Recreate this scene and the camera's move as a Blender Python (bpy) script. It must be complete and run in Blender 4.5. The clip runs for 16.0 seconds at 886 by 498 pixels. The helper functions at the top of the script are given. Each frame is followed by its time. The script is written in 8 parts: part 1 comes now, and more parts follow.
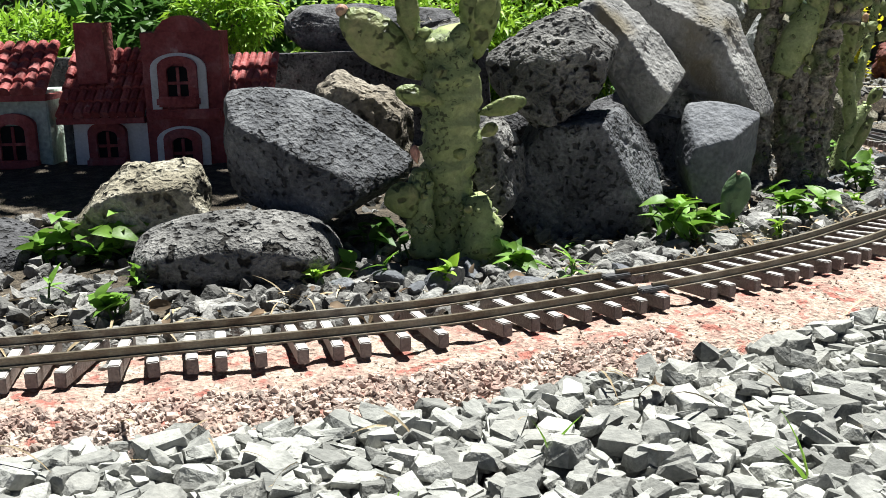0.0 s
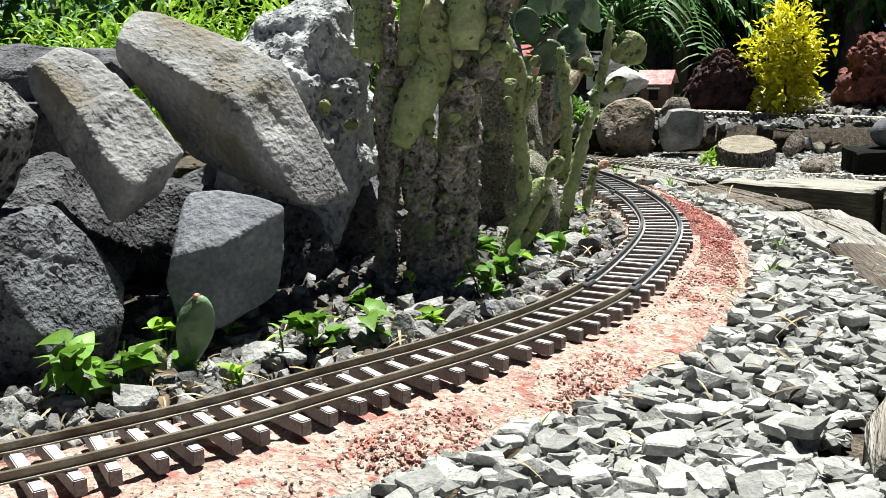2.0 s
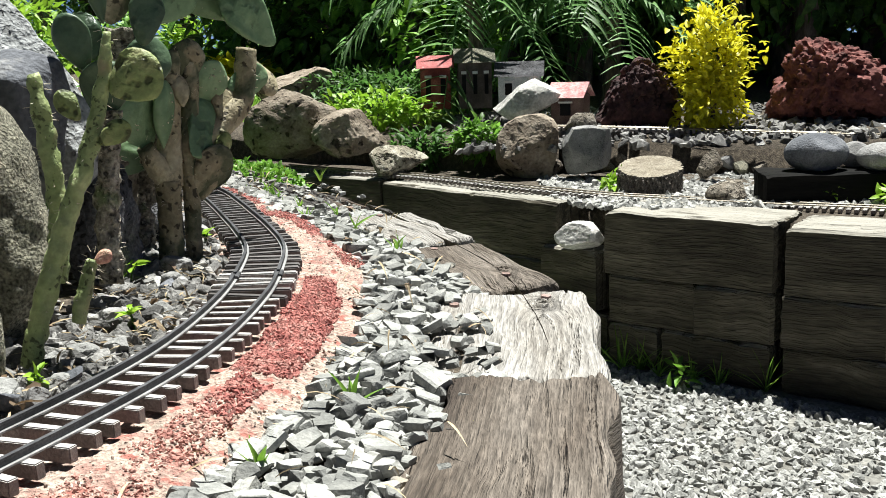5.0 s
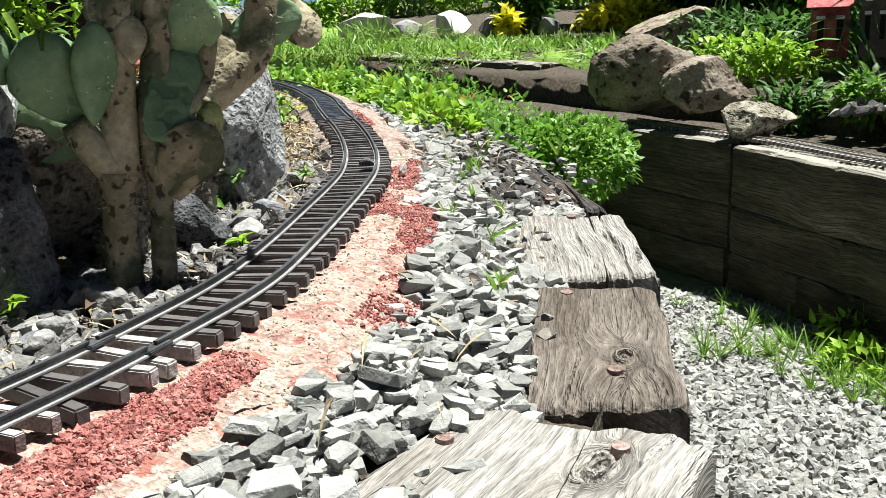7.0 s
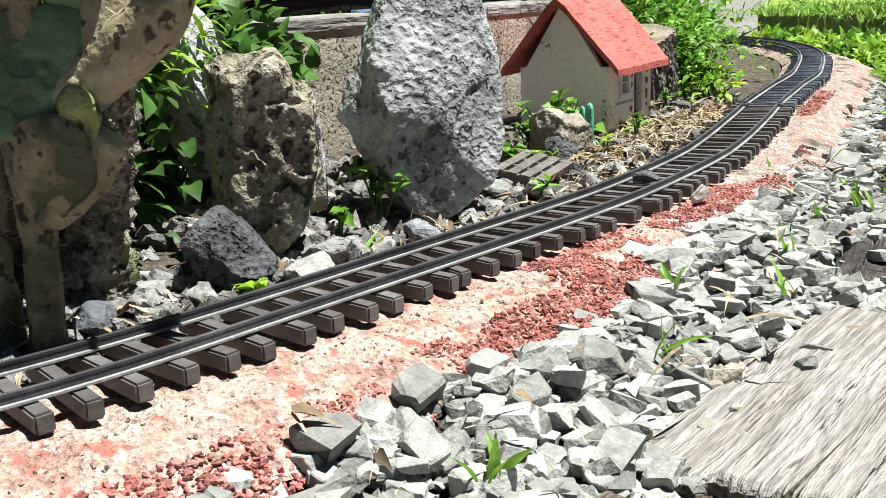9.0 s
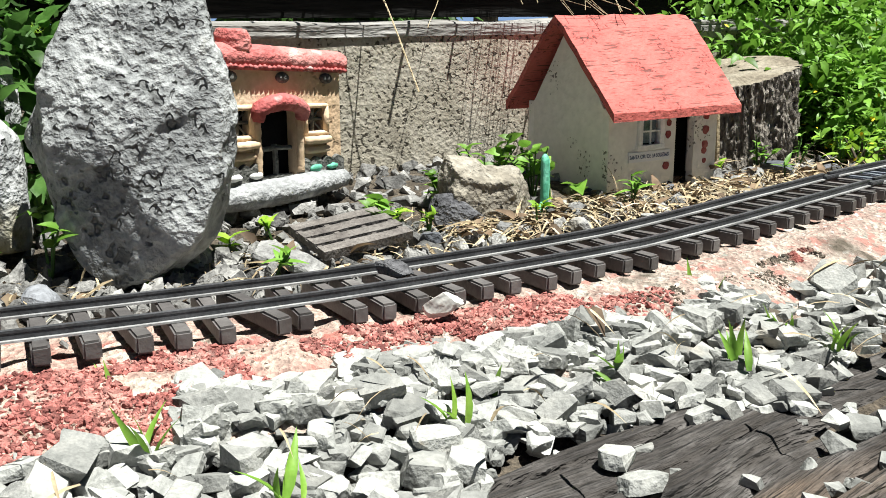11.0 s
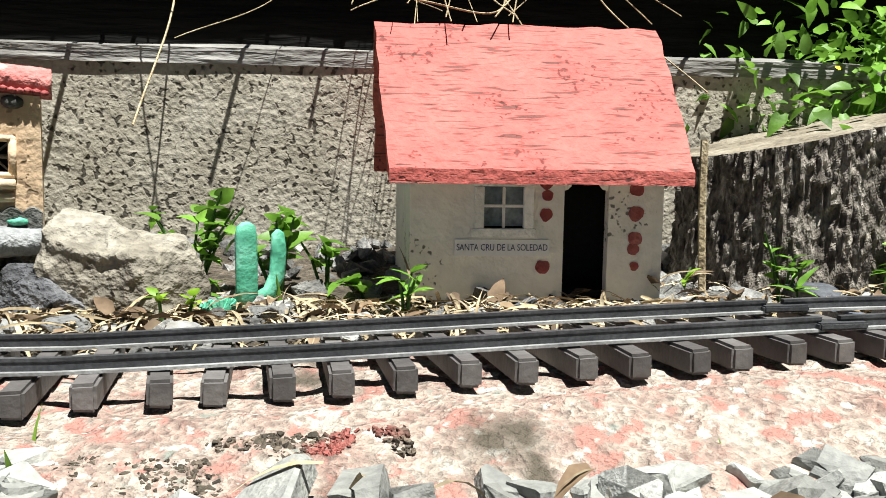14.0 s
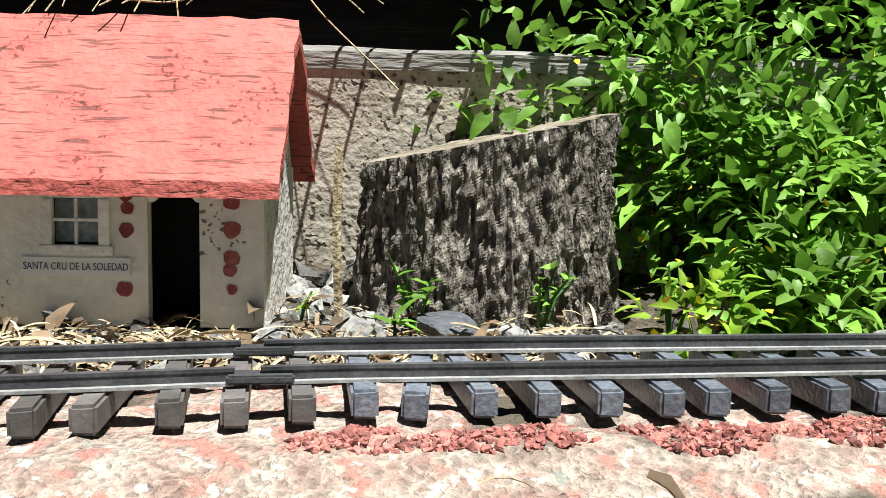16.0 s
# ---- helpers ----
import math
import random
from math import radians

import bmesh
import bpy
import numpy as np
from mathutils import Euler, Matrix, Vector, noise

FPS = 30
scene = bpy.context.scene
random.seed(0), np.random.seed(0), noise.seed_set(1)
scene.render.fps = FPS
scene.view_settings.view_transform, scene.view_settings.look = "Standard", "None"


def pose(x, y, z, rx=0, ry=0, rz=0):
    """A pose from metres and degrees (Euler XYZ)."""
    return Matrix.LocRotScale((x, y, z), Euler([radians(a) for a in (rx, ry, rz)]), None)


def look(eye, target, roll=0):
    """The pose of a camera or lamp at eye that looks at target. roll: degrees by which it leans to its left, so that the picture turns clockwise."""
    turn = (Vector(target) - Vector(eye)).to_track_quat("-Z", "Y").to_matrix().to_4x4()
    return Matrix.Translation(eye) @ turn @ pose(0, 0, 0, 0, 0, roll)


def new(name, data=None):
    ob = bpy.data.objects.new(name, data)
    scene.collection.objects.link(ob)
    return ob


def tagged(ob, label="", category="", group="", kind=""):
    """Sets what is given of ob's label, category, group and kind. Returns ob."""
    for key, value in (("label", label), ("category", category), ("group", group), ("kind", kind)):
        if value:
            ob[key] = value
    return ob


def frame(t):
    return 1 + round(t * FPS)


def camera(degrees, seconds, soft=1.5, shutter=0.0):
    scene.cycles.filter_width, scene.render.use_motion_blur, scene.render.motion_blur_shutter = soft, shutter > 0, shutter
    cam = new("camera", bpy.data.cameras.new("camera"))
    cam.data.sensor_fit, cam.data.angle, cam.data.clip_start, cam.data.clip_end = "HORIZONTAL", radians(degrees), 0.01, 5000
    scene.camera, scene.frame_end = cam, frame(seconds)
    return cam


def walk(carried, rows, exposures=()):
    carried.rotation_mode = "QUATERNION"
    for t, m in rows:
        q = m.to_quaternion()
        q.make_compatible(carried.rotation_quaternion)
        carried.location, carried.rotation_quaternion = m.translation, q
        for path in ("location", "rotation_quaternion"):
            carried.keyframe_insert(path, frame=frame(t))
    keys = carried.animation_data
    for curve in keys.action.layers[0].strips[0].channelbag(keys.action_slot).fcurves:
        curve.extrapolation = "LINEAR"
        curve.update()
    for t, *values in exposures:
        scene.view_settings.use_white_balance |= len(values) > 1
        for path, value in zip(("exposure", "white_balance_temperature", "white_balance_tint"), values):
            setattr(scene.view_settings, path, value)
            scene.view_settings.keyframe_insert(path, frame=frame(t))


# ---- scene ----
cam = camera(48.0, 16.0, soft=0.9)
PATH = [
    (0, (-0.035, 0.003, 0.205), (-0.03, 1.955, -0.229), -1.3),
    (0.5, (0.125, 0.059, 0.231), (0.119, 2.012, -0.202), -1.4),
    (1, (0.284, 0.117, 0.231), (0.271, 2.072, -0.189), -1.4),
    (1.5, (0.392, 0.201, 0.229), (0.351, 2.158, -0.182), -1.3),
    (2, (0.489, 0.294, 0.237), (0.432, 2.252, -0.168), -1.2),
    (2.5, (0.575, 0.34, 0.257), (0.509, 2.298, -0.146), -1.3),
    (3, (0.697, 0.406, 0.264), (0.631, 2.366, -0.133), -1.6),
    (3.5, (0.823, 0.475, 0.267), (0.762, 2.436, -0.124), -1.7),
    (4, (0.886, 0.539, 0.27), (0.835, 2.501, -0.115), -1.9),
    (4.2, (0.896, 0.583, 0.263), (0.85, 2.545, -0.121), -1.9),
    (6.3, (1.143, 1.18, 0.223), (0.771, 3.096, -0.213), -1.5),
    (6.5, (1.156, 1.238, 0.221), (0.655, 3.12, -0.236), -1.5),
    (7, (1.219, 1.384, 0.216), (0.351, 3.123, -0.256), -2.2),
    (7.5, (1.252, 1.53, 0.213), (0.08, 3.081, -0.254), -1.4),
    (8, (1.243, 1.696, 0.202), (-0.143, 3.053, -0.287), -2.1),
    (8.2, (1.248, 1.763, 0.195), (-0.23, 3.015, -0.302), -2.7),
    (10.3, (1.232, 2.346, 0.18), (-0.675, 2.712, -0.301), -0.1),
    (10.5, (1.227, 2.411, 0.181), (-0.692, 2.705, -0.3), -0.1),
    (11, (1.153, 2.565, 0.176), (-0.789, 2.674, -0.287), -0.1),
    (11.5, (1.044, 2.705, 0.152), (-0.905, 2.565, -0.277), -0.1),
    (12, (0.975, 2.811, 0.142), (-0.935, 2.345, -0.226), 0.0),
    (12.5, (0.918, 2.925, 0.133), (-0.935, 2.232, -0.156), 0.5),
    (13, (0.865, 2.984, 0.127), (-0.968, 2.228, -0.13), 0.9),
    (13.5, (0.789, 3.025, 0.11), (-1.039, 2.25, -0.129), 0.9),
    (14, (0.706, 3.065, 0.097), (-1.104, 2.245, -0.128), 1.0),
    (14.5, (0.643, 3.101, 0.1), (-1.1, 2.144, -0.116), 1.1),
    (15, (0.588, 3.152, 0.099), (-1.122, 2.138, -0.119), 1.2),
    (15.5, (0.526, 3.227, 0.103), (-1.177, 2.201, -0.112), 0.8),
    (16, (0.5, 3.291, 0.11), (-1.227, 2.313, -0.135), 1.2),
]
walk(cam, [(t, look(eye, target, roll)) for t, eye, target, roll in PATH])

# ---- daylight ----
SUN_AZ, SUN_EL = radians(29), radians(73)          # azimuth from +y towards +x
world = bpy.data.worlds.new("sky")
scene.world = world
world.use_nodes = True
wn = world.node_tree
sky = wn.nodes.new("ShaderNodeTexSky")
sky.sky_type = "NISHITA"
sky.sun_disc = False
sky.sun_elevation, sky.sun_rotation = SUN_EL, SUN_AZ
wn.links.new(sky.outputs[0], wn.nodes["Background"].inputs[0])
wn.nodes["Background"].inputs[1].default_value = 0.05
sky.altitude, sky.air_density, sky.dust_density = 1500, 0.15, 0.1
sun = new("sun", bpy.data.lights.new("sun", "SUN"))
sun.data.energy, sun.data.angle, sun.data.color = 5.0, radians(0.5), (0.975, 0.98, 0.94)
sun_way = Vector((math.sin(SUN_AZ) * math.cos(SUN_EL), math.cos(SUN_AZ) * math.cos(SUN_EL), math.sin(SUN_EL)))
sun.matrix_world = look(sun_way * 20, (0, 0, 0))
scene.view_settings.exposure = 1.33


# ---- materials ----
def surface(name, cols, scale=30, rough=0.9, bump=0.4, fine=300, pits=0.0, pit_scale=60, speck=0.25, vary=0.12,
            island=False, metal=0.0, stretch=(1, 1, 1), spec=0.3, moss=None, lit_top=None, pit_gate=0.5, cracks=0.0, grain=False):
    """Stone, soil, wood or paint: two scales of noise in the colour, a fine relief, and holes where asked for."""
    m = bpy.data.materials.new(name)
    m.use_nodes = True
    t = m.node_tree
    n, l = t.nodes, t.links
    p = n["Principled BSDF"]
    p.inputs["Roughness"].default_value = rough
    p.inputs["Metallic"].default_value = metal
    p.inputs["Specular IOR Level"].default_value = spec
    co = n.new("ShaderNodeTexCoord")
    inf = n.new("ShaderNodeObjectInfo")
    add = n.new("ShaderNodeVectorMath")
    add.operation = "MULTIPLY_ADD"
    l.new(inf.outputs["Random"], add.inputs[0])
    add.inputs[1].default_value = (7, 5, 3)
    l.new(co.outputs["Object"], add.inputs[2])
    mp = n.new("ShaderNodeMapping")
    mp.inputs["Scale"].default_value = stretch
    l.new(add.outputs[0], mp.inputs[0])
    a = n.new("ShaderNodeTexNoise")
    a.inputs["Scale"].default_value, a.inputs["Detail"].default_value = scale, 5
    a.inputs["Roughness"].default_value = 0.65
    l.new(mp.outputs[0], a.inputs[0])
    ramp = n.new("ShaderNodeValToRGB")
    l.new(a.outputs[0], ramp.inputs[0])
    el = ramp.color_ramp.elements
    while len(el) < len(cols):
        el.new(0.5)
    for k, c in enumerate(cols):
        el[k].position = 0.3 + 0.4 * k / max(1, len(cols) - 1)
        el[k].color = (*c, 1)
    b = n.new("ShaderNodeTexNoise")
    b.inputs["Scale"].default_value, b.inputs["Detail"].default_value = fine, 3
    l.new(mp.outputs[0], b.inputs[0])
    br = n.new("ShaderNodeMapRange")
    br.inputs[1].default_value, br.inputs[2].default_value = 0.3, 0.7
    br.inputs[3].default_value, br.inputs[4].default_value = 1 - speck, 1 + speck
    l.new(b.outputs[0], br.inputs[0])
    rnd = n.new("ShaderNodeMapRange")
    rnd.inputs[3].default_value, rnd.inputs[4].default_value = 1 - vary, 1 + vary
    if island:
        geo = n.new("ShaderNodeNewGeometry")
        l.new(geo.outputs["Random Per Island"], rnd.inputs[0])
    else:
        l.new(inf.outputs["Random"], rnd.inputs[0])
    mul = n.new("ShaderNodeMath")
    mul.operation = "MULTIPLY"
    l.new(br.outputs[0], mul.inputs[0])
    l.new(rnd.outputs[0], mul.inputs[1])
    hsv = n.new("ShaderNodeHueSaturation")
    l.new(mul.outputs[0], hsv.inputs["Value"])
    l.new(ramp.outputs[0], hsv.inputs["Color"])
    colour = hsv.outputs[0]
    height = b.outputs[0]
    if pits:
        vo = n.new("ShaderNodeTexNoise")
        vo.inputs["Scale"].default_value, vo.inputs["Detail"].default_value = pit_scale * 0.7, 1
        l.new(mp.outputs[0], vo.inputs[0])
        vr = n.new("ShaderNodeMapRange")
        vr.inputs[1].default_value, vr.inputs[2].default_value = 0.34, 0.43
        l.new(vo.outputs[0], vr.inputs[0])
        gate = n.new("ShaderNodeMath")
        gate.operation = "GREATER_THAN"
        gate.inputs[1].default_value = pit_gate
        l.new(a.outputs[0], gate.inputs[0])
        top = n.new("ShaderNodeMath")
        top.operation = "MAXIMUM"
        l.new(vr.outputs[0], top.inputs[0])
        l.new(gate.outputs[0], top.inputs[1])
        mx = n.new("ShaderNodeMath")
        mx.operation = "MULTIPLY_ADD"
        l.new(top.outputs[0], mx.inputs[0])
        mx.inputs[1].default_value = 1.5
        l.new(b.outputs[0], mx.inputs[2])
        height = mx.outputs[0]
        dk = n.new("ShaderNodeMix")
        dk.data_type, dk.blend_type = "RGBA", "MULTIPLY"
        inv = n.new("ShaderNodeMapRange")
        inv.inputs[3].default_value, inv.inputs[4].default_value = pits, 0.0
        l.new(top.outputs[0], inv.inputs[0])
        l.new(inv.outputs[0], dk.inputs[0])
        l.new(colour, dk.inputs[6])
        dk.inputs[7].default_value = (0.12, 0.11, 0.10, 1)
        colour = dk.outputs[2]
    for stain in (moss if isinstance(moss, list) else [moss] if moss else []):
        mo = n.new("ShaderNodeTexNoise")
        mo.inputs["Scale"].default_value, mo.inputs["Detail"].default_value = stain[1], 6
        l.new(mp.outputs[0], mo.inputs[0])
        mr = n.new("ShaderNodeMapRange")
        mr.inputs[1].default_value, mr.inputs[2].default_value = stain[2], stain[2] + 0.08
        l.new(mo.outputs[0], mr.inputs[0])
        mm = n.new("ShaderNodeMix")
        mm.data_type = "RGBA"
        l.new(mr.outputs[0], mm.inputs[0])
        l.new(colour, mm.inputs[6])
        mm.inputs[7].default_value = (*stain[0], 1)
        colour = mm.outputs[2]
    if cracks:
        # fine lines along the grain, fading in and out, the widest opened into dark splits
        if grain:
            at = n.new("ShaderNodeAttribute")
            at.attribute_name = "grain"
            sp = n.new("ShaderNodeSeparateXYZ")
            l.new(add.outputs[0], sp.inputs[0])
            cb = n.new("ShaderNodeCombineXYZ")
            l.new(sp.outputs[0], cb.inputs[0])
            l.new(at.outputs["Fac"], cb.inputs[1])
            along = cb.outputs[0]
        else:
            along = add.outputs[0]
        for size, lo, hi, deep, reach in ((cracks * 9, .40, .62, .42, .05), (cracks * 24, .45, .7, .30, .08), (cracks * 2.6, .66, .72, .8, .03)) if grain else ((cracks * 2.6, .6, .66, .7, .1), (cracks * 5, .62, .68, .5, .12)):
            cm = n.new("ShaderNodeMapping")
            cm.inputs["Scale"].default_value = (reach, 1, 1)
            l.new(along, cm.inputs[0])
            cn = n.new("ShaderNodeTexNoise")
            cn.inputs["Scale"].default_value, cn.inputs["Detail"].default_value = size, 2
            cn.inputs["Distortion"].default_value = 0.05
            l.new(cm.outputs[0], cn.inputs[0])
            c5 = n.new("ShaderNodeMapRange")
            c5.inputs[1].default_value, c5.inputs[2].default_value = lo, hi
            c5.inputs[3].default_value, c5.inputs[4].default_value = 0.0, deep
            l.new(cn.outputs[0], c5.inputs[0])
            cx = n.new("ShaderNodeMix")
            cx.data_type = "RGBA"
            l.new(c5.outputs[0], cx.inputs[0])
            l.new(colour, cx.inputs[6])
            cx.inputs[7].default_value = (0.03, 0.024, 0.018, 1)
            colour = cx.outputs[2]
            hm = n.new("ShaderNodeMath")
            hm.operation = "SUBTRACT"
            l.new(height, hm.inputs[0])
            l.new(c5.outputs[0], hm.inputs[1])
            height = hm.outputs[0]
    if lit_top:
        # sunlight painted in: faces that point up take a paler colour
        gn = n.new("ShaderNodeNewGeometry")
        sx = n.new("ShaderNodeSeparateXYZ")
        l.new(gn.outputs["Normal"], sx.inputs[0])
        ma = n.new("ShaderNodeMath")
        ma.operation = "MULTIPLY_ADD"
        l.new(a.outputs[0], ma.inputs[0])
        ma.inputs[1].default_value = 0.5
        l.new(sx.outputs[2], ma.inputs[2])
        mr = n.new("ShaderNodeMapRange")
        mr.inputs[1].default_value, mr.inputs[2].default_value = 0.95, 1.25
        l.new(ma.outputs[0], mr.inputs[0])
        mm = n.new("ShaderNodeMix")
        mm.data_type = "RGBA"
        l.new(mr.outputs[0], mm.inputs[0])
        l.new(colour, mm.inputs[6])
        mm.inputs[7].default_value = (*lit_top, 1)
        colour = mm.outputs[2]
    l.new(colour, p.inputs["Base Color"])
    bp = n.new("ShaderNodeBump")
    bp.inputs["Strength"].default_value = bump
    bp.inputs["Distance"].default_value = 0.006
    l.new(height, bp.inputs["Height"])
    l.new(bp.outputs[0], p.inputs["Normal"])
    return m


def leafy(name, cols, vary=0.3, rough=0.5, light=0.35):
    """Leaves: each its own tone, and letting some light through."""
    m = surface(name, cols, scale=25, rough=rough, bump=0.15, fine=120, speck=0.12, vary=vary, island=True, spec=0.4)
    t = m.node_tree
    p = t.nodes["Principled BSDF"]
    tr = t.nodes.new("ShaderNodeBsdfTranslucent")
    mix = t.nodes.new("ShaderNodeMixShader")
    mix.inputs[0].default_value = light
    src = p.inputs["Base Color"].links[0].from_socket
    t.links.new(src, tr.inputs[0])
    t.links.new(p.outputs[0], mix.inputs[1])
    t.links.new(tr.outputs[0], mix.inputs[2])
    t.links.new(mix.outputs[0], t.nodes["Material Output"].inputs[0])
    return m


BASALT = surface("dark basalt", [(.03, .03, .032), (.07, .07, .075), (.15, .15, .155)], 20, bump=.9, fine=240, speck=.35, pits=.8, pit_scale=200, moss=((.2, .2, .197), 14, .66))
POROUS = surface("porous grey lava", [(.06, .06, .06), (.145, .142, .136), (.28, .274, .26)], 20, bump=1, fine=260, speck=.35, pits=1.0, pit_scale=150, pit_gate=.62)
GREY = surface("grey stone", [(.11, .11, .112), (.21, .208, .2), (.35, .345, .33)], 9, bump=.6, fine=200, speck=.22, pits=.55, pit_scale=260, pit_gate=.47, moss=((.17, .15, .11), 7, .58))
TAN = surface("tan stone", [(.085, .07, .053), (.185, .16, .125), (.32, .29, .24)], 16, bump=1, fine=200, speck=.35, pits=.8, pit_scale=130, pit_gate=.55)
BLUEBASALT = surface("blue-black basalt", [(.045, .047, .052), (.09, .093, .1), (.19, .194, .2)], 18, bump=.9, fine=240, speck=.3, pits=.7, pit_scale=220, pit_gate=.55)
SLATE = surface("brown speckled slab", [(.09, .087, .064), (.165, .158, .117), (.3, .282, .21)], 26, bump=1, fine=330, speck=.7, moss=((.3, .28, .2), 60, .62))
SLATEBLUE = surface("blue grey stone", [(.06, .065, .075), (.115, .121, .134), (.21, .217, .23)], 9, bump=.6, fine=180, speck=.25, moss=((.28, .28, .275), 20, .66))
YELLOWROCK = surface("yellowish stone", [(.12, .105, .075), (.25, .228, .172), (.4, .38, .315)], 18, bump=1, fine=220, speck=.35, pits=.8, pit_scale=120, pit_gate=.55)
TALLROCK = surface("pale rough stone", [(.14, .145, .145), (.31, .32, .316), (.47, .478, .465)], 16, bump=.9, fine=140, speck=.3, pits=.5, pit_scale=170, moss=((.24, .205, .105), 8, .62))
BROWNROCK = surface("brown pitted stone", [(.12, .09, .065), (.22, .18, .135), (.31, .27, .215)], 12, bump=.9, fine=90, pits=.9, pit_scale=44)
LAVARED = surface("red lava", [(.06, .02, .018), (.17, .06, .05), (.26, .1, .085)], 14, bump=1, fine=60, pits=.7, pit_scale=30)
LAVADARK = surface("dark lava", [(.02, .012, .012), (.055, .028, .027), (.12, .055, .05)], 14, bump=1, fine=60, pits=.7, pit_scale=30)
PALEROCK = surface("white limestone", [(.32, .31, .285), (.46, .45, .415), (.56, .55, .52)], 10, bump=.5, fine=80)
GRAVEL = surface("crushed grey stone", [(.165, .168, .157), (.25, .252, .235), (.345, .341, .312)], 34, bump=.35, fine=260, speck=.14, vary=.42, island=True, moss=((.34, .29, .215), 6, .64))
GRAVEL1 = surface("crushed grey stone single", [(.17, .173, .162), (.255, .257, .24), (.345, .341, .312)], 2, bump=.3, fine=14, speck=.14, vary=.35, moss=((.34, .29, .215), 1.5, .66))
PATHSTONE = surface("path gravel", [(.18, .18, .168), (.285, .285, .267), (.39, .385, .357)], 20, bump=.4, fine=160, vary=.4, island=True)
SOIL = surface("dark soil", [(.03, .024, .017), (.075, .06, .043), (.16, .132, .098)], 60, bump=1, fine=330, speck=.5)
PEBBLE = surface("bank pebbles", [(.07, .069, .065), (.16, .156, .148), (.3, .295, .275)], 40, bump=.5, fine=300, vary=.6, island=True)
BED = surface("pink mortar bed", [(.25, .125, .1), (.34, .225, .185), (.38, .3, .245), (.42, .37, .31)], 30, bump=1, fine=260, speck=.4,
              moss=[((.3, .115, .09), 62, .57), ((.44, .385, .32), 110, .6), ((.13, .1, .075), 24, .64)])
BEDCREAM = surface("cream mortar bed", [(.21, .125, .102), (.29, .212, .176), (.35, .292, .244), (.4, .36, .308)], 42, bump=1, fine=260, speck=.4,
                   moss=[((.32, .16, .13), 66, .555), ((.45, .43, .385), 120, .59), ((.2, .21, .18), 75, .66), ((.085, .07, .052), 16, .55)])
REDGRAVEL = surface("red crushed lava gravel", [(.19, .058, .05), (.31, .118, .1), (.4, .215, .18)], 40, bump=.5, fine=300, vary=.5, island=True, moss=((.42, .34, .29), 30, .64))
PINKGRAVEL = surface("pink pebbles", [(.25, .16, .135), (.36, .28, .24), (.43, .38, .335)], 26, bump=.4, fine=300, vary=.5, island=True)
RAIL = surface("weathered brass rail", [(.11, .09, .065), (.18, .155, .115), (.26, .24, .2)], 20, rough=.42, bump=.1, fine=500, metal=.5, speck=.2)
RAILDARK = surface("blackened rail", [(.03, .031, .033), (.055, .056, .06), (.1, .1, .105)], 20, rough=.6, bump=.1, fine=500, metal=.25, speck=.25)
# near-white tops imitate the sun's glint on brown plastic sleepers
TIE_PALE = surface("brown plastic with painted sunlit tops", [(.1, .08, .072), (.15, .125, .115), (.2, .175, .16)], 60, rough=.4, bump=.3, fine=500, vary=.25, spec=.6, lit_top=(.42, .405, .385))
TIE_DARK = surface("dark brown plastic", [(.058, .053, .051), (.086, .079, .076), (.125, .117, .112)], 30, rough=.55, bump=.12, fine=260, vary=.3, speck=.1, spec=.5)
TIE_BLUE = surface("blue-black plastic", [(.072, .082, .102), (.108, .122, .148), (.155, .172, .2)], 50, rough=.34, bump=.15, fine=400, vary=.15, spec=.5)
WOODPALE = surface("silvered sleeper wood", [(.17, .145, .115), (.26, .232, .19), (.33, .305, .262), (.4, .378, .335)], 9, bump=.8, fine=170, stretch=(.25, 1.6, 1.6), speck=.14, moss=((.17, .145, .115), 6, .6), cracks=26, grain=True)
WOODWHITE = surface("bleached sleeper wood", [(.22, .198, .168), (.33, .307, .272), (.41, .392, .36), (.47, .455, .43)], 9, bump=.8, fine=170, stretch=(.25, 1.6, 1.6), speck=.12, moss=((.27, .24, .2), 6, .64), cracks=26, grain=True)
WOODGREY = surface("grey brown sleeper wood", [(.05, .038, .029), (.105, .084, .066), (.16, .135, .111), (.22, .192, .163)], 8, bump=.8, fine=170, stretch=(.3, 1.6, 1.6), speck=.25, moss=((.055, .041, .032), 7, .57), cracks=30, grain=True)
WOODBLACK = surface("tarred sleeper wood", [(.022, .02, .019), (.05, .045, .042), (.085, .078, .073), (.16, .15, .142)], 24, bump=1, fine=140, stretch=(.6, 1.4, 1.4), speck=.4, moss=((.13, .095, .07), 5, .6), cracks=24, grain=True)
# plank tops painted paler to stand in for sunlight
WOODWALL = surface("old wall timber", [(.024, .021, .014), (.057, .051, .035), (.105, .094, .066), (.18, .16, .118)], 6, bump=1, fine=60, stretch=(.3, 1.6, 1.6), speck=.3, moss=((.15, .132, .09), 4, .64), cracks=10, grain=True, lit_top=(.3, .285, .245))
BARK = surface("dark cracked bark", [(.035, .028, .023), (.105, .09, .075), (.2, .178, .15), (.38, .35, .305)], 95, bump=1, fine=260, stretch=(1.3, 1.3, .5), speck=.45)
CUTWOOD = surface("grey cut end", [(.1, .082, .06), (.18, .155, .115), (.25, .225, .18)], 20, bump=.5, fine=180)
SAWN = surface("pale sawn log end", [(.15, .125, .09), (.23, .2, .15), (.3, .27, .21)], 20, bump=.4, fine=160)
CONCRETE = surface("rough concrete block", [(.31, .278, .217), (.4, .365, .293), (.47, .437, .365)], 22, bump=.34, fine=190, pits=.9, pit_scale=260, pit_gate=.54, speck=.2)
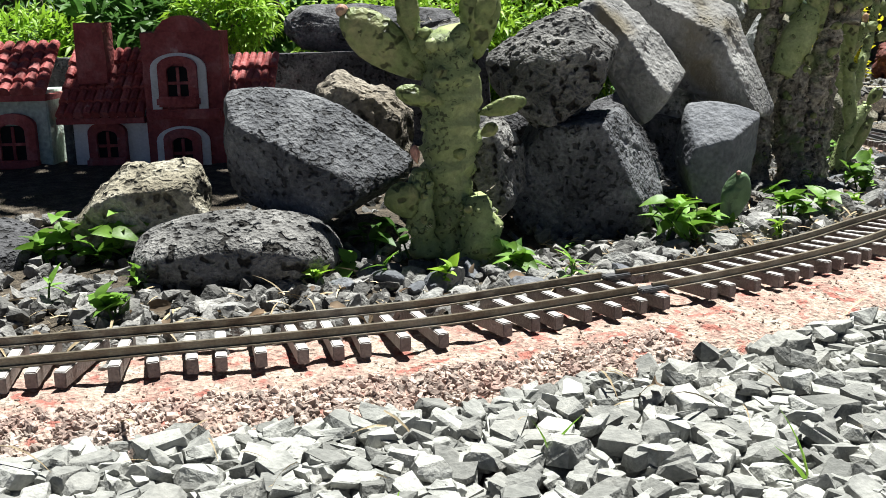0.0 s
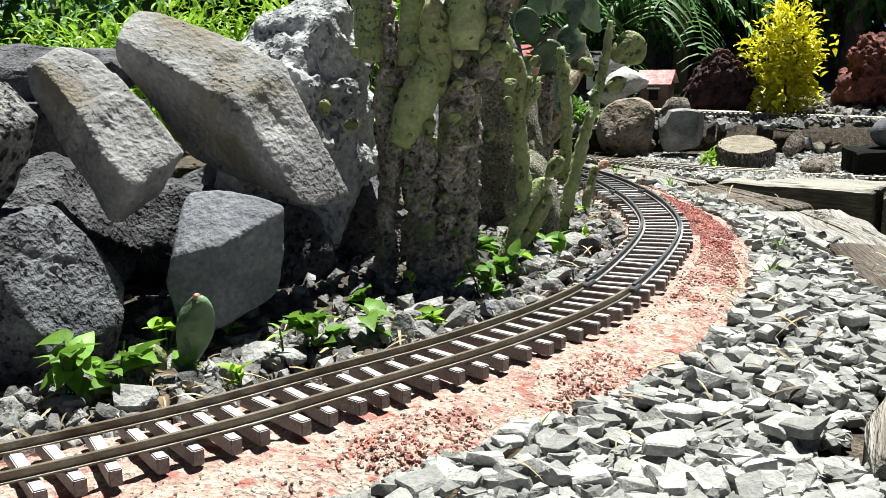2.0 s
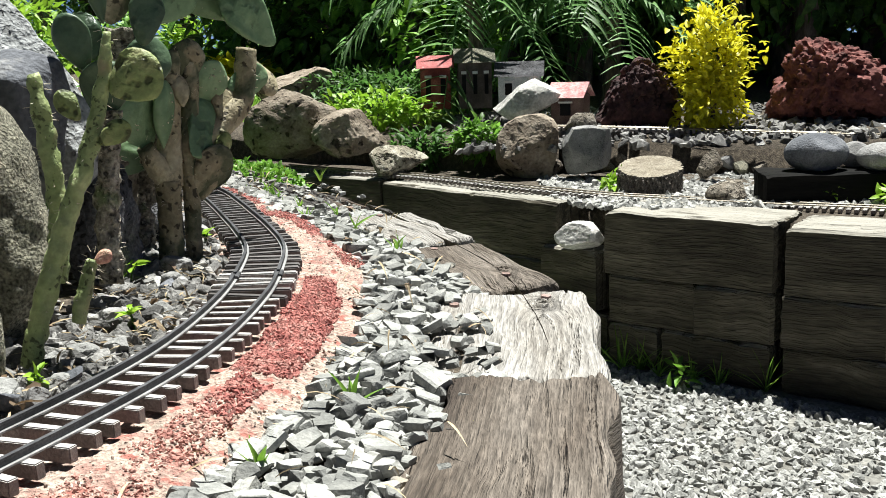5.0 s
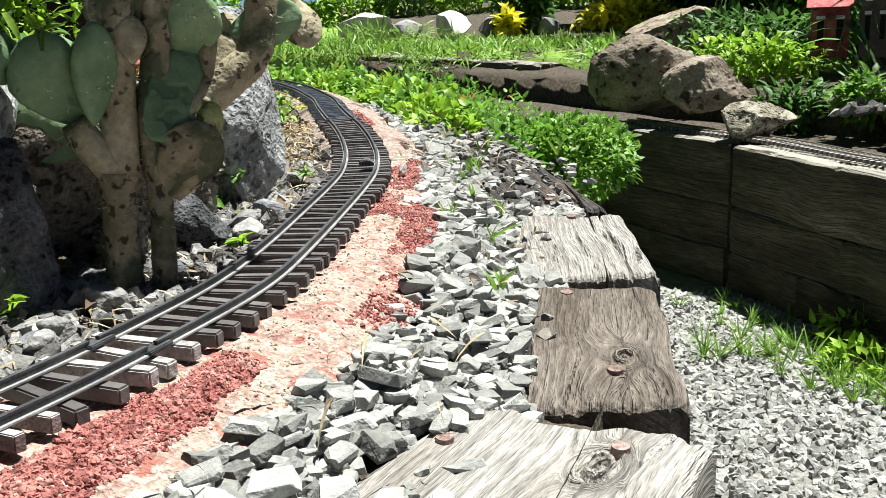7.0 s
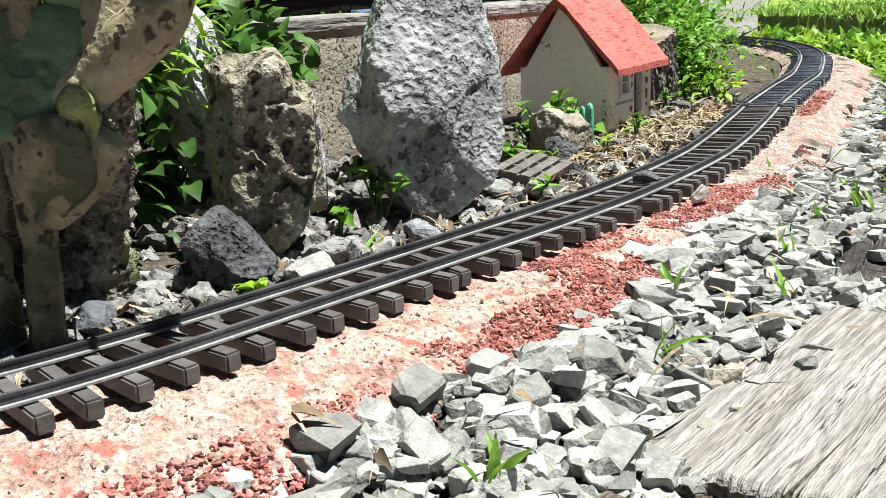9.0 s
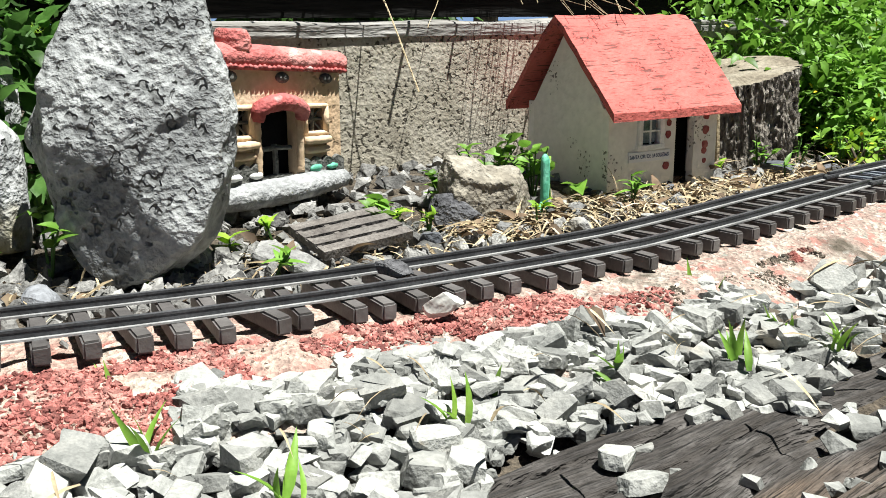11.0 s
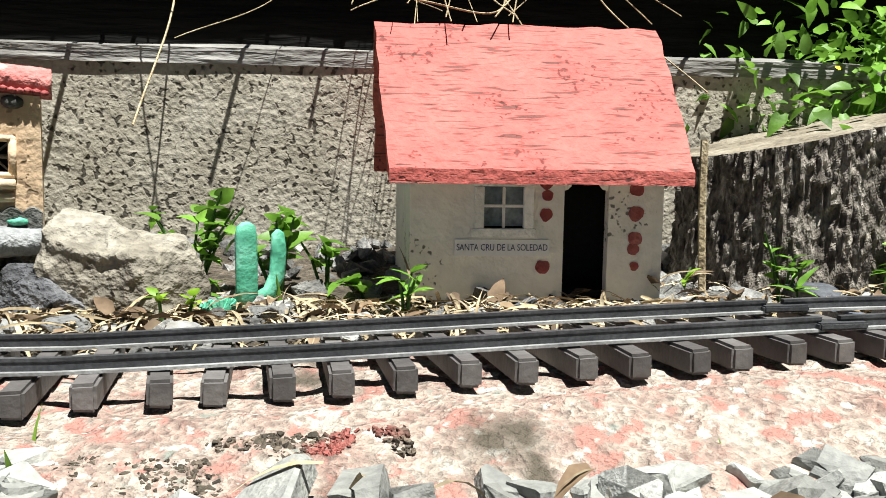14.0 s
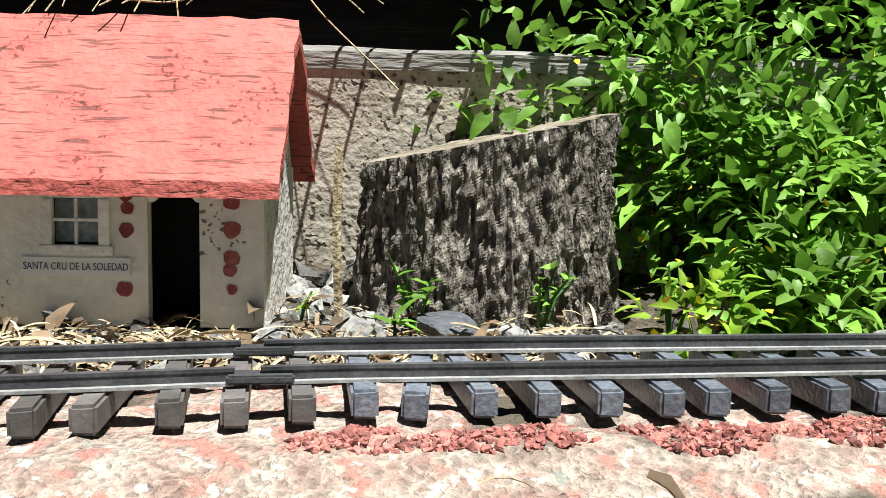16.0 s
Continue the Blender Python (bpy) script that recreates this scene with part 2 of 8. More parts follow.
LEDGE = surface("grey ledge timber", [(.12, .113, .102), (.2, .192, .177), (.29, .28, .264)], 10, bump=.6, fine=100, stretch=(.4, 2, 2))
# near-black: also carries the painted shade of the beams above the wall
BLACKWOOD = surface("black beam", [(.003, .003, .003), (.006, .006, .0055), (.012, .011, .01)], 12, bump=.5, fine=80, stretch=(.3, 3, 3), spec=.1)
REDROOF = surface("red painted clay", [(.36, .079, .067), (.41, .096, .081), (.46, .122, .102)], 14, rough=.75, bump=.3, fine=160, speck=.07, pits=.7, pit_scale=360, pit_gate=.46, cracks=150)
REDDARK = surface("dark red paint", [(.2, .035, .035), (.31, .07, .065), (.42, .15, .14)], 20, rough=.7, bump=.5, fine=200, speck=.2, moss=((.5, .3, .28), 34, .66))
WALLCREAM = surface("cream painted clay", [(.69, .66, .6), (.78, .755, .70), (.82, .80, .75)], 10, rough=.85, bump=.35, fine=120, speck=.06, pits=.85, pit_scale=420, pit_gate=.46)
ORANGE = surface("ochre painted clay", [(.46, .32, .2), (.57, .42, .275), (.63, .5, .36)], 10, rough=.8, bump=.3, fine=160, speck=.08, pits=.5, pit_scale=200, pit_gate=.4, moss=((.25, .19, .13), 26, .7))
WHITEPAINT = surface("white paint", [(.66, .65, .61), (.78, .77, .74), (.83, .83, .81)], 20, rough=.7, bump=.3, fine=260, speck=.08)
DARKGREY = surface("dark grey clay", [(.05, .05, .045), (.11, .11, .1), (.2, .2, .18)], 30, bump=.6, fine=240)
GREYSTEP = surface("grey painted clay", [(.17, .175, .175), (.28, .285, .285), (.4, .4, .395)], 26, bump=.6, fine=200, moss=((.5, .5, .49), 34, .62))
# near-black colour stands in for unlit rooms behind doors and windows
HOLLOW = surface("painted interior shade", [(.006, .006, .006), (.01, .01, .01)], 10, bump=.1)
SIGNWHITE = surface("white plastic strip", [(.84, .84, .85), (.88, .88, .89)], 30, rough=.5, bump=.02, speck=.03)
SIGNBLUE = surface("blue-grey lettering", [(.06, .08, .15), (.1, .13, .21)], 60, bump=.05)
GREENPAINT = surface("mint green paint", [(.05, .26, .16), (.09, .37, .24), (.17, .47, .34)], 60, rough=.6, bump=.2, fine=300, speck=.1)
BRICKGRID = surface("grey clay grid", [(.08, .07, .064), (.13, .117, .106), (.18, .165, .15)], 40, bump=.6, fine=300)
STRAW = surface("dry straw", [(.19, .14, .08), (.33, .26, .16), (.47, .4, .28)], 40, bump=.2, fine=200, vary=.55, island=True)
VINE = surface("dead vine", [(.2, .15, .09), (.36, .29, .18), (.46, .39, .27)], 60, bump=.4, fine=300)
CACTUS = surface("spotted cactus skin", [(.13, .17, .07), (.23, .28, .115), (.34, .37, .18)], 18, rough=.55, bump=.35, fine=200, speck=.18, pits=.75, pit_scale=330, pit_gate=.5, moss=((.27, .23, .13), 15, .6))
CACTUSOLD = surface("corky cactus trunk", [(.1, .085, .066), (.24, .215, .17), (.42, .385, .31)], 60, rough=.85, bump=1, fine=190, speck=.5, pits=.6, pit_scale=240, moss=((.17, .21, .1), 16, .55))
PADGREEN = surface("prickly pear pad", [(.075, .13, .065), (.13, .21, .105), (.21, .295, .155)], 16, rough=.42, bump=.3, fine=120, speck=.12, pits=.35, pit_scale=70, moss=((.24, .2, .13), 12, .67))
PADDARK = surface("dark prickly pear pad", [(.025, .05, .03), (.05, .085, .047), (.09, .135, .075)], 16, rough=.4, bump=.3, fine=120, speck=.12, pits=.35, pit_scale=70)
PADSCAR = surface("scarred tan cactus joint", [(.17, .14, .083), (.27, .233, .144), (.37, .335, .232)], 22, rough=.7, bump=.4, fine=160, speck=.2, pits=.9, pit_scale=160, pit_gate=.52, moss=((.075, .085, .045), 17, .485))
PADPALE = surface("pale cactus pad", [(.1, .14, .045), (.18, .22, .08), (.28, .27, .13)], 22, rough=.55, bump=.5, fine=180, speck=.2, pits=.8, pit_scale=150, pit_gate=.6)
SPINE = surface("dry spines", [(.45, .4, .3), (.62, .56, .44)], 60, bump=.1)
PINKFRUIT = surface("pink cactus fruit", [(.32, .13, .1), (.42, .22, .17), (.46, .32, .2)], 60, rough=.6, bump=.4)
LEAF = leafy("fresh green leaves", [(.075, .17, .018), (.14, .29, .035), (.22, .4, .06)], vary=.45)
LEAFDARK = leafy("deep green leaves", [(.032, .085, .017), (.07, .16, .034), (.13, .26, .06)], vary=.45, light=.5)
LEAFMID = leafy("mid green leaves", [(.065, .165, .02), (.13, .275, .038), (.21, .39, .065)], vary=.45, light=.5)
LEAFLIME = leafy("lime green leaves", [(.15, .29, .022), (.25, .43, .035), (.37, .55, .07)])
LEAFYELLOW = leafy("golden yellow leaves", [(.55, .5, .02), (.72, .68, .03), (.8, .78, .1)])
PALM = leafy("palm leaves", [(.085, .18, .055), (.15, .29, .1), (.24, .4, .16)], vary=.45, light=.5)
GRASS = leafy("grass", [(.09, .2, .02), (.17, .33, .04), (.3, .42, .08)])
FLOWER = surface("yellow petals", [(.75, .5, .02), (.85, .65, .04)], 60, bump=.1)
REDFLOWER = surface("red petals", [(.6, .03, .03), (.75, .08, .06)], 60, bump=.1)
LAWN = surface("sunlit lawn", [(.09, .17, .025), (.16, .26, .04), (.26, .34, .07)], 3, bump=1, fine=60, speck=.35)
STEEL = surface("dark steel post", [(.06, .066, .075), (.1, .108, .12), (.15, .16, .172)], 30, rough=.5, metal=.3, bump=.2)
RUST = surface("rusty nail", [(.12, .075, .06), (.22, .15, .13), (.3, .24, .22)], 120, rough=.6, bump=.5, metal=.4)
TRUNKBROWN = surface("tree bark", [(.05, .04, .03), (.1, .08, .06), (.17, .14, .11)], 20, bump=1, fine=80, stretch=(1, 1, .3))


# ---- building helpers ----
def finish(bm, name, material, smooth=False):
    me = bpy.data.meshes.new(name)
    bm.normal_update()
    bm.to_mesh(me)
    bm.free()
    me.materials.append(material)
    if smooth:
        me.shade_smooth()
    return me


def part(name, bm, material, parent=None, label="", smooth=False):
    ob = new(name, finish(bm, name, material, smooth))
    if parent is not None:
        ob.parent = parent
    if label:
        ob["label"] = label
    return ob


def thing(name, at, label, category, turn=0.0, group="", kind=""):
    """An Empty at a thing's base, which carries its parts."""
    ob = new(name)
    ob.empty_display_size = 0.02
    ob.matrix_world = pose(*at, 0, 0, turn)
    return tagged(ob, label, category, group, kind)


def bulk(name, verts, faces, material, smooth=False):
    me = bpy.data.meshes.new(name)
    me.from_pydata([tuple(v) for v in np.asarray(verts).tolist()], [], [tuple(f) for f in (faces.tolist() if hasattr(faces, "tolist") else faces)])
    me.materials.append(material)
    if smooth:
        me.shade_smooth()
    return new(name, me)


def box_bm(sx, sy, sz, at=(0, 0, 0), bevel=0.0, bm=None, turn=None):
    """A box whose base is centred on at."""
    bm = bm or bmesh.new()
    m = Matrix.Translation((at[0], at[1], at[2] + sz / 2))
    if turn is not None:
        m = m @ turn
    r = bmesh.ops.create_cube(bm, size=1, matrix=m @ Matrix.Diagonal((sx, sy, sz, 1)))
    if bevel:
        es = list({e for v in r["verts"] for e in v.link_edges})
        bmesh.ops.bevel(bm, geom=es, offset=bevel, segments=2, affect="EDGES")
    return bm


def tube(points, radii, sides=8, bm=None, cap=True):
    """A round limb through points with a radius at each."""
    bm = bm or bmesh.new()
    rings = []
    pts = [Vector(p) for p in points]
    for i, p in enumerate(pts):
        way = (pts[min(i + 1, len(pts) - 1)] - pts[max(i - 1, 0)]).normalized()
        side = way.orthogonal().normalized() if i == 0 else (side - way * side.dot(way)).normalized()
        up = way.cross(side)
        r = radii[i] if hasattr(radii, "__len__") else radii
        rings.append([bm.verts.new(p + (side * math.cos(a) + up * math.sin(a)) * r) for a in (2 * math.pi * k / sides for k in range(sides))])
    for a, b in zip(rings, rings[1:]):
        for k in range(sides):
            bm.faces.new((a[k], a[(k + 1) % sides], b[(k + 1) % sides], b[k]))
    if cap:
        bm.faces.new(rings[0][::-1])
        bm.faces.new(rings[-1])
    return bm


def rock_bm(size, seed, level=5, cuts=14, rough=0.06, facet=0.5, boxy=0.0, planes=()):
    """A broken stone: a ball cut by planes to flat faces, then roughened at several scales."""
    rng = random.Random(seed)
    bm = bmesh.new()
    bmesh.ops.create_icosphere(bm, subdivisions=level, radius=1)
    co = np.array([v.co for v in bm.verts])
    ball = co.copy()
    if boxy:
        k = np.abs(co).max(1, keepdims=True)
        co = co * (1 - boxy) + co / k * boxy
    cut = [(np.array(d, float) / np.linalg.norm(d), h) for d, h in planes]
    for _ in range(cuts):
        d = np.array([rng.gauss(0, 1), rng.gauss(0, 1), rng.gauss(0, 1)])
        cut.append((d / np.linalg.norm(d), rng.uniform(facet, facet + 0.32)))
    for d, h in cut:
        s = np.maximum(0, co @ d - h)
        co -= d * s[:, None]
    co /= np.abs(co).max(0)
    off = Vector((rng.uniform(-50, 50), rng.uniform(-50, 50), rng.uniform(-50, 50)))
    big = max(size)
    sc = np.array(size)
    for v, c, b in zip(bm.verts, co, ball):
        p = c * sc
        q = Vector(p) * (1 / big) + off
        n = noise.noise(q * 1.7) * .9 + noise.noise(q * 4.5) * .55 + noise.noise(q * 11) * .4 + noise.noise(q * 27) * .26 + noise.noise(q * 60) * .16
        v.co = Vector(p + b * (n * rough * big))
    return bm


def rock(at, size, seed, material, label, turn=(0, 0, 0), level=5, cuts=14, rough=0.05, facet=0.5, boxy=0.0, planes=(), name="rock", category="rock", group=""):
    """at: the rock's middle; size: half its width, depth and height."""
    ob = part(name, rock_bm(size, seed, level, cuts, rough, facet, boxy, planes), material, smooth=True)
    me = ob.data
    me.set_sharp_from_angle(angle=radians(24))
    ob.matrix_world = pose(*at, *turn)
    return tagged(ob, label, category, group)


def crag(at, outline, seed, material, label, turn=0.0, front=.06, back=.07, lean=.25, facets=(), rough=.004, pits=0.0, pit_size=.006, sharp=26, level=6, group=""):
    """A rock with flat broken faces. outline: its corners seen from the side it shows, clockwise as (across, up) from its middle;
    lean: how far the faces along the outline turn to the viewer (one number, or one for each edge); facets: further faces as (way, distance)."""
    cut = [((0, -1, -.08), front), ((0, 1, 0), back)]
    for k, (a, b) in enumerate(zip(outline, outline[1:] + outline[:1])):
        dx, dz = b[0] - a[0], b[1] - a[1]
        ln = math.hypot(dx, dz)
        n = (-dz / ln, dx / ln)
        h = n[0] * a[0] + n[1] * a[1]
        ly = lean[k] if hasattr(lean, "__len__") else lean
        if h > .004:
            cut.append(((n[0], -ly, n[1]), h))
            cut.append(((n[0], .5, n[1]), h * 1.02))
    cut += list(facets)
    rng = random.Random(seed)
    bm = bmesh.new()
    bmesh.ops.create_icosphere(bm, subdivisions=level, radius=1)
    d = np.array([v.co for v in bm.verts])
    acc = np.zeros(len(d))
    for k, (n, h) in enumerate(cut):
        n = np.array(n, float)
        size = np.linalg.norm(n) if k < 2 or k >= len(cut) - len(facets) else 1.0     # outline faces keep their distance across
        acc += np.maximum(0, d @ (n / size) / h) ** sharp
    r = acc ** (-1 / sharp)
    off = Vector((rng.uniform(-50, 50), rng.uniform(-50, 50), rng.uniform(-50, 50)))
    for v, c, q in zip(bm.verts, d, r):
        p = Vector(c * q)
        w = p + off
        g = noise.noise(w * 22) * 1.1 + noise.noise(w * 55) * .6 + noise.noise(w * 130) * .38 + noise.noise(w * 300) * .24
        # broken ledges: the surface steps where one layer has come away
        g += .7 * (max(-.12, min(.12, noise.noise(w * 31 + Vector((7, 0, 0))))) * 8 - .3)
        e = rough * g
        if pits:
            e -= pits * max(0, min(1, (noise.noise(w / pit_size) - .12) * 4)) * max(0, min(1, .7 + noise.noise(w * 26) * 1.6))
        v.co = p + Vector(c) * e
    ob = part("rock", bm, material, smooth=True)
    ob.data.set_sharp_from_angle(angle=radians(32))
    ob.matrix_world = pose(*at, 0, 0, turn)
    return tagged(ob, label, "rock", group)


def stone_shapes(count, seed, extra=4, flat=0.55):
    """Small broken stones of unit size: blocks with knocked-off corners, flat faces and sharp edges."""
    rng = random.Random(seed)
    out = []
    for _ in range(count):
        bm = bmesh.new()
        sx, sy, sz = rng.uniform(1.0, 1.35), rng.uniform(.65, 1.0), rng.uniform(flat * .7, flat * 1.3)
        pts = [Vector((x, y, z)) for x in (-1, 1) for y in (-1, 1) for z in (-1, 1)]
        rng.shuffle(pts)
        for p in pts[:8 - rng.randrange(0, 3)]:
            for _ in range(2):
                q = p * .31 + Vector((rng.gauss(0, .1), rng.gauss(0, .1), rng.gauss(0, .08)))
                bm.verts.new((q.x * sx, q.y * sy, q.z * sz))
        for _ in range(extra):
            d = Vector((rng.gauss(0, 1), rng.gauss(0, 1), rng.gauss(0, .6))).normalized() * .46
            bm.verts.new((d.x * sx, d.y * sy, d.z * sz))
        r = bmesh.ops.convex_hull(bm, input=bm.verts)
        bmesh.ops.delete(bm, geom=list(set(g for g in r["geom_interior"] + r["geom_unused"] if isinstance(g, bmesh.types.BMVert))), context="VERTS")
        bmesh.ops.triangulate(bm, faces=bm.faces)
        bm.normal_update()
        bm.verts.index_update()
        out.append((np.array([v.co for v in bm.verts]), np.array([[v.index for v in f.verts] for f in bm.faces])))
        bm.free()
    return out


def blocky_shapes(count, seed, flat=.75):
    """Crushed stones of unit size: skewed blocks with corners broken off and edges slightly rounded."""
    rng = random.Random(seed)
    out = []
    for _ in range(count):
        bm = bmesh.new()
        sx, sy, sz = rng.uniform(.42, .64), rng.uniform(.3, .46), rng.uniform(.26, .48) * flat
        bmesh.ops.create_cube(bm, size=2)
        for v in bm.verts:
            v.co = Vector((v.co.x * sx * rng.uniform(.6, 1.1), v.co.y * sy * rng.uniform(.6, 1.1), v.co.z * sz * rng.uniform(.6, 1.1)))
        for _ in range(rng.randrange(2, 6)):
            d = Vector((rng.choice((-1, 1)) * rng.uniform(.3, 1), rng.choice((-1, 1)) * rng.uniform(.3, 1), rng.choice((-1, 1)) * rng.uniform(.2, 1))).normalized()
            far = max(v.co.dot(d) for v in bm.verts)
            cut = bmesh.ops.bisect_plane(bm, geom=bm.verts[:] + bm.edges[:] + bm.faces[:], plane_co=d * far * rng.uniform(.66, .85), plane_no=d, clear_outer=True)
            rim = [e for e in cut["geom_cut"] if isinstance(e, bmesh.types.BMEdge)]
            if len(rim) > 2:
                bmesh.ops.contextual_create(bm, geom=rim)
        r = bmesh.ops.convex_hull(bm, input=bm.verts)
        bmesh.ops.delete(bm, geom=list({g for g in r["geom_interior"] + r["geom_unused"] if isinstance(g, bmesh.types.BMVert)}), context="VERTS")
        bmesh.ops.dissolve_limit(bm, angle_limit=radians(9), verts=bm.verts, edges=bm.edges)
        bmesh.ops.bevel(bm, geom=bm.edges[:], offset=.075, segments=1, affect="EDGES", clamp_overlap=True)
        for v in bm.verts:
            v.co += Vector((noise.noise(v.co * 5), noise.noise(v.co * 5 + Vector((9, 0, 0))), noise.noise(v.co * 5 + Vector((0, 9, 0))))) * .035
        bmesh.ops.triangulate(bm, faces=bm.faces)
        bm.verts.index_update()
        out.append((np.array([v.co for v in bm.verts]), np.array([[v.index for v in f.verts] for f in bm.faces])))
        bm.free()
    return out


def scatter(name, places, sizes, shapes, material, seed, tilt=0.6):
    """Many small stones in one mesh."""
    rng = np.random.default_rng(seed)
    vs, fs, n = [], [], 0
    for p, s in zip(places, sizes):
        v, f = shapes[rng.integers(len(shapes))]
        m = np.array(Euler((rng.normal(0, tilt), rng.normal(0, tilt), rng.uniform(0, 6.28))).to_matrix())
        vs.append(v @ m.T * s + p)
        fs.append(f + n)
        n += len(v)
    return bulk(name, np.concatenate(vs), np.concatenate(fs), material)


def leaf_shape(length, width, fold=0.25, droop=0.25, segs=3):
    """A folded, drooping leaf along +y from its stalk, as corners and faces."""
    vs, fs = [], []
    for i in range(segs + 1):
        a = i / segs
        w = width * 0.5 * (math.sin(math.pi * (0.12 + 0.88 * a) ** 0.75) if i < segs else 0.02)
        y, z = length * a, -droop * length * a * a
        vs += [(-w, y, z + fold * w), (0, y, z), (w, y, z + fold * w)]
        if i:
            k = 3 * i
            fs += [(k - 3, k - 2, k + 1, k), (k - 2, k - 1, k + 2, k + 1)]
    return np.array(vs), fs


def leaves(name, spots, shape, material, seed, spread=0.9, parent=None, scale=(0.6, 1.2), up=0.5):
    """Leaves at spots of (place, outward way), each turned outward with some chance; one mesh."""
    rng = np.random.default_rng(seed)
    v0, f0 = shape
    vs, fs, n = [], [], 0
    for p, w in spots:
        d = np.array(w, float) + rng.normal(0, spread, 3) + (0, 0, up)
        d /= np.linalg.norm(d) + 1e-9
        x = np.cross(d, (0, 0, 1.0) + rng.normal(0, .35, 3))
        x /= np.linalg.norm(x) + 1e-9
        z = np.cross(x, d)
        s = rng.uniform(*scale)
        vs.append((v0 * s) @ np.stack([x, d, z]) + p)
        fs += [tuple(i + n for i in f) for f in f0]
        n += len(v0)
    ob = bulk(name, np.concatenate(vs), fs, material, smooth=True)
    if parent is not None:
        ob.parent = parent
    return tagged(ob, kind="stuff")


def blob_spots(centre, radii, count, seed, hollow=0.55, lumps=0.25):
    """Places through an uneven mound, thicker towards its outside."""
    rng = np.random.default_rng(seed)
    out = []
    while len(out) < count:
        d = rng.normal(0, 1, 3)
        d /= np.linalg.norm(d)
        k = 1 + lumps * 2 * noise.noise(Vector(d * 1.7) + Vector((seed * 3.1, 0, 0))) + lumps * noise.noise(Vector(d * 4.3))
        r = rng.uniform(hollow, 1) * k
        out.append((np.array(centre) + d * np.array(radii) * r, d))
    return out


def smooth_line(points, step):
    """Even points along a curve through the given ones."""
    p = np.array(points, float)
    p = np.vstack([2 * p[0] - p[1], p, 2 * p[-1] - p[-2]])
    out = []
    for i in range(1, len(p) - 2):
        for a in np.linspace(0, 1, 24, endpoint=False):
            out.append(.5 * ((2 * p[i]) + (p[i + 1] - p[i - 1]) * a + (2 * p[i - 1] - 5 * p[i] + 4 * p[i + 1] - p[i + 2]) * a * a
                             + (3 * p[i] - p[i - 1] - 3 * p[i + 1] + p[i + 2]) * a ** 3))
    out = np.array(out + [p[-2]])
    s = np.r_[0, np.cumsum(np.linalg.norm(np.diff(out, axis=0), axis=1))]
    at = np.arange(0, s[-1], step)
    return np.stack([np.interp(at, s, out[:, k]) for k in range(out.shape[1])], 1)


# ---- the plan: one curved line, from which bed, gravel and timbers keep their distance ----
LINE = smooth_line([(-1.3, .50), (-.7, .56), (-.29, .635), (-.075, .688), (.045, .74), (.19, .814), (.31, .895), (.39, .965), (.492, 1.06), (.58, 1.168), (.637, 1.27),
                    (.705, 1.45), (.738, 1.59), (.746, 1.757), (.735, 1.9), (.716, 2.02), (.677, 2.14), (.622, 2.285), (.5535, 2.457), (.507, 2.559),
                    (.433, 2.69), (.350, 2.816), (.257, 2.942), (.196, 3.019), (.134, 3.099), (.025, 3.244), (-.164, 3.492), (-.552, 3.895), (-.98, 4.155), (-1.59, 4.34)], 0.005)
WAYS = np.gradient(LINE, axis=0)
WAYS /= np.linalg.norm(WAYS, axis=1)[:, None]
OUT = np.stack([WAYS[:, 1], -WAYS[:, 0]], 1)       # towards the timbers


def rise(y):
    """The line climbs a little past the toy houses."""
    return np.interp(y, [2.75, 2.93, 3.05], [0, .007, .010])


def beside(d, z=0.0, i=None):
    p = LINE + OUT * d
    return np.column_stack([p, z + rise(LINE[:, 1])]) if i is None else np.array([*(LINE[i] + OUT[i] * d), z + rise(LINE[i][1])])


def off_line(xy):
    """Signed distance from the line (outwards positive) and the nearest place on it."""
    xy = np.asarray(xy, float)
    d2 = ((xy[:, None, :] - LINE[None, ::6, :]) ** 2).sum(-1)
    i = d2.argmin(1) * 6
    return ((xy - LINE[i]) * OUT[i]).sum(1), i


I_FIRST = int(np.argmin(((LINE - (.75, 1.776)) ** 2).sum(1)))      # where the long dark sleepers begin
I_BLUE = int(np.argmin(((LINE - (.166, 3.053)) ** 2).sum(1)))       # and the blue-black ones


# ---- ground, terraces and walls ----
def height_noise(x, y, s, seed=0.0):
    return noise.noise(Vector((x * s, y * s, seed)))


bm = bmesh.new()
edges = [-60, -20, -8, -4, -2, 0, 2, 4, 6, 9, 14, 30, 60]
gv = [[bm.verts.new((x, y, -0.80 + 0.01 * height_noise(x, y, 1.3))) for x in edges] for y in edges]
for j in range(len(edges) - 1):
    for i in range(len(edges) - 1):
        bm.faces.new((gv[j][i], gv[j][i + 1], gv[j + 1][i + 1], gv[j + 1][i]))
tagged(part("ground", bm, surface("gravelly ground", [(.1, .095, .083), (.16, .155, .14), (.23, .225, .2)], 6, bump=.8, fine=90, speck=.4)),
       "pale gravelly ground of the garden path", "ground", kind="structure")

RIM = 0.335     # the terrace ends under the timbers


def bank_height(d, x, y):
    """Height of the planted bank beside and behind the line."""
    left = np.clip((-d - 0.06) / 0.5, 0, 1)
    return rise(y) * np.clip((d + .08) / .04, 0, 1) + np.where(d < 0, -0.022 + 0.045 * left, -0.034 - 0.012 * np.clip((d - .08) / .2, 0, 1) - .02 * np.clip((y - 1.2) / .8, 0, 1) * np.clip((d - .08) / .1, 0, 1))


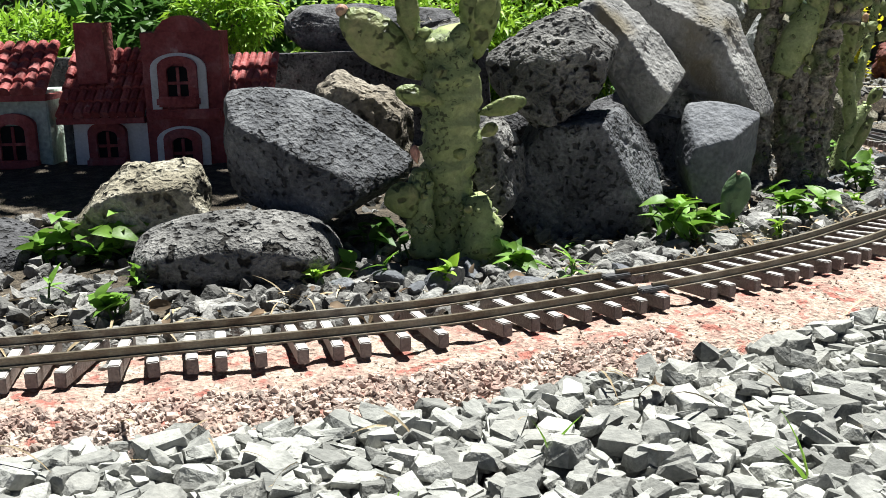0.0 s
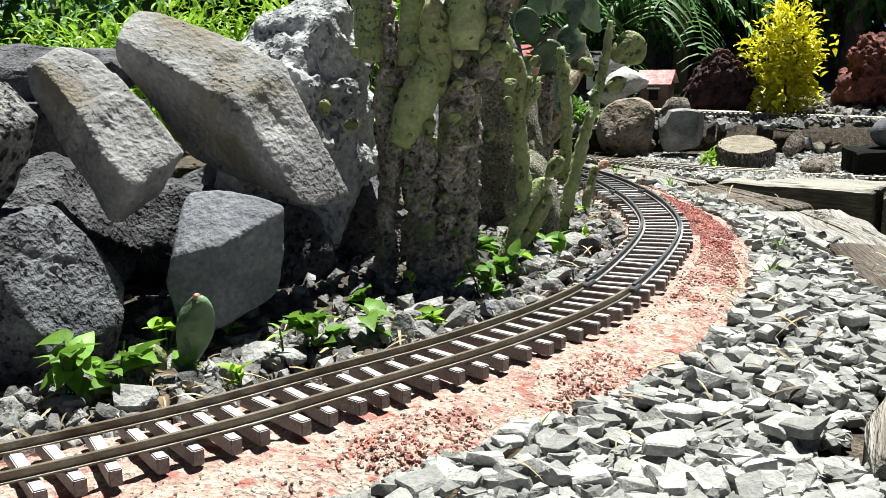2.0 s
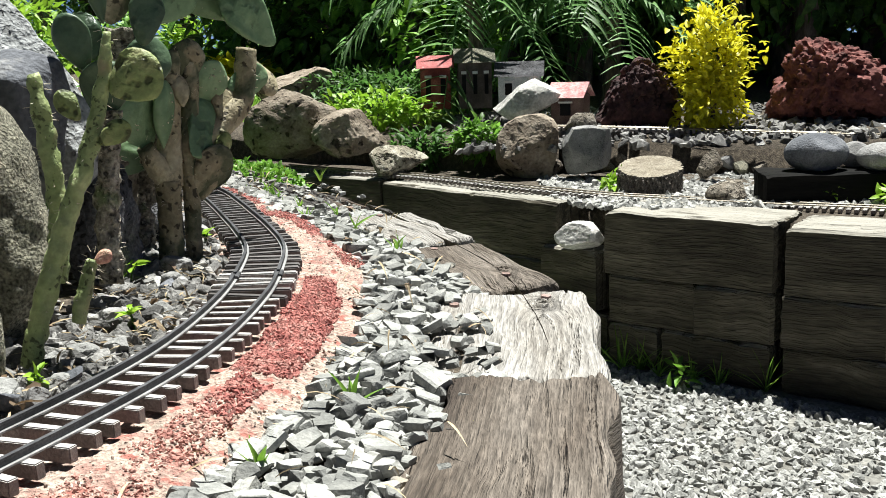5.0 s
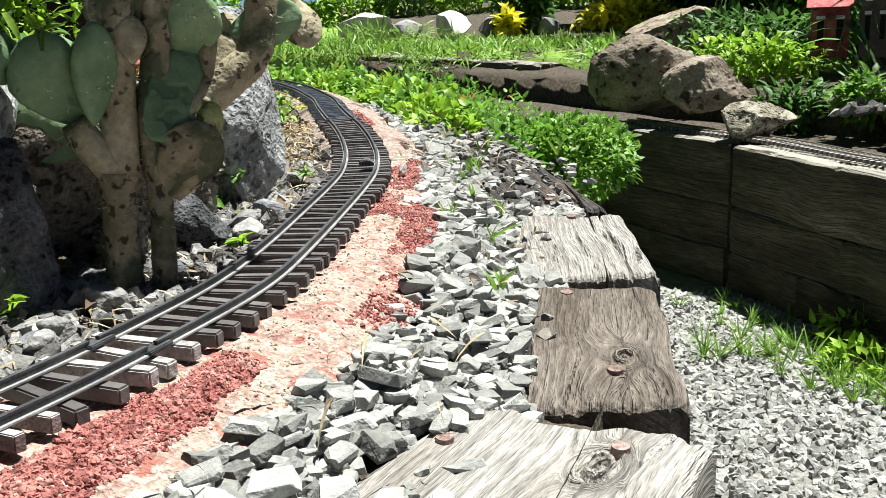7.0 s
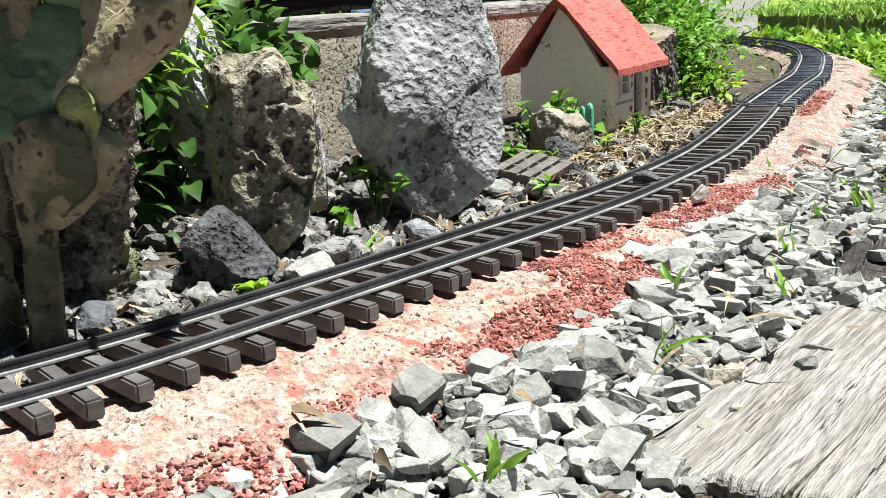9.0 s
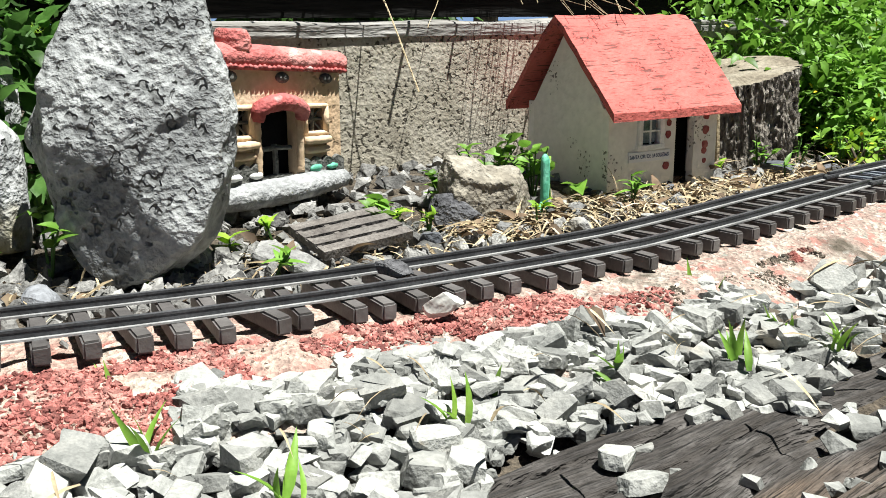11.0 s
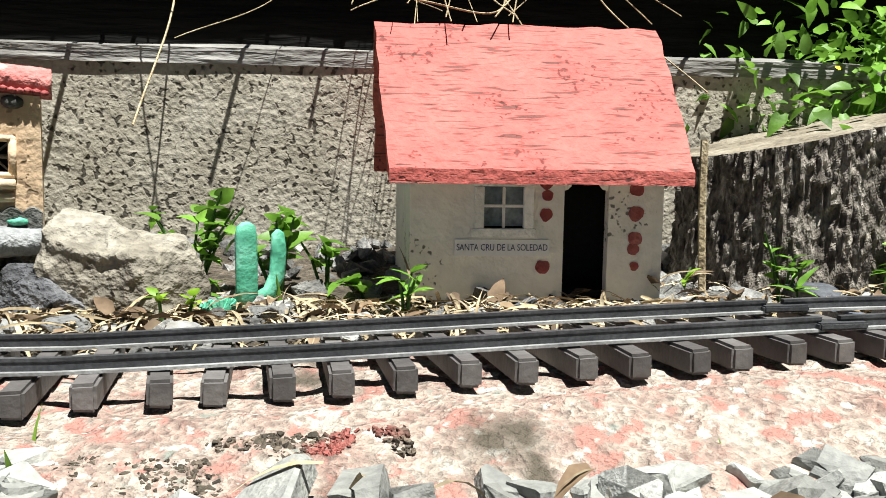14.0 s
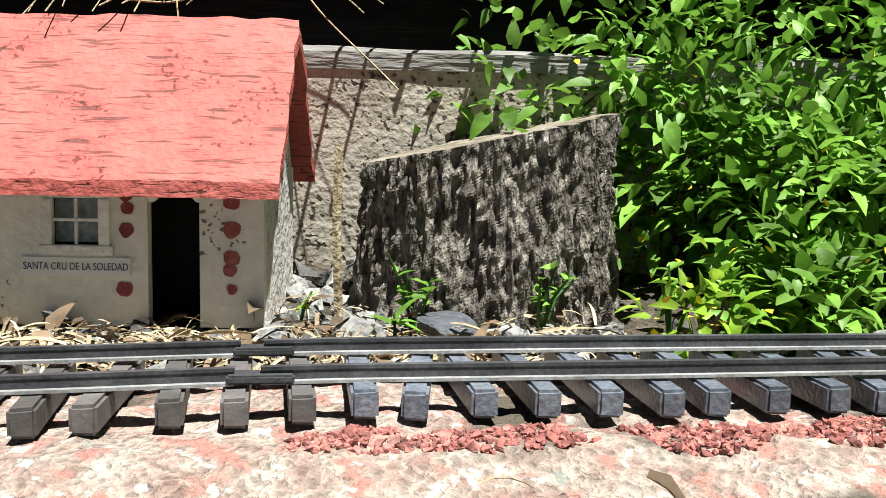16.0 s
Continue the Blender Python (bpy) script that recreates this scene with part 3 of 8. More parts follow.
gx, gy = np.arange(-3.0, 1.2, 0.02), np.arange(0.1, 6.2, 0.02)
X, Y = np.meshgrid(gx, gy)
D, _ = off_line(np.column_stack([X.ravel(), Y.ravel()]))
N1 = np.array([noise.noise(Vector((x * 9, y * 9, 1))) + .6 * noise.noise(Vector((x * 31, y * 31, 4))) for x, y in zip(X.ravel(), Y.ravel())])
Z = bank_height(D, X.ravel(), Y.ravel()) + .006 * N1
DD = D.reshape(X.shape)
okv = (DD < RIM)
idx = np.arange(X.size).reshape(X.shape)
quads = []
for j in range(len(gy) - 1):
    row = okv[j, :-1] & okv[j, 1:] & okv[j + 1, :-1] & okv[j + 1, 1:]
    for i in np.nonzero(row)[0]:
        quads.append((idx[j, i], idx[j, i + 1], idx[j + 1, i + 1], idx[j + 1, i]))
bank = bulk("bank", np.column_stack([X.ravel(), Y.ravel(), Z]), quads, SOIL, smooth=True)
tagged(bank, "raised bank of dark soil along the track", "bank", kind="structure")
# the bank's retaining face under the timbers
rim = beside(RIM - .03)
bm = bmesh.new()
rows = [[bm.verts.new((p[0], p[1], z)) for p in rim[::8]] for z in (-.05, -.82)]
for k in range(len(rows[0]) - 1):
    bm.faces.new((rows[0][k], rows[1][k], rows[1][k + 1], rows[0][k + 1]))
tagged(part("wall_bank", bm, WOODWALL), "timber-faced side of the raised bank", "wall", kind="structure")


# ---- track bed ----
def strip(name, d0, d1, nd, i0, i1, height, material, label, step=2):
    ii = range(i0, i1, step)
    ds = np.linspace(d0, d1, nd)
    vs, fs = [], []
    for a, i in enumerate(ii):
        wob = .014 * noise.noise(Vector((i * .03, 3, 0))) + .008 * noise.noise(Vector((i * .11, 7, 0)))
        for d in ds:
            dd = d + wob * np.clip((d - .05) / .05, 0, 1)
            p = LINE[i] + OUT[i] * dd
            vs.append((p[0], p[1], height(d, p[0], p[1])))
    for a in range(len(ii) - 1):
        for b in range(nd - 1):
            k = a * nd + b
            fs.append((k, k + 1, k + nd + 1, k + nd))
    ob = bulk(name, vs, fs, material, smooth=True)
    return tagged(ob, label, "track bed", kind="structure")


def bed_height(d, x, y):
    n = .0035 * noise.noise(Vector((x * 26, y * 26, 2))) + .0022 * noise.noise(Vector((x * 80, y * 80, 5))) + .0012 * noise.noise(Vector((x * 190, y * 190, 8)))
    return -.0145 + rise(y) + n - .013 * max(0, (d - .06) / .05) ** 1.5 - .012 * max(0, (-d - .045) / .02)


I_CREAM = int(np.argmin(((LINE - (.50, 2.555)) ** 2).sum(1)))
strip("track_bed", -.062, .128, 64, 40, I_CREAM + 1, bed_height, BED, "pink mortar bed with red patches under the track", step=1)
strip("track_bed", -.062, .135, 64, I_CREAM, len(LINE) - 120, bed_height, BEDCREAM, "cream and pink mortar bed with dark stains under the track", step=1)


# ---- the track: rails and sleepers ----
track = thing("railway_track", (0, 0, 0), "narrow garden railway track with brown sleepers curving past rocks", "railway track")
PROFILE = [(-.003, 0), (.003, 0), (.003, .001), (.0008, .0016), (.0008, .0046), (.0015, .005), (.0015, .0066), (-.0015, .0066), (-.0015, .005), (-.0008, .0046), (-.0008, .0016), (-.003, .001)]
WEB = [(-.0013, .0012), (.0013, .0012), (.0013, .0046), (.0017, .005), (.0017, .0064), (-.0017, .0064), (-.0017, .005), (-.0013, .0046)]


def rail_bm(off, i0, i1, z, outline=None):
    outline = outline or PROFILE
    bm = bmesh.new()
    prev = None
    for i in range(i0, i1, 2):
        p, o = LINE[i], OUT[i]
        h = z + rise(p[1]) + .0012 * noise.noise(Vector((i * .02, off * 90, 0)))
        ring = [bm.verts.new((p[0] + o[0] * (off + a), p[1] + o[1] * (off + a), h + b)) for a, b in outline]
        if prev:
            for k in range(len(ring)):
                bm.faces.new((prev[k], prev[(k + 1) % len(ring)], ring[(k + 1) % len(ring)], ring[k]))
        else:
            bm.faces.new(ring[::-1])
        prev = ring
    bm.faces.new(prev)
    return bm


I_RAIL = int(np.argmin(((LINE - (.62, 1.24)) ** 2).sum(1)))
# foot coloured pale to imitate the sun catching it
FOOT = surface("rail foot with painted glint", [(.18, .18, .18), (.3, .3, .295), (.42, .42, .41)], 20, rough=.45, bump=.1, fine=500, metal=.2, speck=.2)
JOINTS = [20, int(np.argmin(((LINE - (.12, .775)) ** 2).sum(1))), I_RAIL, int(np.argmin(((LINE - (.745, 1.86)) ** 2).sum(1))), I_BLUE - 6, len(LINE) - 60]
for off in (-.0236, .0236):
    for a, b in zip(JOINTS, JOINTS[1:]):
        brass = b <= I_RAIL
        part("rail", rail_bm(off, a, b - 1, .0004, None if brass else WEB), RAIL if brass else RAILDARK, track, "brassy weathered rail" if brass else "blackened rail")
        if not brass:
            part("rail_foot", rail_bm(off, a, b - 1, .0002, [(-.004, 0), (.004, 0), (.004, .0013), (-.004, .0013)]), FOOT, track, "metal rail foot with sun glint put into its colour")
    for a in JOINTS[1:-1]:
        part("rail_joiner", box_bm(.026, .0105, .0035, bevel=.0008), RAILDARK, track).matrix_world = (
            Matrix.Translation(beside(off, .0006, a)) @ Matrix.Rotation(math.atan2(WAYS[a][1], WAYS[a][0]), 4, "Z"))


def sleeper_mesh(length, width, height, bevel, chairs, material):
    bm = box_bm(width, length, height, (0, 0, -height), bevel)
    for v in bm.verts:
        v.co.z += .0006 * noise.noise(v.co * 160)
    for s in (-1, 1):
        for k in ((-.0075, .0075) if chairs else ()):
            box_bm(width * .45, .004, .0028, (0, s * .0236 + k, -.0003), .0006, bm)
    me = finish(bm, "sleeper", material, True)
    me.set_sharp_from_angle(angle=radians(50))
    return me


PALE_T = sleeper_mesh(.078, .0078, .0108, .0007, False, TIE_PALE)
WHITE_T = sleeper_mesh(.088, .0106, .0118, .0013, False, surface("whitewashed sleeper", [(.16, .15, .14), (.3, .29, .28), (.42, .415, .4)], 40, rough=.5, bump=.3, fine=300))
DARK_T = sleeper_mesh(.087, .0102, .0115, .0013, False, TIE_DARK)
BLUE_T = sleeper_mesh(.083, .0104, .0115, .0012, False, TIE_BLUE)
rng = random.Random(11)
run = .15
MISSING = [int(np.argmin(((LINE - q) ** 2).sum(1))) for q in ((-.02, .71), (.135, .785))]
while run < .005 * (len(LINE) - 70):
    i = int(run / .005)
    if not any(abs(i - m) < 3 for m in MISSING):
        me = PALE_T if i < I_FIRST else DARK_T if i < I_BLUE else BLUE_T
        if JOINTS[3] - 7 < i < JOINTS[3] + 8:
            me = WHITE_T
        ob = new("sleeper", me)
        ob.parent = track
        skew = rng.gauss(0, 2.2) + (rng.gauss(0, 9) if rng.random() < .05 else 0)
        ob.matrix_world = pose(*beside(rng.gauss(0, .0012), rng.uniform(-.0012, 0), i), rng.gauss(0, .8), rng.gauss(0, .8), math.degrees(math.atan2(WAYS[i][1], WAYS[i][0])) + skew)
    run += (.0233 if i < I_FIRST else .0252 if i < I_BLUE else .0235) + rng.gauss(0, .0006)


# ---- timbers along the edge ----
def timber_bm(length, width, thick, seed, groove=.004, nx=150, ny=80, knot=None, wander=.012):
    """An old sleeper: its grain runs along x, split by grooves that bend round a knot; edges worn."""
    rng = random.Random(seed)
    o = rng.uniform(0, 90)
    bm = bmesh.new()
    lines = bm.verts.layers.float.new("grain")
    top = []
    for i in range(nx + 1):
        a = i / nx
        row = []
        for j in range(ny + 1):
            b = j / ny
            x, y = (a - .5) * length, (b - .5) * width
            e0 = wander * noise.noise(Vector((a * 3, o, 0))) if j > ny / 2 else wander * noise.noise(Vector((a * 3, o + 9, 0)))
            ends = .35 * wander * (noise.noise(Vector((b * 9, o + 3, a))) + .15 * noise.noise(Vector((b * 31, o, a))))
            x += ends * (2 * abs(a - .5)) ** 6 * 3
            y += e0 * (2 * abs(b - .5)) ** 3
            gy = y + .006 * noise.noise(Vector((x * 7, y * 9, o)))
            if knot:
                r = math.hypot((x - knot[0]) * .55, y - knot[1])
                gy += (.018 if y > knot[1] else -.018) * math.exp(-(r / .028) ** 2)
            gy += .012 * noise.noise(Vector((x * 4, y * 6, o + 7)))
            g = noise.noise(Vector((x * 5, gy * 90, o))) * .22 + noise.noise(Vector((x * 9, gy * 230, o))) * .16
            crack = 0
            for q in (0, 1, 2):
                lvl = noise.noise(Vector((x * 1.4, gy * (16 + 9 * q), o + 20 + 5 * q)))
                open_up = noise.noise(Vector((x * 5, y * 9, o + 40 + q))) + (.16, .0, -.1)[q]
                crack += max(0, 1 - abs(lvl) / (.05, .045, .05)[q]) * max(0, min(1, open_up * 3)) * (2.2, 1.6, 1.2)[q]
            crack += max(0, noise.noise(Vector((x * 13, y * 20, o + 60))) - .5) * 2
            z = groove * (g - crack) + .005 * noise.noise(Vector((x * 9, y * 14, o)))
            if knot:
                z += groove * 1.2 * math.cos(r * 900) * math.exp(-(r / .012) ** 2)
            rim = min(b, 1 - b) * width
            z -= max(0, 1 - rim / .009) ** 2 * .007
            rim = min(a, 1 - a) * length
            z -= max(0, 1 - rim / .008) ** 2 * .005
            v = bm.verts.new((x, y, z))
            if knot:
                ring = math.exp(-(r / .016) ** 4)
                gy = gy * (1 - ring) + r * 1.6 * ring
            v[lines] = gy
            row.append(v)
        top.append(row)
    for i in range(nx):
        for j in range(ny):
            bm.faces.new((top[i][j], top[i + 1][j], top[i + 1][j + 1], top[i][j + 1]))
    ring = [top[i][0] for i in range(nx + 1)] + [top[nx][j] for j in range(1, ny + 1)] + [top[i][ny] for i in range(nx - 1, -1, -1)] + [top[0][j] for j in range(ny - 1, 0, -1)]
    last = ring
    for k in range(1, 6):
        f = k / 5
        nxt = []
        for v in ring:
            q = v.co
            w = .35 * wander * noise.noise(Vector((q.x * 14, q.y * 14, o + f * 5)))
            n = Vector((q.x / length, q.y / width, 0)).normalized()
            u = bm.verts.new((q.x + n.x * w, q.y + n.y * w, -thick * f))
            u[lines] = v[lines] + thick * f
            nxt.append(u)
        for m in range(len(ring)):
            p = (m + 1) % len(ring)
            bm.faces.new((last[m], nxt[m], nxt[p], last[p]))
        last = nxt
    bm.faces.new(last[::-1])
    bmesh.ops.recalc_face_normals(bm, faces=bm.faces)
    return bm


def timber(near, far, width, z, thick, seed, material, label, tilt=0.0, **kw):
    """near, far: the middles of its two ends."""
    a, b = Vector(near), Vector(far)
    ob = part("sleeper_timber", timber_bm((b - a).length, width, thick, seed, **kw), material)
    ob.matrix_world = pose((a.x + b.x) / 2, (a.y + b.y) / 2, z, tilt, 0, math.degrees(math.atan2(b.y - a.y, b.x - a.x)))
    return tagged(ob, label, "timber", "timbers edging the gravel")


T1 = timber((.80, .84), (.98, 1.245), .145, -.014, .30, 1, WOODPALE, "pale cracked old sleeper timber edging the gravel", groove=.005, tilt=-2, wander=.02, knot=(-.06, .03))
T2 = timber((.985, 1.305), (1.018, 1.60), .142, -.033, .34, 2, WOODGREY, "grey-brown weathered sleeper timber edging the gravel", groove=.003, tilt=-3, wander=.022)
T3 = timber((1.006, 1.635), (1.024, 1.962), .178, -.05, .36, 3, WOODWHITE, "silvery sleeper timber with swirling grain and a knot", groove=.005, knot=(.11, -.035), wander=.016)
T4 = timber((1.030, 1.995), (.936, 2.272), .118, -.05, .36, 4, WOODGREY, "brown sleeper timber with a bolt hole", groove=.0028, knot=(-.05, -.02), wander=.008)
T5 = timber((.918, 2.315), (.80, 2.585), .146, -.052, .36, 5, WOODWHITE, "bleached splintered sleeper timber edging the gravel", groove=.006, wander=.02)
T6 = timber((.775, 2.625), (.38, 3.21), .135, -.052, .36, 6, WOODBLACK, "black tarred sleeper timber half covered with gravel", groove=.005, wander=.02, nx=180)

for tb, q, z in ((T1, (.998, 1.246), -.016), (T3, (1.062, 1.93), -.050), (T3, (.955, 1.905), -.051), (T5, (.81, 2.575), -.053), (T5, (.795, 2.525), -.053), (T6, (.745, 2.67), -.052), (T4, (1.02, 2.06), -.0515), (T4, (.92, 2.24), -.0515)):
    bm = bmesh.new()
    bmesh.ops.create_cone(bm, cap_ends=True, segments=14, radius1=.0068, radius2=.0058, depth=.007)
    ob = part("nail", bm, RUST, tb, "rusty nail head")
    ob.matrix_basis = tb.matrix_basis.inverted() @ pose(*q, z, 4, 3, 0)

# ---- far side of the path: timber wall, posts and terraces ----
WALLTOP = smooth_line([(4.6, 2.35), (3.2, 2.9), (2.14, 3.45), (1.77, 3.75), (1.43, 4.02), (1.27, 4.22), (.91, 4.66), (.57, 4.92), (.13, 5.27), (-1, 6.1), (-3, 7.2)], .02)
wall_far = thing("retaining_wall", (1.4, 4.0, -.8), "old retaining wall of stacked railway sleepers beside the path", "retaining wall", kind="structure")


def wall_run(p, q, zs, seed, plank=.16):
    for k, (z0, z1, sh) in enumerate(zs):
        wide = plank if k == len(zs) - 1 else .16
        cuts = [0, sh, 1] if sh else [0, 1]
        for a, b in zip(cuts, cuts[1:]):
            A, B = Vector(p).lerp(Vector(q), a), Vector(p).lerp(Vector(q), b)
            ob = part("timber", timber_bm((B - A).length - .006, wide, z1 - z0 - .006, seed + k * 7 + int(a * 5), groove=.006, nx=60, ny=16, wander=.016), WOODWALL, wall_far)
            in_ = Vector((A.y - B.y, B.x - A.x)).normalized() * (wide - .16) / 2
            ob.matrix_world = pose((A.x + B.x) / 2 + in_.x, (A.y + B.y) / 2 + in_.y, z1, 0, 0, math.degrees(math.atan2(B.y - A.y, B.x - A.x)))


wall_run((1.46, 4.07), (1.90, 3.74), [(-.80, -.66, .35), (-.66, -.50, .55), (-.50, -.285, 0)], 20, .28)
wall_run((1.92, 3.72), (2.75, 3.2), [(-.80, -.66, .5), (-.66, -.50, .3), (-.50, -.295, 0)], 30, .28)
wall_run((.66, 4.93), (1.32, 4.26), [(-.80, -.66, .4), (-.66, -.50, .6), (-.50, -.285, 0)], 40)
wall_run((-.2, 5.56), (.64, 4.95), [(-.80, -.66, .6), (-.66, -.50, .3), (-.50, -.275, 0)], 50)
part("post", box_bm(.042, .045, .56, (1.428, 3.982, -.81), .004), STEEL, wall_far, "dark square steel post")
for p, q, z, w in (((1.26, 4.26), (1.43, 4.09), -.435, .14), ((1.33, 4.28), (1.47, 4.10), -.66, .12)):
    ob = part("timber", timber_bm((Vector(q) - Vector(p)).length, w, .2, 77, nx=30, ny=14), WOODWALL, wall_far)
    ob.matrix_world = pose((p[0] + q[0]) / 2, (p[1] + q[1]) / 2, z, 0, 0, math.degrees(math.atan2(q[1] - p[1], q[0] - p[0])))


def terrace(name, front, back, z0, z1, material, label, bump=.02):
    """A strip of raised ground between two lines."""
    n = 60
    f, b = np.array(front, float), np.array(back, float)

    def even(p):
        s = np.r_[0, np.cumsum(np.linalg.norm(np.diff(p, axis=0), axis=1))]
        t = np.linspace(0, s[-1], n)
        return np.stack([np.interp(t, s, p[:, k]) for k in (0, 1)], 1)
    f, b = even(f), even(b)
    bm = bmesh.new()
    m = 24
    vs = [[bm.verts.new((*(f[i] + (b[i] - f[i]) * j / m), z0 + (z1 - z0) * j / m + bump * (height_noise(*(f[i] + (b[i] - f[i]) * j / m), 3) + .4 * height_noise(*(f[i] + (b[i] - f[i]) * j / m), 11)))) for j in range(m + 1)] for i in range(n)]
    for i in range(n - 1):
        for j in range(m):
            bm.faces.new((vs[i][j], vs[i][j + 1], vs[i + 1][j + 1], vs[i + 1][j]))
    skirt = [bm.verts.new((v[0].co.x, v[0].co.y, v[0].co.z - .6)) for v in vs]
    for i in range(n - 1):
        bm.faces.new((vs[i][0], vs[i + 1][0], skirt[i + 1], skirt[i]))
    bmesh.ops.recalc_face_normals(bm, faces=bm.faces)
    return tagged(part(name, bm, material, smooth=True), label, "ground", kind="structure")


terrace("terrace_low", [(4.6, 2.5), (2.75, 3.25), (1.9, 3.8), (1.48, 4.12), (1.36, 4.3), (.7, 5.0), (-.2, 5.62), (-3, 7.3)], [(4.9, 5.0), (3.2, 5.0), (2.1, 5.05), (1.5, 5.12), (1.2, 5.2), (.7, 5.5), (.1, 5.9), (-2.5, 7.8)], -.305, -.27, SOIL, "low terrace of soil and gravel behind the wall", .012)
terrace("terrace_high", [(4.9, 4.7), (3.2, 4.72), (2.1, 4.8), (1.5, 4.95), (1.2, 5.05), (.7, 5.35), (.1, 5.75), (-2.5, 7.6)], [(7, 12), (5, 13), (3, 13), (1, 13), (0, 13), (-1, 13), (-3, 13), (-6, 13)], -.17, .25, SOIL, "upper terrace of dark soil under trees", .03)
wall_run((-.72, 6.72), (-1.6, 7.3), [(-.45, -.28, .4), (-.28, -.11, .6)], 80)
wall_run((-1.62, 7.3), (-2.6, 7.95), [(-.45, -.28, .6), (-.28, -.11, .3)], 90)
terrace("lawn", [(.9, 6.0), (-.2, 6.5), (-.75, 6.8), (-2.2, 7.75), (-4, 8.6), (-7, 10)], [(2, 16), (0, 16), (-2, 16), (-4, 16), (-7, 16), (-12, 16)], -.12, .35, LAWN, "sunlit lawn with flowers behind the hedge", .05)


# ---- rocks beside the track ----
GREYTAN = surface("grey tan stone", [(.11, .095, .075), (.21, .188, .15), (.32, .295, .245)], 18, bump=.9, fine=160, speck=.3, moss=((.12, .1, .08), 20, .62))
NBANK = len(LINE) - 420
PALESTONE = surface("pale grey stone", [(.14, .14, .133), (.22, .22, .21), (.33, .33, .31)], 30, bump=.7, fine=220, speck=.25)


crag((-.216, .885, .014), [(-.114, .003), (-.097, .026), (-.047, .04), (-.001, .044), (.07, .037), (.102, .018), (.114, -.011), (.107, -.029), (.066, -.044), (-.068, -.044), (-.112, -.029)], 3, POROUS,
     "long rounded dark porous boulder beside the track", lean=.35, front=.062, back=.07, rough=.0012, pits=.0022, pit_size=.0042, sharp=7)
crag((-.33, .965, .045), [(-.075, -.033), (-.046, .006), (-.012, .038), (.01, .042), (.062, .045), (.075, .017), (.074, -.02), (.028, -.044), (-.056, -.045)], 8, YELLOWROCK,
     "angular yellowish stone behind the rounded boulder", lean=[.2, .3, .5, .5, .3, .2, .2, .2, .2], front=.045, rough=.0028, pits=.0012)
crag((-.15, .965, .09), [(-.09, .054), (-.082, .064), (-.05, .066), (-.007, .06), (.021, .046), (.093, -.007), (.084, -.029), (.016, -.066), (-.006, -.063), (-.076, -.046), (-.093, -.014)], 21, BLUEBASALT,
     "large angular dark rock with a flat sunlit top", lean=[.2, .5, .85, .85, .7, .3, .2, 0, 0, .1, .3], front=.062, facets=[((-.45, -.85, -.25), .062), ((.28, -.5, .82), .041), ((.5, -.75, .3), .056)], rough=.0016, pits=.0007, sharp=40)
crag((-.108, 1.03, .115), [(-.051, .034), (-.027, .053), (.024, .035), (.05, .011), (.045, -.053), (-.02, -.051), (-.05, -.02)], 14, TAN, "pitted brown rock behind the cactus", front=.05, rough=.003, pits=.003, pit_size=.008)
crag((.02, 1.0, .064), [(-.026, .04), (.006, .06), (.032, .022), (.036, -.017), (.013, -.05), (-.021, -.06), (-.036, -.032)], 17, POROUS, "porous rock at the foot of the cactus", front=.042, facets=[((.75, -.6, .1), .03)], rough=.002, pits=.0035, pit_size=.007)
crag((-.019, 1.12, .173), [(-.034, .031), (.014, .044), (.034, .032), (.028, -.021), (.003, -.044), (-.032, -.025)], 19, POROUS, "small porous rock wedged between larger ones", front=.04, rough=.002, pits=.002, level=5)
crag((.096, 1.06, .157), [(-.085, .019), (-.066, .036), (-.029, .061), (.012, .073), (.036, .062), (.084, .011), (.078, -.004), (.034, -.034), (.017, -.073), (-.023, -.069), (-.045, -.05), (-.074, -.02)], 30, POROUS,
     "rounded pitted boulder balanced on dark rocks", lean=[.3, .45, .5, .5, .45, .2, .2, .15, .1, .1, .1, .2], front=.07, facets=[((-.15, -.8, .58), .068), ((.7, -.7, -.1), .068), ((-.65, -.75, .1), .07)], rough=.0022, pits=.0042, pit_size=.0075, sharp=16)
crag((.182, 1.135, .168), [(-.064, .06), (-.032, .077), (-.006, .071), (.03, .029), (.065, -.018), (.056, -.036), (.024, -.07), (.009, -.077), (-.015, -.06), (-.042, .006), (-.062, .039)], 33, GREY,
     "grey rock leaning on the pitted boulder", lean=[.2, .3, .75, .8, .3, .2, .1, 0, 0, .1, .2], front=.05, facets=[((.5, -.55, .6), .034), ((-.5, -.85, -.15), .038)], rough=.0018, pits=.001)
crag((.124, 1.06, .045), [(-.081, .029), (-.06, .068), (.036, .076), (.056, .056), (.088, .012), (.089, -.012), (.072, -.056), (.019, -.08), (-.061, -.08), (-.089, -.022)], 36, BLUEBASALT,
     "dark base boulder with a pitted bright side", lean=[.1, .1, .2, .5, .5, .4, .2, 0, 0, .1], front=.066, facets=[((.8, -.45, .34), .061), ((-.25, -.95, -.2), .062)], rough=.0012, pits=.0022, pit_size=.0055, sharp=34)
crag((.275, 1.215, .18), [(-.096, .084), (-.086, .092), (-.066, .09), (-.002, .068), (.048, .042), (.08, -.03), (.103, -.078), (.088, -.092), (.07, -.088), (.014, -.067), (-.04, -.042), (-.075, .005), (-.104, .05)], 41, GREY,
     "large slanting slab of grey stone", lean=[.2, .4, .75, .8, .8, .7, .3, .1, 0, 0, 0, .05, .1], front=.055, facets=[((-.42, -.82, -.42), .043), ((.75, -.5, .12), .072)], rough=.0017, pits=.0008, sharp=44)
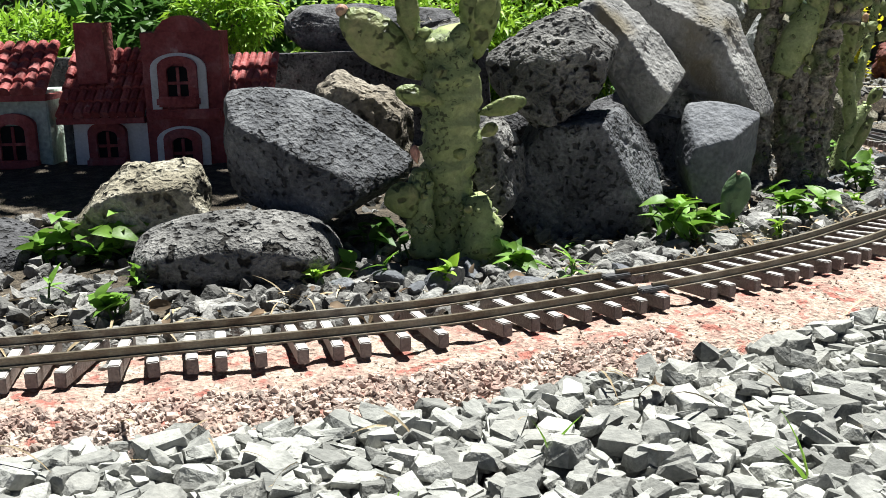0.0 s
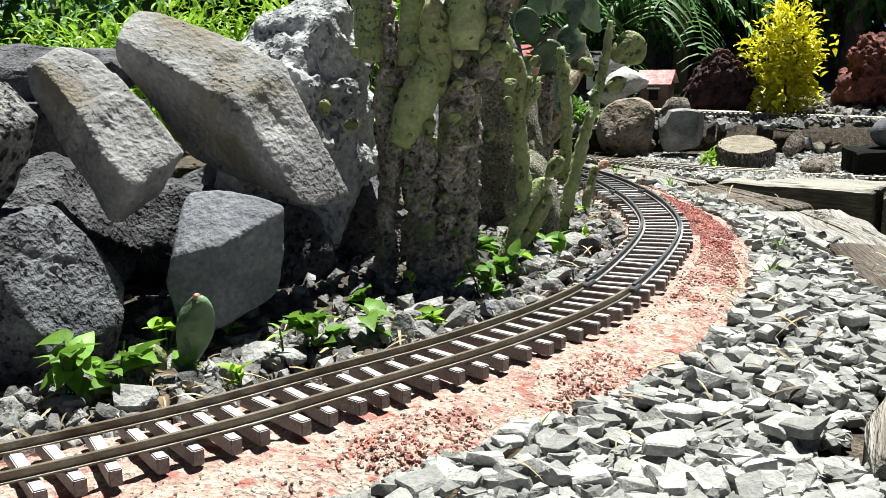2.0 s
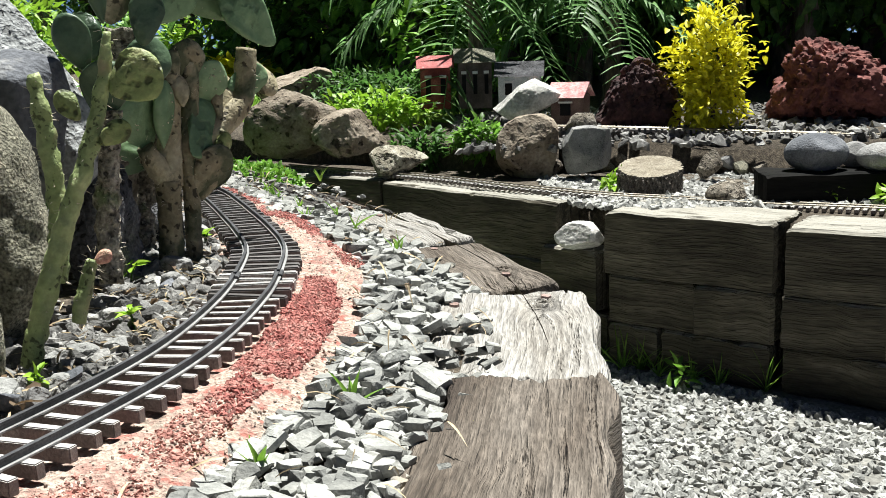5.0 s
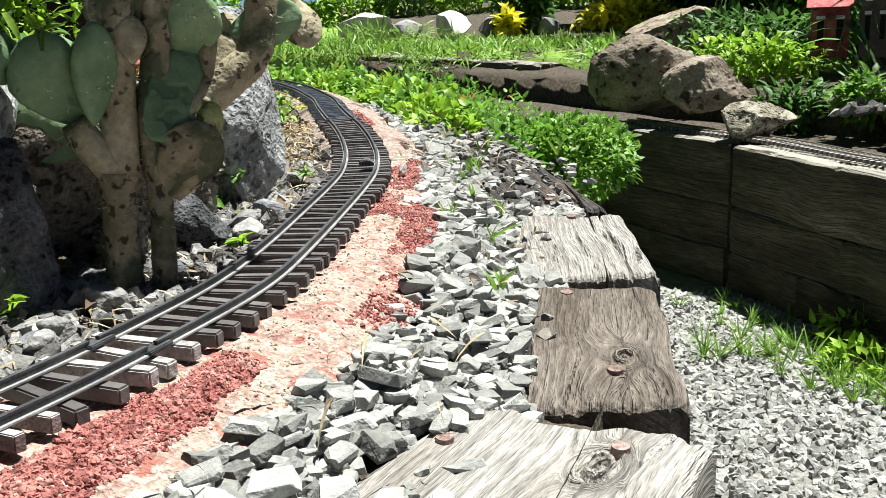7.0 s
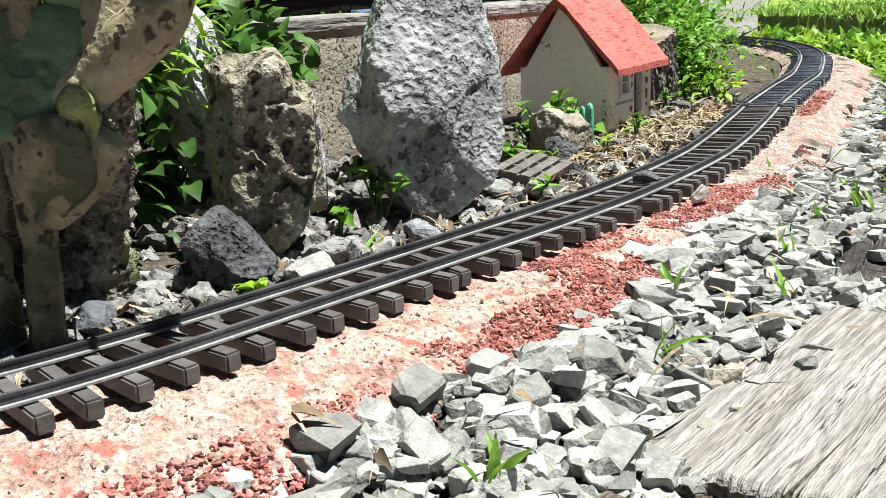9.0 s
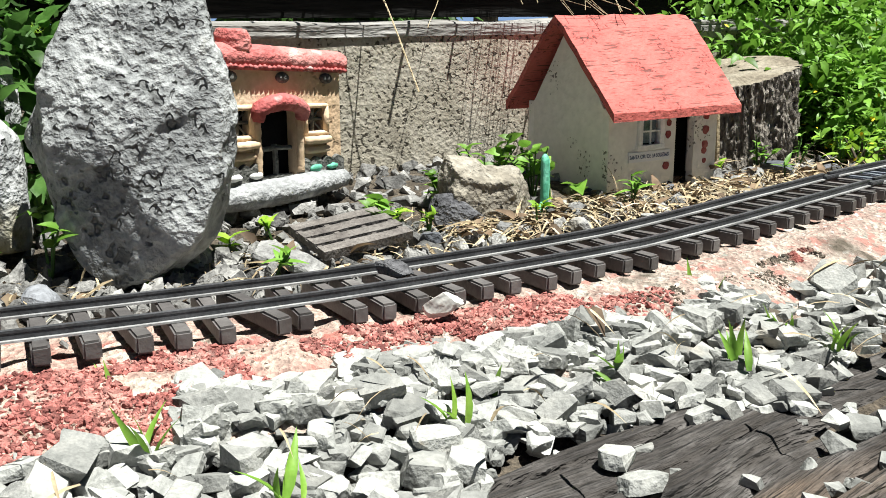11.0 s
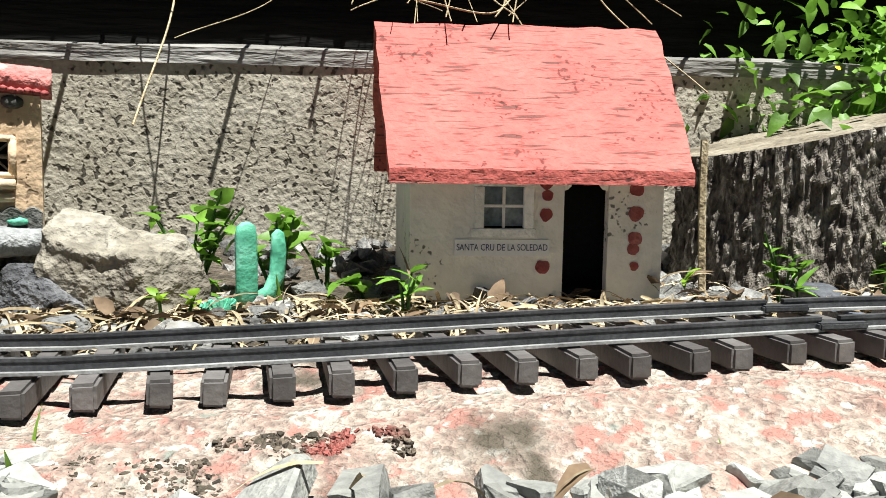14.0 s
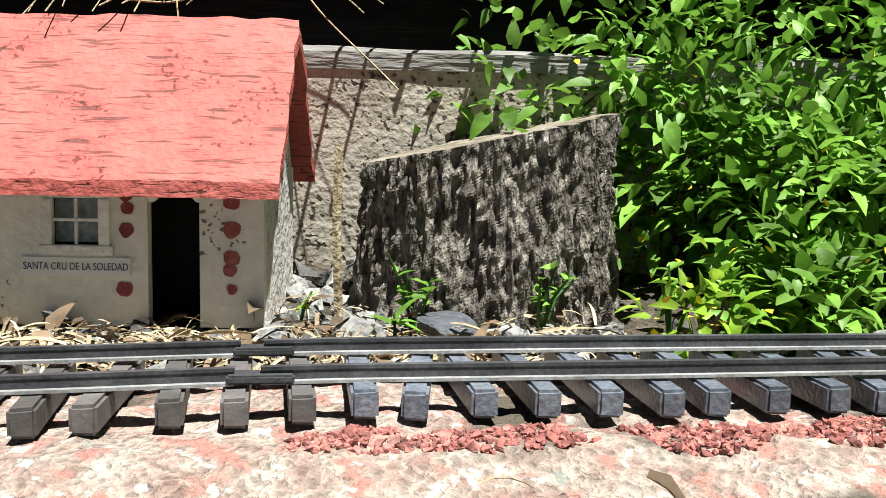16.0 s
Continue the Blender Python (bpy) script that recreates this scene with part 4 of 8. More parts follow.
crag((.282, 1.13, .062), [(-.036, .056), (.001, .058), (.048, .042), (.047, .007), (.037, -.035), (.002, -.058), (-.037, -.052), (-.05, .001)], 43, SLATEBLUE,
     "blue-grey stone with a flat sunlit top", lean=[.75, .7, .3, .25, .1, 0, 0, .2], front=.048, facets=[((-.2, -.6, .75), .045), ((.75, -.65, -.15), .033)], rough=.0010, sharp=34)
crag((.302, 1.38, .168), [(-.083, .067), (-.021, .111), (.028, .135), (.058, .132), (.077, .086), (.091, .022), (.093, -.055), (.045, -.15), (-.057, -.15), (-.092, -.033)], 47, TALLROCK,
     "jagged bright grey rock behind the slab", lean=[.5, .6, .6, .5, .4, .3, .2, 0, 0, .2], front=.075, facets=[((.75, -.6, .05), .062), ((-.2, -.6, .75), .09)], rough=.0062, pits=.002, pit_size=.012)
rock((.30, 1.42, .06), (.16, .09, .10), 48, BASALT, "dark rock in the shade of the slab", (0, 0, 0), 5, 12, .05)
crag((.49, 1.69, .108), [(-.135, .118), (-.10, .133), (.001, .137), (.06, .105), (.097, .058), (.105, -.025), (.11, -.068), (.058, -.14), (-.12, -.14), (-.14, -.098)], 52, SLATE,
     "tall brown speckled slab of rock", turn=-12, lean=[.2, .2, .25, .25, .2, .15, .1, .1, 0, 0], front=.045, back=.04, facets=[((-.93, -.5, 0), .108)], rough=.0016, pits=.0006, sharp=40)
crag((.426, 1.48, .096), [(-.012, .087), (.012, .127), (.027, .104), (.026, -.09), (.008, -.127), (-.026, -.127)], 53, TALLROCK, "upright pale rock beside the brown slab", front=.03, back=.04, rough=.0016, level=5)
crag((.515, 1.81, .196), [(-.061, .039), (.002, .061), (.051, .046), (.061, .01), (.043, -.061), (-.042, -.05)], 55, SLATEBLUE, "blue-grey rock leaning on the brown slab", lean=.5, front=.05, facets=[((.8, -.5, -.1), .048)], rough=.0014)
crag((.488, 1.905, .21), [(-.095, .087), (-.023, .125), (.004, .083), (.04, .045), (.095, -.033), (.066, -.13), (-.089, -.12)], 57, TALLROCK, "peaked grey rock behind the slab", lean=[.4, .7, .7, .7, .3, .1, .1], front=.05, facets=[((.65, -.6, .35), .05)], rough=.0022)
crag((.568, 1.548, .046), [(-.028, .060), (-.006, .067), (.02, .046), (.039, -.014), (.032, -.066), (-.029, -.066), (-.041, -.005)], 59, SLATE, "small rounded upright boulder beside the track", lean=.4, front=.034, back=.035, rough=.0009, sharp=12, level=5)
rock((.21, 1.31, .03), (.13, .08, .08), 49, BASALT, "dark rock filling the gap behind the blue-grey stone", (0, 0, 20), 5, 10, .04)
rock((.07, 1.2, .05), (.1, .08, .1), 50, BASALT, "dark rock in the shade behind the base boulder", (0, 0, 0), 5, 10, .04)
# beyond the big cactus, towards the houses
rock((.50, 2.03, .10), (.07, .08, .11), 61, TAN, "dark weathered boulder beside the cactus trunk", (0, 0, 0), 5, 12, .06)
rock((.555, 1.92, .06), (.05, .06, .09), 62, BASALT, "rough dark rock at the foot of the cactus", (0, 0, 0), 5, 12, .07)
crag((.478, 2.218, .082), [(-.04, .057), (.012, .075), (.038, .04), (.046, .024), (.042, -.054), (.01, -.1), (-.046, -.1)], 64, YELLOWROCK, "pitted tan boulder beside the track", turn=81, front=.05, back=.05, rough=.0035, pits=.004, pit_size=.009)
rock((.535, 2.165, .012), (.044, .035, .03), 65, BASALT, "small dark rock with a sunlit top", (0, 10, 20), 5, 12, .05)
crag((.40, 2.269, .06), [(-.022, .05), (.006, .047), (.026, .028), (.028, -.06), (-.028, -.07)], 66, TALLROCK, "pale smooth upright stone between boulders", turn=81, front=.025, back=.03, rough=.001, level=5)
crag((.425, 2.374, .103), [(-.073, .002), (-.064, .019), (-.029, .08), (-.011, .125), (.058, .125), (.070, .076), (.087, .017), (.087, -.018), (.071, -.085), (.029, -.118), (.002, -.124), (-.023, -.105), (-.046, -.065), (-.072, -.015)], 68, TALLROCK,
     "tall pale rough-faced standing rock", turn=81, lean=[.2, .3, .2, .1, .1, .1, .1, .1, .1, .1, .1, .1, .2, .2], front=.05, back=.05, facets=[((-.72, -.68, -.05), .058), ((.3, -.92, .18), .044), ((0, -.94, .34), .043)], rough=.0024, pits=.0014, pit_size=.008, sharp=36)
rock((.30, 2.20, .12), (.06, .05, .10), 70, TALLROCK, "pale upright rock behind the boulders", (0, 10, 0), 5, 12, .04, .5, .3)
crag((.25, 2.655, .016), [(-.046, .004), (-.038, .036), (-.019, .032), (.027, .023), (.046, -.004), (.047, -.026), (.015, -.04), (-.047, -.04)], 72, GREYTAN, "grey angular stone with a split face beside the track", turn=110, lean=[.1, .3, .5, .6, .5, .2, 0, 0], front=.03, back=.04, facets=[((.75, -.65, .2), .03)], rough=.0034, pits=.001)
rock((.29, 2.628, .004), (.028, .016, .016), 73, BASALT, "small flat stone leaning on the grey one", (0, 10, 110), 5, 9, .03, .5, .4)
for k, (x, y, s) in enumerate(((.36, 2.53, .018), (.40, 2.475, .022), (.435, 2.50, .02), (.345, 2.60, .016), (.31, 2.665, .013), (.24, 2.74, .015), (.13, 2.86, .012),
                               (.085, 2.955, .016), (.05, 2.985, .02), (.02, 3.02, .022), (.0, 3.05, .018), (.06, 2.93, .012), (.29, 2.63, .012), (.55, 2.24, .024), (.575, 2.215, .02),
                               (.60, 2.06, .018), (.62, 1.96, .02), (.63, 1.90, .016))):
    rock((x, y, -.012 + s * .3), (s, s * .8, s * .55), 100 + k, GREY if k % 3 else SLATEBLUE, "small grey stone lying beside the rails", (0, 10, 47 * k), level=4, cuts=12, rough=.03, group="small stones beside the rails")
for k in range(115):
    rr = random.Random(2000 + k)
    i = rr.randrange(170, NBANK) if k < 70 else rr.randrange(260, 560)
    s_ = rr.uniform(.008, .019) if k < 70 else rr.uniform(.012, .024)
    x, y, _ = beside(-rr.uniform(.062, .15), 0, i)
    rock((x, y, -.016 + s_ * .35), (s_, s_ * rr.uniform(.6, .9), s_ * rr.uniform(.4, .7)), 2000 + k, (GREY, PALESTONE, PALESTONE, SLATEBLUE)[k % 4], "loose grey stone on the bank beside the track", (rr.gauss(0, 14), rr.gauss(0, 14), rr.uniform(0, 360)), level=3, cuts=11, rough=.03, group="loose stones on the bank")
rock((-.475, .93, -.004), (.07, .06, .04), 91, BASALT, "dark flat-topped rock beside the leafy plant", (0, 4, 10), 5, 10, .03)
rock((-.36, .83, -.012), (.05, .03, .018), 92, GREY, "pale flat stone beside the sleepers", (0, 0, 5), 5, 10, .03)
# black stone and pale stone lying on the track
rock((.514, 2.570, .010), (.014, .009, .008), 130, BASALT, "black stone lying between the rails", (0, 0, 60), level=4)
rock((.554, 2.599, -.003), (.013, .006, .012), 131, PALEROCK, "pale stone leaning on the sleeper ends", (20, 30, 120), level=4)

# ---- rocks across the path ----
rock((1.235, 4.93, -.175), (.16, .15, .15), 140, BROWNROCK, "large rounded brown pitted boulder on the terrace", cuts=8, rough=.05, level=5)
rock((1.44, 4.80, -.17), (.10, .08, .10), 141, GREY, "square grey stone beside the brown boulder", cuts=10, boxy=.6, rough=.03, facet=.75)
rock((1.42, 4.86, -.07), (.07, .06, .05), 142, TAN, "tan stone on top of the square one", cuts=10)
rock((.44, 5.22, -.12), (.17, .13, .12), 143, BROWNROCK, "brown pitted boulder at the end of the wall", cuts=9, rough=.06)
rock((.16, 5.42, -.08), (.26, .17, .17), 144, BROWNROCK, "broad pitted boulder above the hedge", cuts=10, rough=.06)
rock((.66, 4.98, -.21), (.135, .09, .07), 145, YELLOWROCK, "pale pitted stone on the wall beside the small track", cuts=9, rough=.06)
rock((1.23, 5.35, .0), (.17, .10, .085), 146, PALEROCK, "white sloping rock in front of the toy houses", (0, -22, 0), cuts=11, rough=.03, facet=.6)
crag((1.74, 5.45, .05), [(-.25, -.2), (-.25, -.06), (-.14, .05), (-.06, .1), (0, .2), (.06, .25), (.14, .21), (.19, .02), (.25, -.03), (.25, -.2)], 147, LAVADARK, "dark red-black lava rock beside the yellow shrub", turn=-13, front=.14, back=.14, lean=.3, facets=[((-.5, -.8, .25), .13)], rough=.012, pits=.03, pit_size=.06, sharp=9)
crag((2.62, 5.5, .06), [(-.31, -.2), (-.25, .02), (-.19, .2), (-.11, .3), (0, .33), (.1, .25), (.2, .2), (.27, .11), (.38, .08), (.46, -.02), (.58, -.2)], 148, LAVARED, "large rugged red lava rock", turn=-20, front=.2, back=.2, lean=.35, facets=[((-.5, -.8, .3), .2), ((.6, -.75, .25), .3)], rough=.012, pits=.045, pit_size=.085, sharp=8)
rock((2.125, 4.14, -.132), (.104, .078, .066), 149, SLATEBLUE, "smooth blue-grey boulder on a beam", cuts=6, rough=.02, facet=.8)
rock((2.33, 4.10, -.148), (.085, .07, .048), 150, GREY, "rounded pale stone on a beam", cuts=7, rough=.02, facet=.8)
rock((2.275, 4.2, -.15), (.05, .05, .046), 151, GREY, "round grey stone beside the upper track", cuts=7, rough=.02, facet=.8)
rock((1.88, 4.62, -.22), (.05, .04, .07), 152, TAN, "upright tan stone behind the stump", (0, 20, 0), cuts=10)
rock((1.85, 4.16, -.27), (.085, .06, .05), 153, TAN, "tan rock beside the black beam", cuts=10)
rock((1.335, 4.10, -.385), (.095, .06, .05), 154, PALEROCK, "white rock wedged beside the steel post", (0, -6, -35), cuts=11, rough=.03, facet=.62)
rock((.0, 6.6, .05), (.28, .2, .13), 155, BROWNROCK, "brown boulder at the edge of the lawn", cuts=10)
for k, (x, y, s) in enumerate(((-2.95, 8.5, .24), (-2.6, 8.55, .14), (-2.3, 8.75, .2), (-2.0, 8.95, .2), (-1.65, 8.9, .12), (-1.35, 8.4, .1))):
    rock((x, y, .05), (s, s * .8, s * .7), 160 + k, GREY if k % 2 else PALEROCK, "pale rock at the far edge of the lawn", (0, 0, 50 * k), level=3, group="rocks on the lawn")
for k in range(30):
    rr = random.Random(300 + k)
    x = 1.15 + 1.9 * k / 29
    rock((x + rr.uniform(-.02, .02), 4.93 + .13 * abs(x - 2.2) * .3 - .12 * (x > 1.9) + rr.uniform(-.02, .02), -.235 + rr.uniform(-.02, .02)), (rr.uniform(.03, .055), .035, rr.uniform(.025, .05)), 300 + k,
         (BASALT, GREY, SLATE, TAN)[k % 4], "stone of the low dry wall under the upper track", (0, 0, 30 * k), level=2, group="stones under the upper track")

# ---- stumps ----
def stump(at, radius, height, turn, label, seed, slope=0.0, cut=None):
    """A sawn log standing on its end; its cut slopes along local x."""
    root = thing("tree_stump", at, label, "tree stump", turn)
    rings, seg = 76, 230

    def rad(a, h):
        c, s = math.cos(a), math.sin(a)
        r = 1 + .06 * noise.noise(Vector((c * 1.6, s * 1.6, h * .8 + seed))) + .10 * (1 - h) ** 2
        r += .03 * noise.noise(Vector((c * 9, s * 9, h * 2.2 + seed))) + .03 * noise.noise(Vector((c * 34, s * 34, h * 20 + seed)))
        flake = noise.noise(Vector((c * 15, s * 15, h * 3.4 + seed))) + .6 * noise.noise(Vector((c * 28, s * 28, h * 9 + seed)))
        r += .055 * max(-.5, min(1, flake * 5)) * (.35 + .65 * min(1, abs(noise.noise(Vector((c * 6, s * 6, h * 3 + 40)))) * 4))
        return radius * r
    bm = bmesh.new()
    vs = []
    for j in range(rings + 1):
        h = j / rings
        vs.append([bm.verts.new((rad(a, h) * math.cos(a), rad(a, h) * math.sin(a), (height + slope * radius * math.cos(a)) * h)) for a in (2 * math.pi * k / seg for k in range(seg))])
    for j in range(rings):
        for k in range(seg):
            bm.faces.new((vs[j][k], vs[j][(k + 1) % seg], vs[j + 1][(k + 1) % seg], vs[j + 1][k]))
    part("bark", bm, BARK, root, "dark flaking bark")
    bm = bmesh.new()
    c = []
    for f in (1.0, .9, .7, .5, .3, .08):
        c.append([bm.verts.new((rad(a, 1) * f * math.cos(a), rad(a, 1) * f * math.sin(a), height + slope * radius * math.cos(a) * f + (.0 if f == 1 else .025 * radius * noise.noise(Vector((math.cos(a) * 6 * f, math.sin(a) * 6 * f, seed)))))) for a in (2 * math.pi * k / seg for k in range(seg))])
    for a, b in zip(c, c[1:]):
        for k in range(seg):
            bm.faces.new((a[k], a[(k + 1) % seg], b[(k + 1) % seg], b[k]))
    bm.faces.new(c[-1])
    part("cut_face", bm, cut or CUTWOOD, root, "pale sawn cut" if cut else "grey sawn cut")
    return root


HU, HV = Vector((-.515, .857, 0)), Vector((-.857, -.515, 0))     # along the house front, and away from the viewer
stump((-.083, 2.992, -.025), .08, .128, math.degrees(math.atan2(HU.y, HU.x)), "old tree stump with dark flaking bark beside the toy house", 3, .22)
stump((1.62, 4.40, -.30), .110, .108, 76, "short weathered log stump with pale sawn top on terrace gravel", 9, .24, SAWN)


# ---- concrete wall with ledge behind the toy houses ----
HF = Vector((.175, 2.791, 0))


def from_house(u, v, z=0.0):
    return HF + HU * u + HV * v + Vector((0, 0, z))


H_TURN = math.degrees(math.atan2(HU.y, HU.x))


def rough_box(sx, sy, sz, at, amp, seed, cell=.02, bevel=.004):
    """A box with an uneven hand-made or broken surface."""
    bm = box_bm(sx, sy, sz, at)
    bmesh.ops.subdivide_edges(bm, edges=[e for e in bm.edges if e.calc_length() > cell * 1.5], cuts=max(1, int(max(sx, sy, sz) / cell / 2)), use_grid_fill=True)
    for v in bm.verts:
        q = v.co * 30 + Vector((seed, 0, 0))
        v.co += Vector((noise.noise(q), noise.noise(q + Vector((9, 0, 0))), noise.noise(q + Vector((0, 9, 0))))) * amp
    return bm


wall = part("wall_block", rough_box(.95, .06, .20, (.10, .03, -.045), .0014, 4, .025), CONCRETE)
wall.matrix_world = Matrix.LocRotScale(from_house(0, .215), Euler((0, 0, radians(H_TURN))), None)
tagged(wall, "rough porous concrete block wall behind the toy houses", "wall", kind="structure")
ob = part("ledge_timber", timber_bm(1.0, .085, .016, 61, groove=.002, nx=90, ny=14, wander=.004), LEDGE)
ob.matrix_world = Matrix.LocRotScale(from_house(.10, .2565, .1665), Euler((0, 0, radians(H_TURN))), None)
tagged(ob, "thin weathered board capping the concrete wall", "board", kind="structure")
# shade over the wall is put into these beams' near-black colour
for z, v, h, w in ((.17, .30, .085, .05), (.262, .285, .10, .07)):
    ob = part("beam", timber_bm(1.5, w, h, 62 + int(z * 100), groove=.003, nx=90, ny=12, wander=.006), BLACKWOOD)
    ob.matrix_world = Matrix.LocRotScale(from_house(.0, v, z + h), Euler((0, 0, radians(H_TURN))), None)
    tagged(ob, "beam above the wall with its shade painted near-black", "beam", kind="structure")


# ---- toy house with the red roof ----
def toy_house():
    h = thing("toy_house", from_house(0, 0, -.006), "cream clay toy house with a red gabled roof", "toy house", H_TURN)
    w0, w1, f, b, base, eave, ridge, mid = .012, .175, .021, .150, 0.0, .086, .183, .0855

    def wall_mesh(boxes, y0, y1, seed):
        bm = bmesh.new()
        for x0, x1, z0, z1 in boxes:
            bmesh.ops.create_cube(bm, size=1, matrix=Matrix.Translation(((x0 + x1) / 2, (y0 + y1) / 2, (z0 + z1) / 2)) @ Matrix.Diagonal((x1 - x0, y1 - y0, z1 - z0, 1)))
        bmesh.ops.remove_doubles(bm, verts=bm.verts, dist=.0001)
        return bm
    d0, d1, dt, a0, a1, b0, b1 = .110, .139, .076, .0545, .0875, .0435, .077
    part("front_wall", wall_mesh([(w0, a0, 0, eave), (a0, a1, 0, b0), (a0, a1, b1, eave), (a1, d0, 0, eave), (d0, d1, dt, eave), (d1, w1, 0, eave)], f, f + .009, 1), WALLCREAM, h, "cream front wall with a dark doorway")
    bm = bmesh.new()
    for x, z, r in ((d0, dt, .0065), (d1, dt, .006), (d0 + .012, dt + .001, .003)):
        bmesh.ops.create_icosphere(bm, subdivisions=2, radius=r, matrix=Matrix.Translation((x, f + .0047, z)) @ Matrix.Diagonal((1, .58, 1, 1)))
    part("door_reveal", bm, WALLCREAM, h, "rough rounded edge of the doorway", smooth=True)
    part("back_wall", wall_mesh([(w0, w1, 0, eave)], b - .009, b, 2), WALLCREAM, h)
    for x in (w0, w1 - .009):
        bm = bmesh.new()
        rim = [(f + .009, 0), (b - .009, 0), (b - .009, eave), (mid, ridge - .012), (f + .009, eave)]
        A = [bm.verts.new((x, y, z)) for y, z in rim]
        B = [bm.verts.new((x + .009, y, z)) for y, z in rim]
        bm.faces.new(A)
        bm.faces.new(B[::-1])
        for k in range(5):
            bm.faces.new((A[k], B[k], B[(k + 1) % 5], A[(k + 1) % 5]))
        bmesh.ops.recalc_face_normals(bm, faces=bm.faces)
        part("side_wall", bm, WALLCREAM, h)
    # near-black sheet and floor paint the unlit room behind the doorway
    part("lining", box_bm(w1 - w0 - .02, .002, eave - .006, ((w0 + w1) / 2, f + .035, .003)), HOLLOW, h, "near-black sheet painted as the unlit inside of the house")
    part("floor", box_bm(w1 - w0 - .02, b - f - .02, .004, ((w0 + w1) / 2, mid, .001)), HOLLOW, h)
    # roof: one slab of clay folded at the ridge, worn along its edges
    x0, x1, th = -.003, .187, .009
    bm = bmesh.new()
    n, m = 46, 36
    lower, upper = [], []
    for j in range(m + 1):
        a = j / m * 2 - 1
        y = mid + a * (mid + .0015)
        z = ridge - abs(a) * (ridge - .084) - (.004 * math.exp(-(a * 9) ** 2))
        lo, up = [], []
        for i in range(n + 1):
            x = x0 + (x1 - x0) * i / n
            e = .0016 * noise.noise(Vector((x * 60, y * 60, 3))) + .0010 * noise.noise(Vector((x * 40, y * 260, 1)))
            ed = .0018 * noise.noise(Vector((x * 90, j * .4, 8)))
            xx = x + (ed if i in (0, n) else 0) - .006 * (1 - abs(a)) * (1 - i / n)
            yy = y + (ed if j in (0, m) else 0)
            up.append(bm.verts.new((xx, yy, z + e)))
            lo.append(bm.verts.new((xx, yy, z - th + e * .3)))
        upper.append(up)
        lower.append(lo)
    for j in range(m):
        for i in range(n):
            bm.faces.new((upper[j][i], upper[j][i + 1], upper[j + 1][i + 1], upper[j + 1][i]))
            bm.faces.new((lower[j][i], lower[j + 1][i], lower[j + 1][i + 1], lower[j][i + 1]))
        for i in (0, n):
            bm.faces.new((upper[j][i], upper[j + 1][i], lower[j + 1][i], lower[j][i]))
    for j in (0, m):
        for i in range(n):
            bm.faces.new((upper[j][i], lower[j][i], lower[j][i + 1], upper[j][i + 1]))
    bmesh.ops.recalc_face_normals(bm, faces=bm.faces)
    part("roof", bm, REDROOF, h, "red painted clay roof with scratches")
    win = part("window", box_bm(.027, .001, .027, ((a0 + a1) / 2, f + .005, .047)), surface("dim pane", [(.1, .13, .15), (.2, .24, .25), (.32, .35, .34)], 60, rough=.15, bump=.05), h, "small window with a white frame")
    cx, cz = (a0 + a1) / 2, (b0 + b1) / 2
    for sx, sz, x, z in ((.039, .006, cx, b1 - .0045), (.041, .0055, cx, b0 - .003), (.0062, .026, cx - .0158, b0 + .0027), (.0062, .026, cx + .0158, b0 + .0027), (.0018, .026, cx, b0 + .0026), (.026, .0018, cx, cz - .001)):
        part("frame_bar", box_bm(sx, .005 if sz + sx > .03 and min(sx, sz) > .003 else .002, sz, (x, f - .001, z), .0004), WHITEPAINT, win)
    sign = part("sign", box_bm(.0605, .0014, .0105, (.0705, f - .0010, .0285)), SIGNWHITE, h, "white name strip with blue-grey capitals")
    cu = bpy.data.curves.new("lettering", "FONT")
    cu.body = "SANTA CRU DE LA SOLEDAD"
    cu.size, cu.align_x, cu.align_y, cu.extrude = .0060, "CENTER", "CENTER", .0001
    cu.materials.append(SIGNBLUE)
    tx = new("lettering", cu)
    tx.parent = sign
    tx.matrix_basis = pose(.0705, f - .0019, .0338, 90, 0, 0) @ Matrix.Diagonal((.74, 1, 1, 1))
    for k, (x, z, r) in enumerate(((.0985, .075, .0042), (.099, .067, .0035), (.0985, .055, .0042), (.097, .0215, .0046), (.157, .0715, .0046), (.157, .056, .005), (.157, .040, .0046), (.156, .033, .004), (.157, .022, .003))):
        bm = bmesh.new()
        vs = [bm.verts.new((x + r * (1 + .3 * noise.noise(Vector((a, k, 0)))) * math.cos(a), f - .0007, z + r * (1 + .3 * noise.noise(Vector((a, k, 5)))) * math.sin(a))) for a in (2 * math.pi * q / 16 for q in range(16))]
        top = bmesh.ops.extrude_face_region(bm, geom=[bm.faces.new(vs)])
        bmesh.ops.translate(bm, verts=[v for v in top["geom"] if isinstance(v, bmesh.types.BMVert)], vec=(0, .0012, 0))
        bmesh.ops.recalc_face_normals(bm, faces=bm.faces)
        part("painted_brick", bm, REDDARK, h, "faded red dab of paint")
    return h


toy_house()


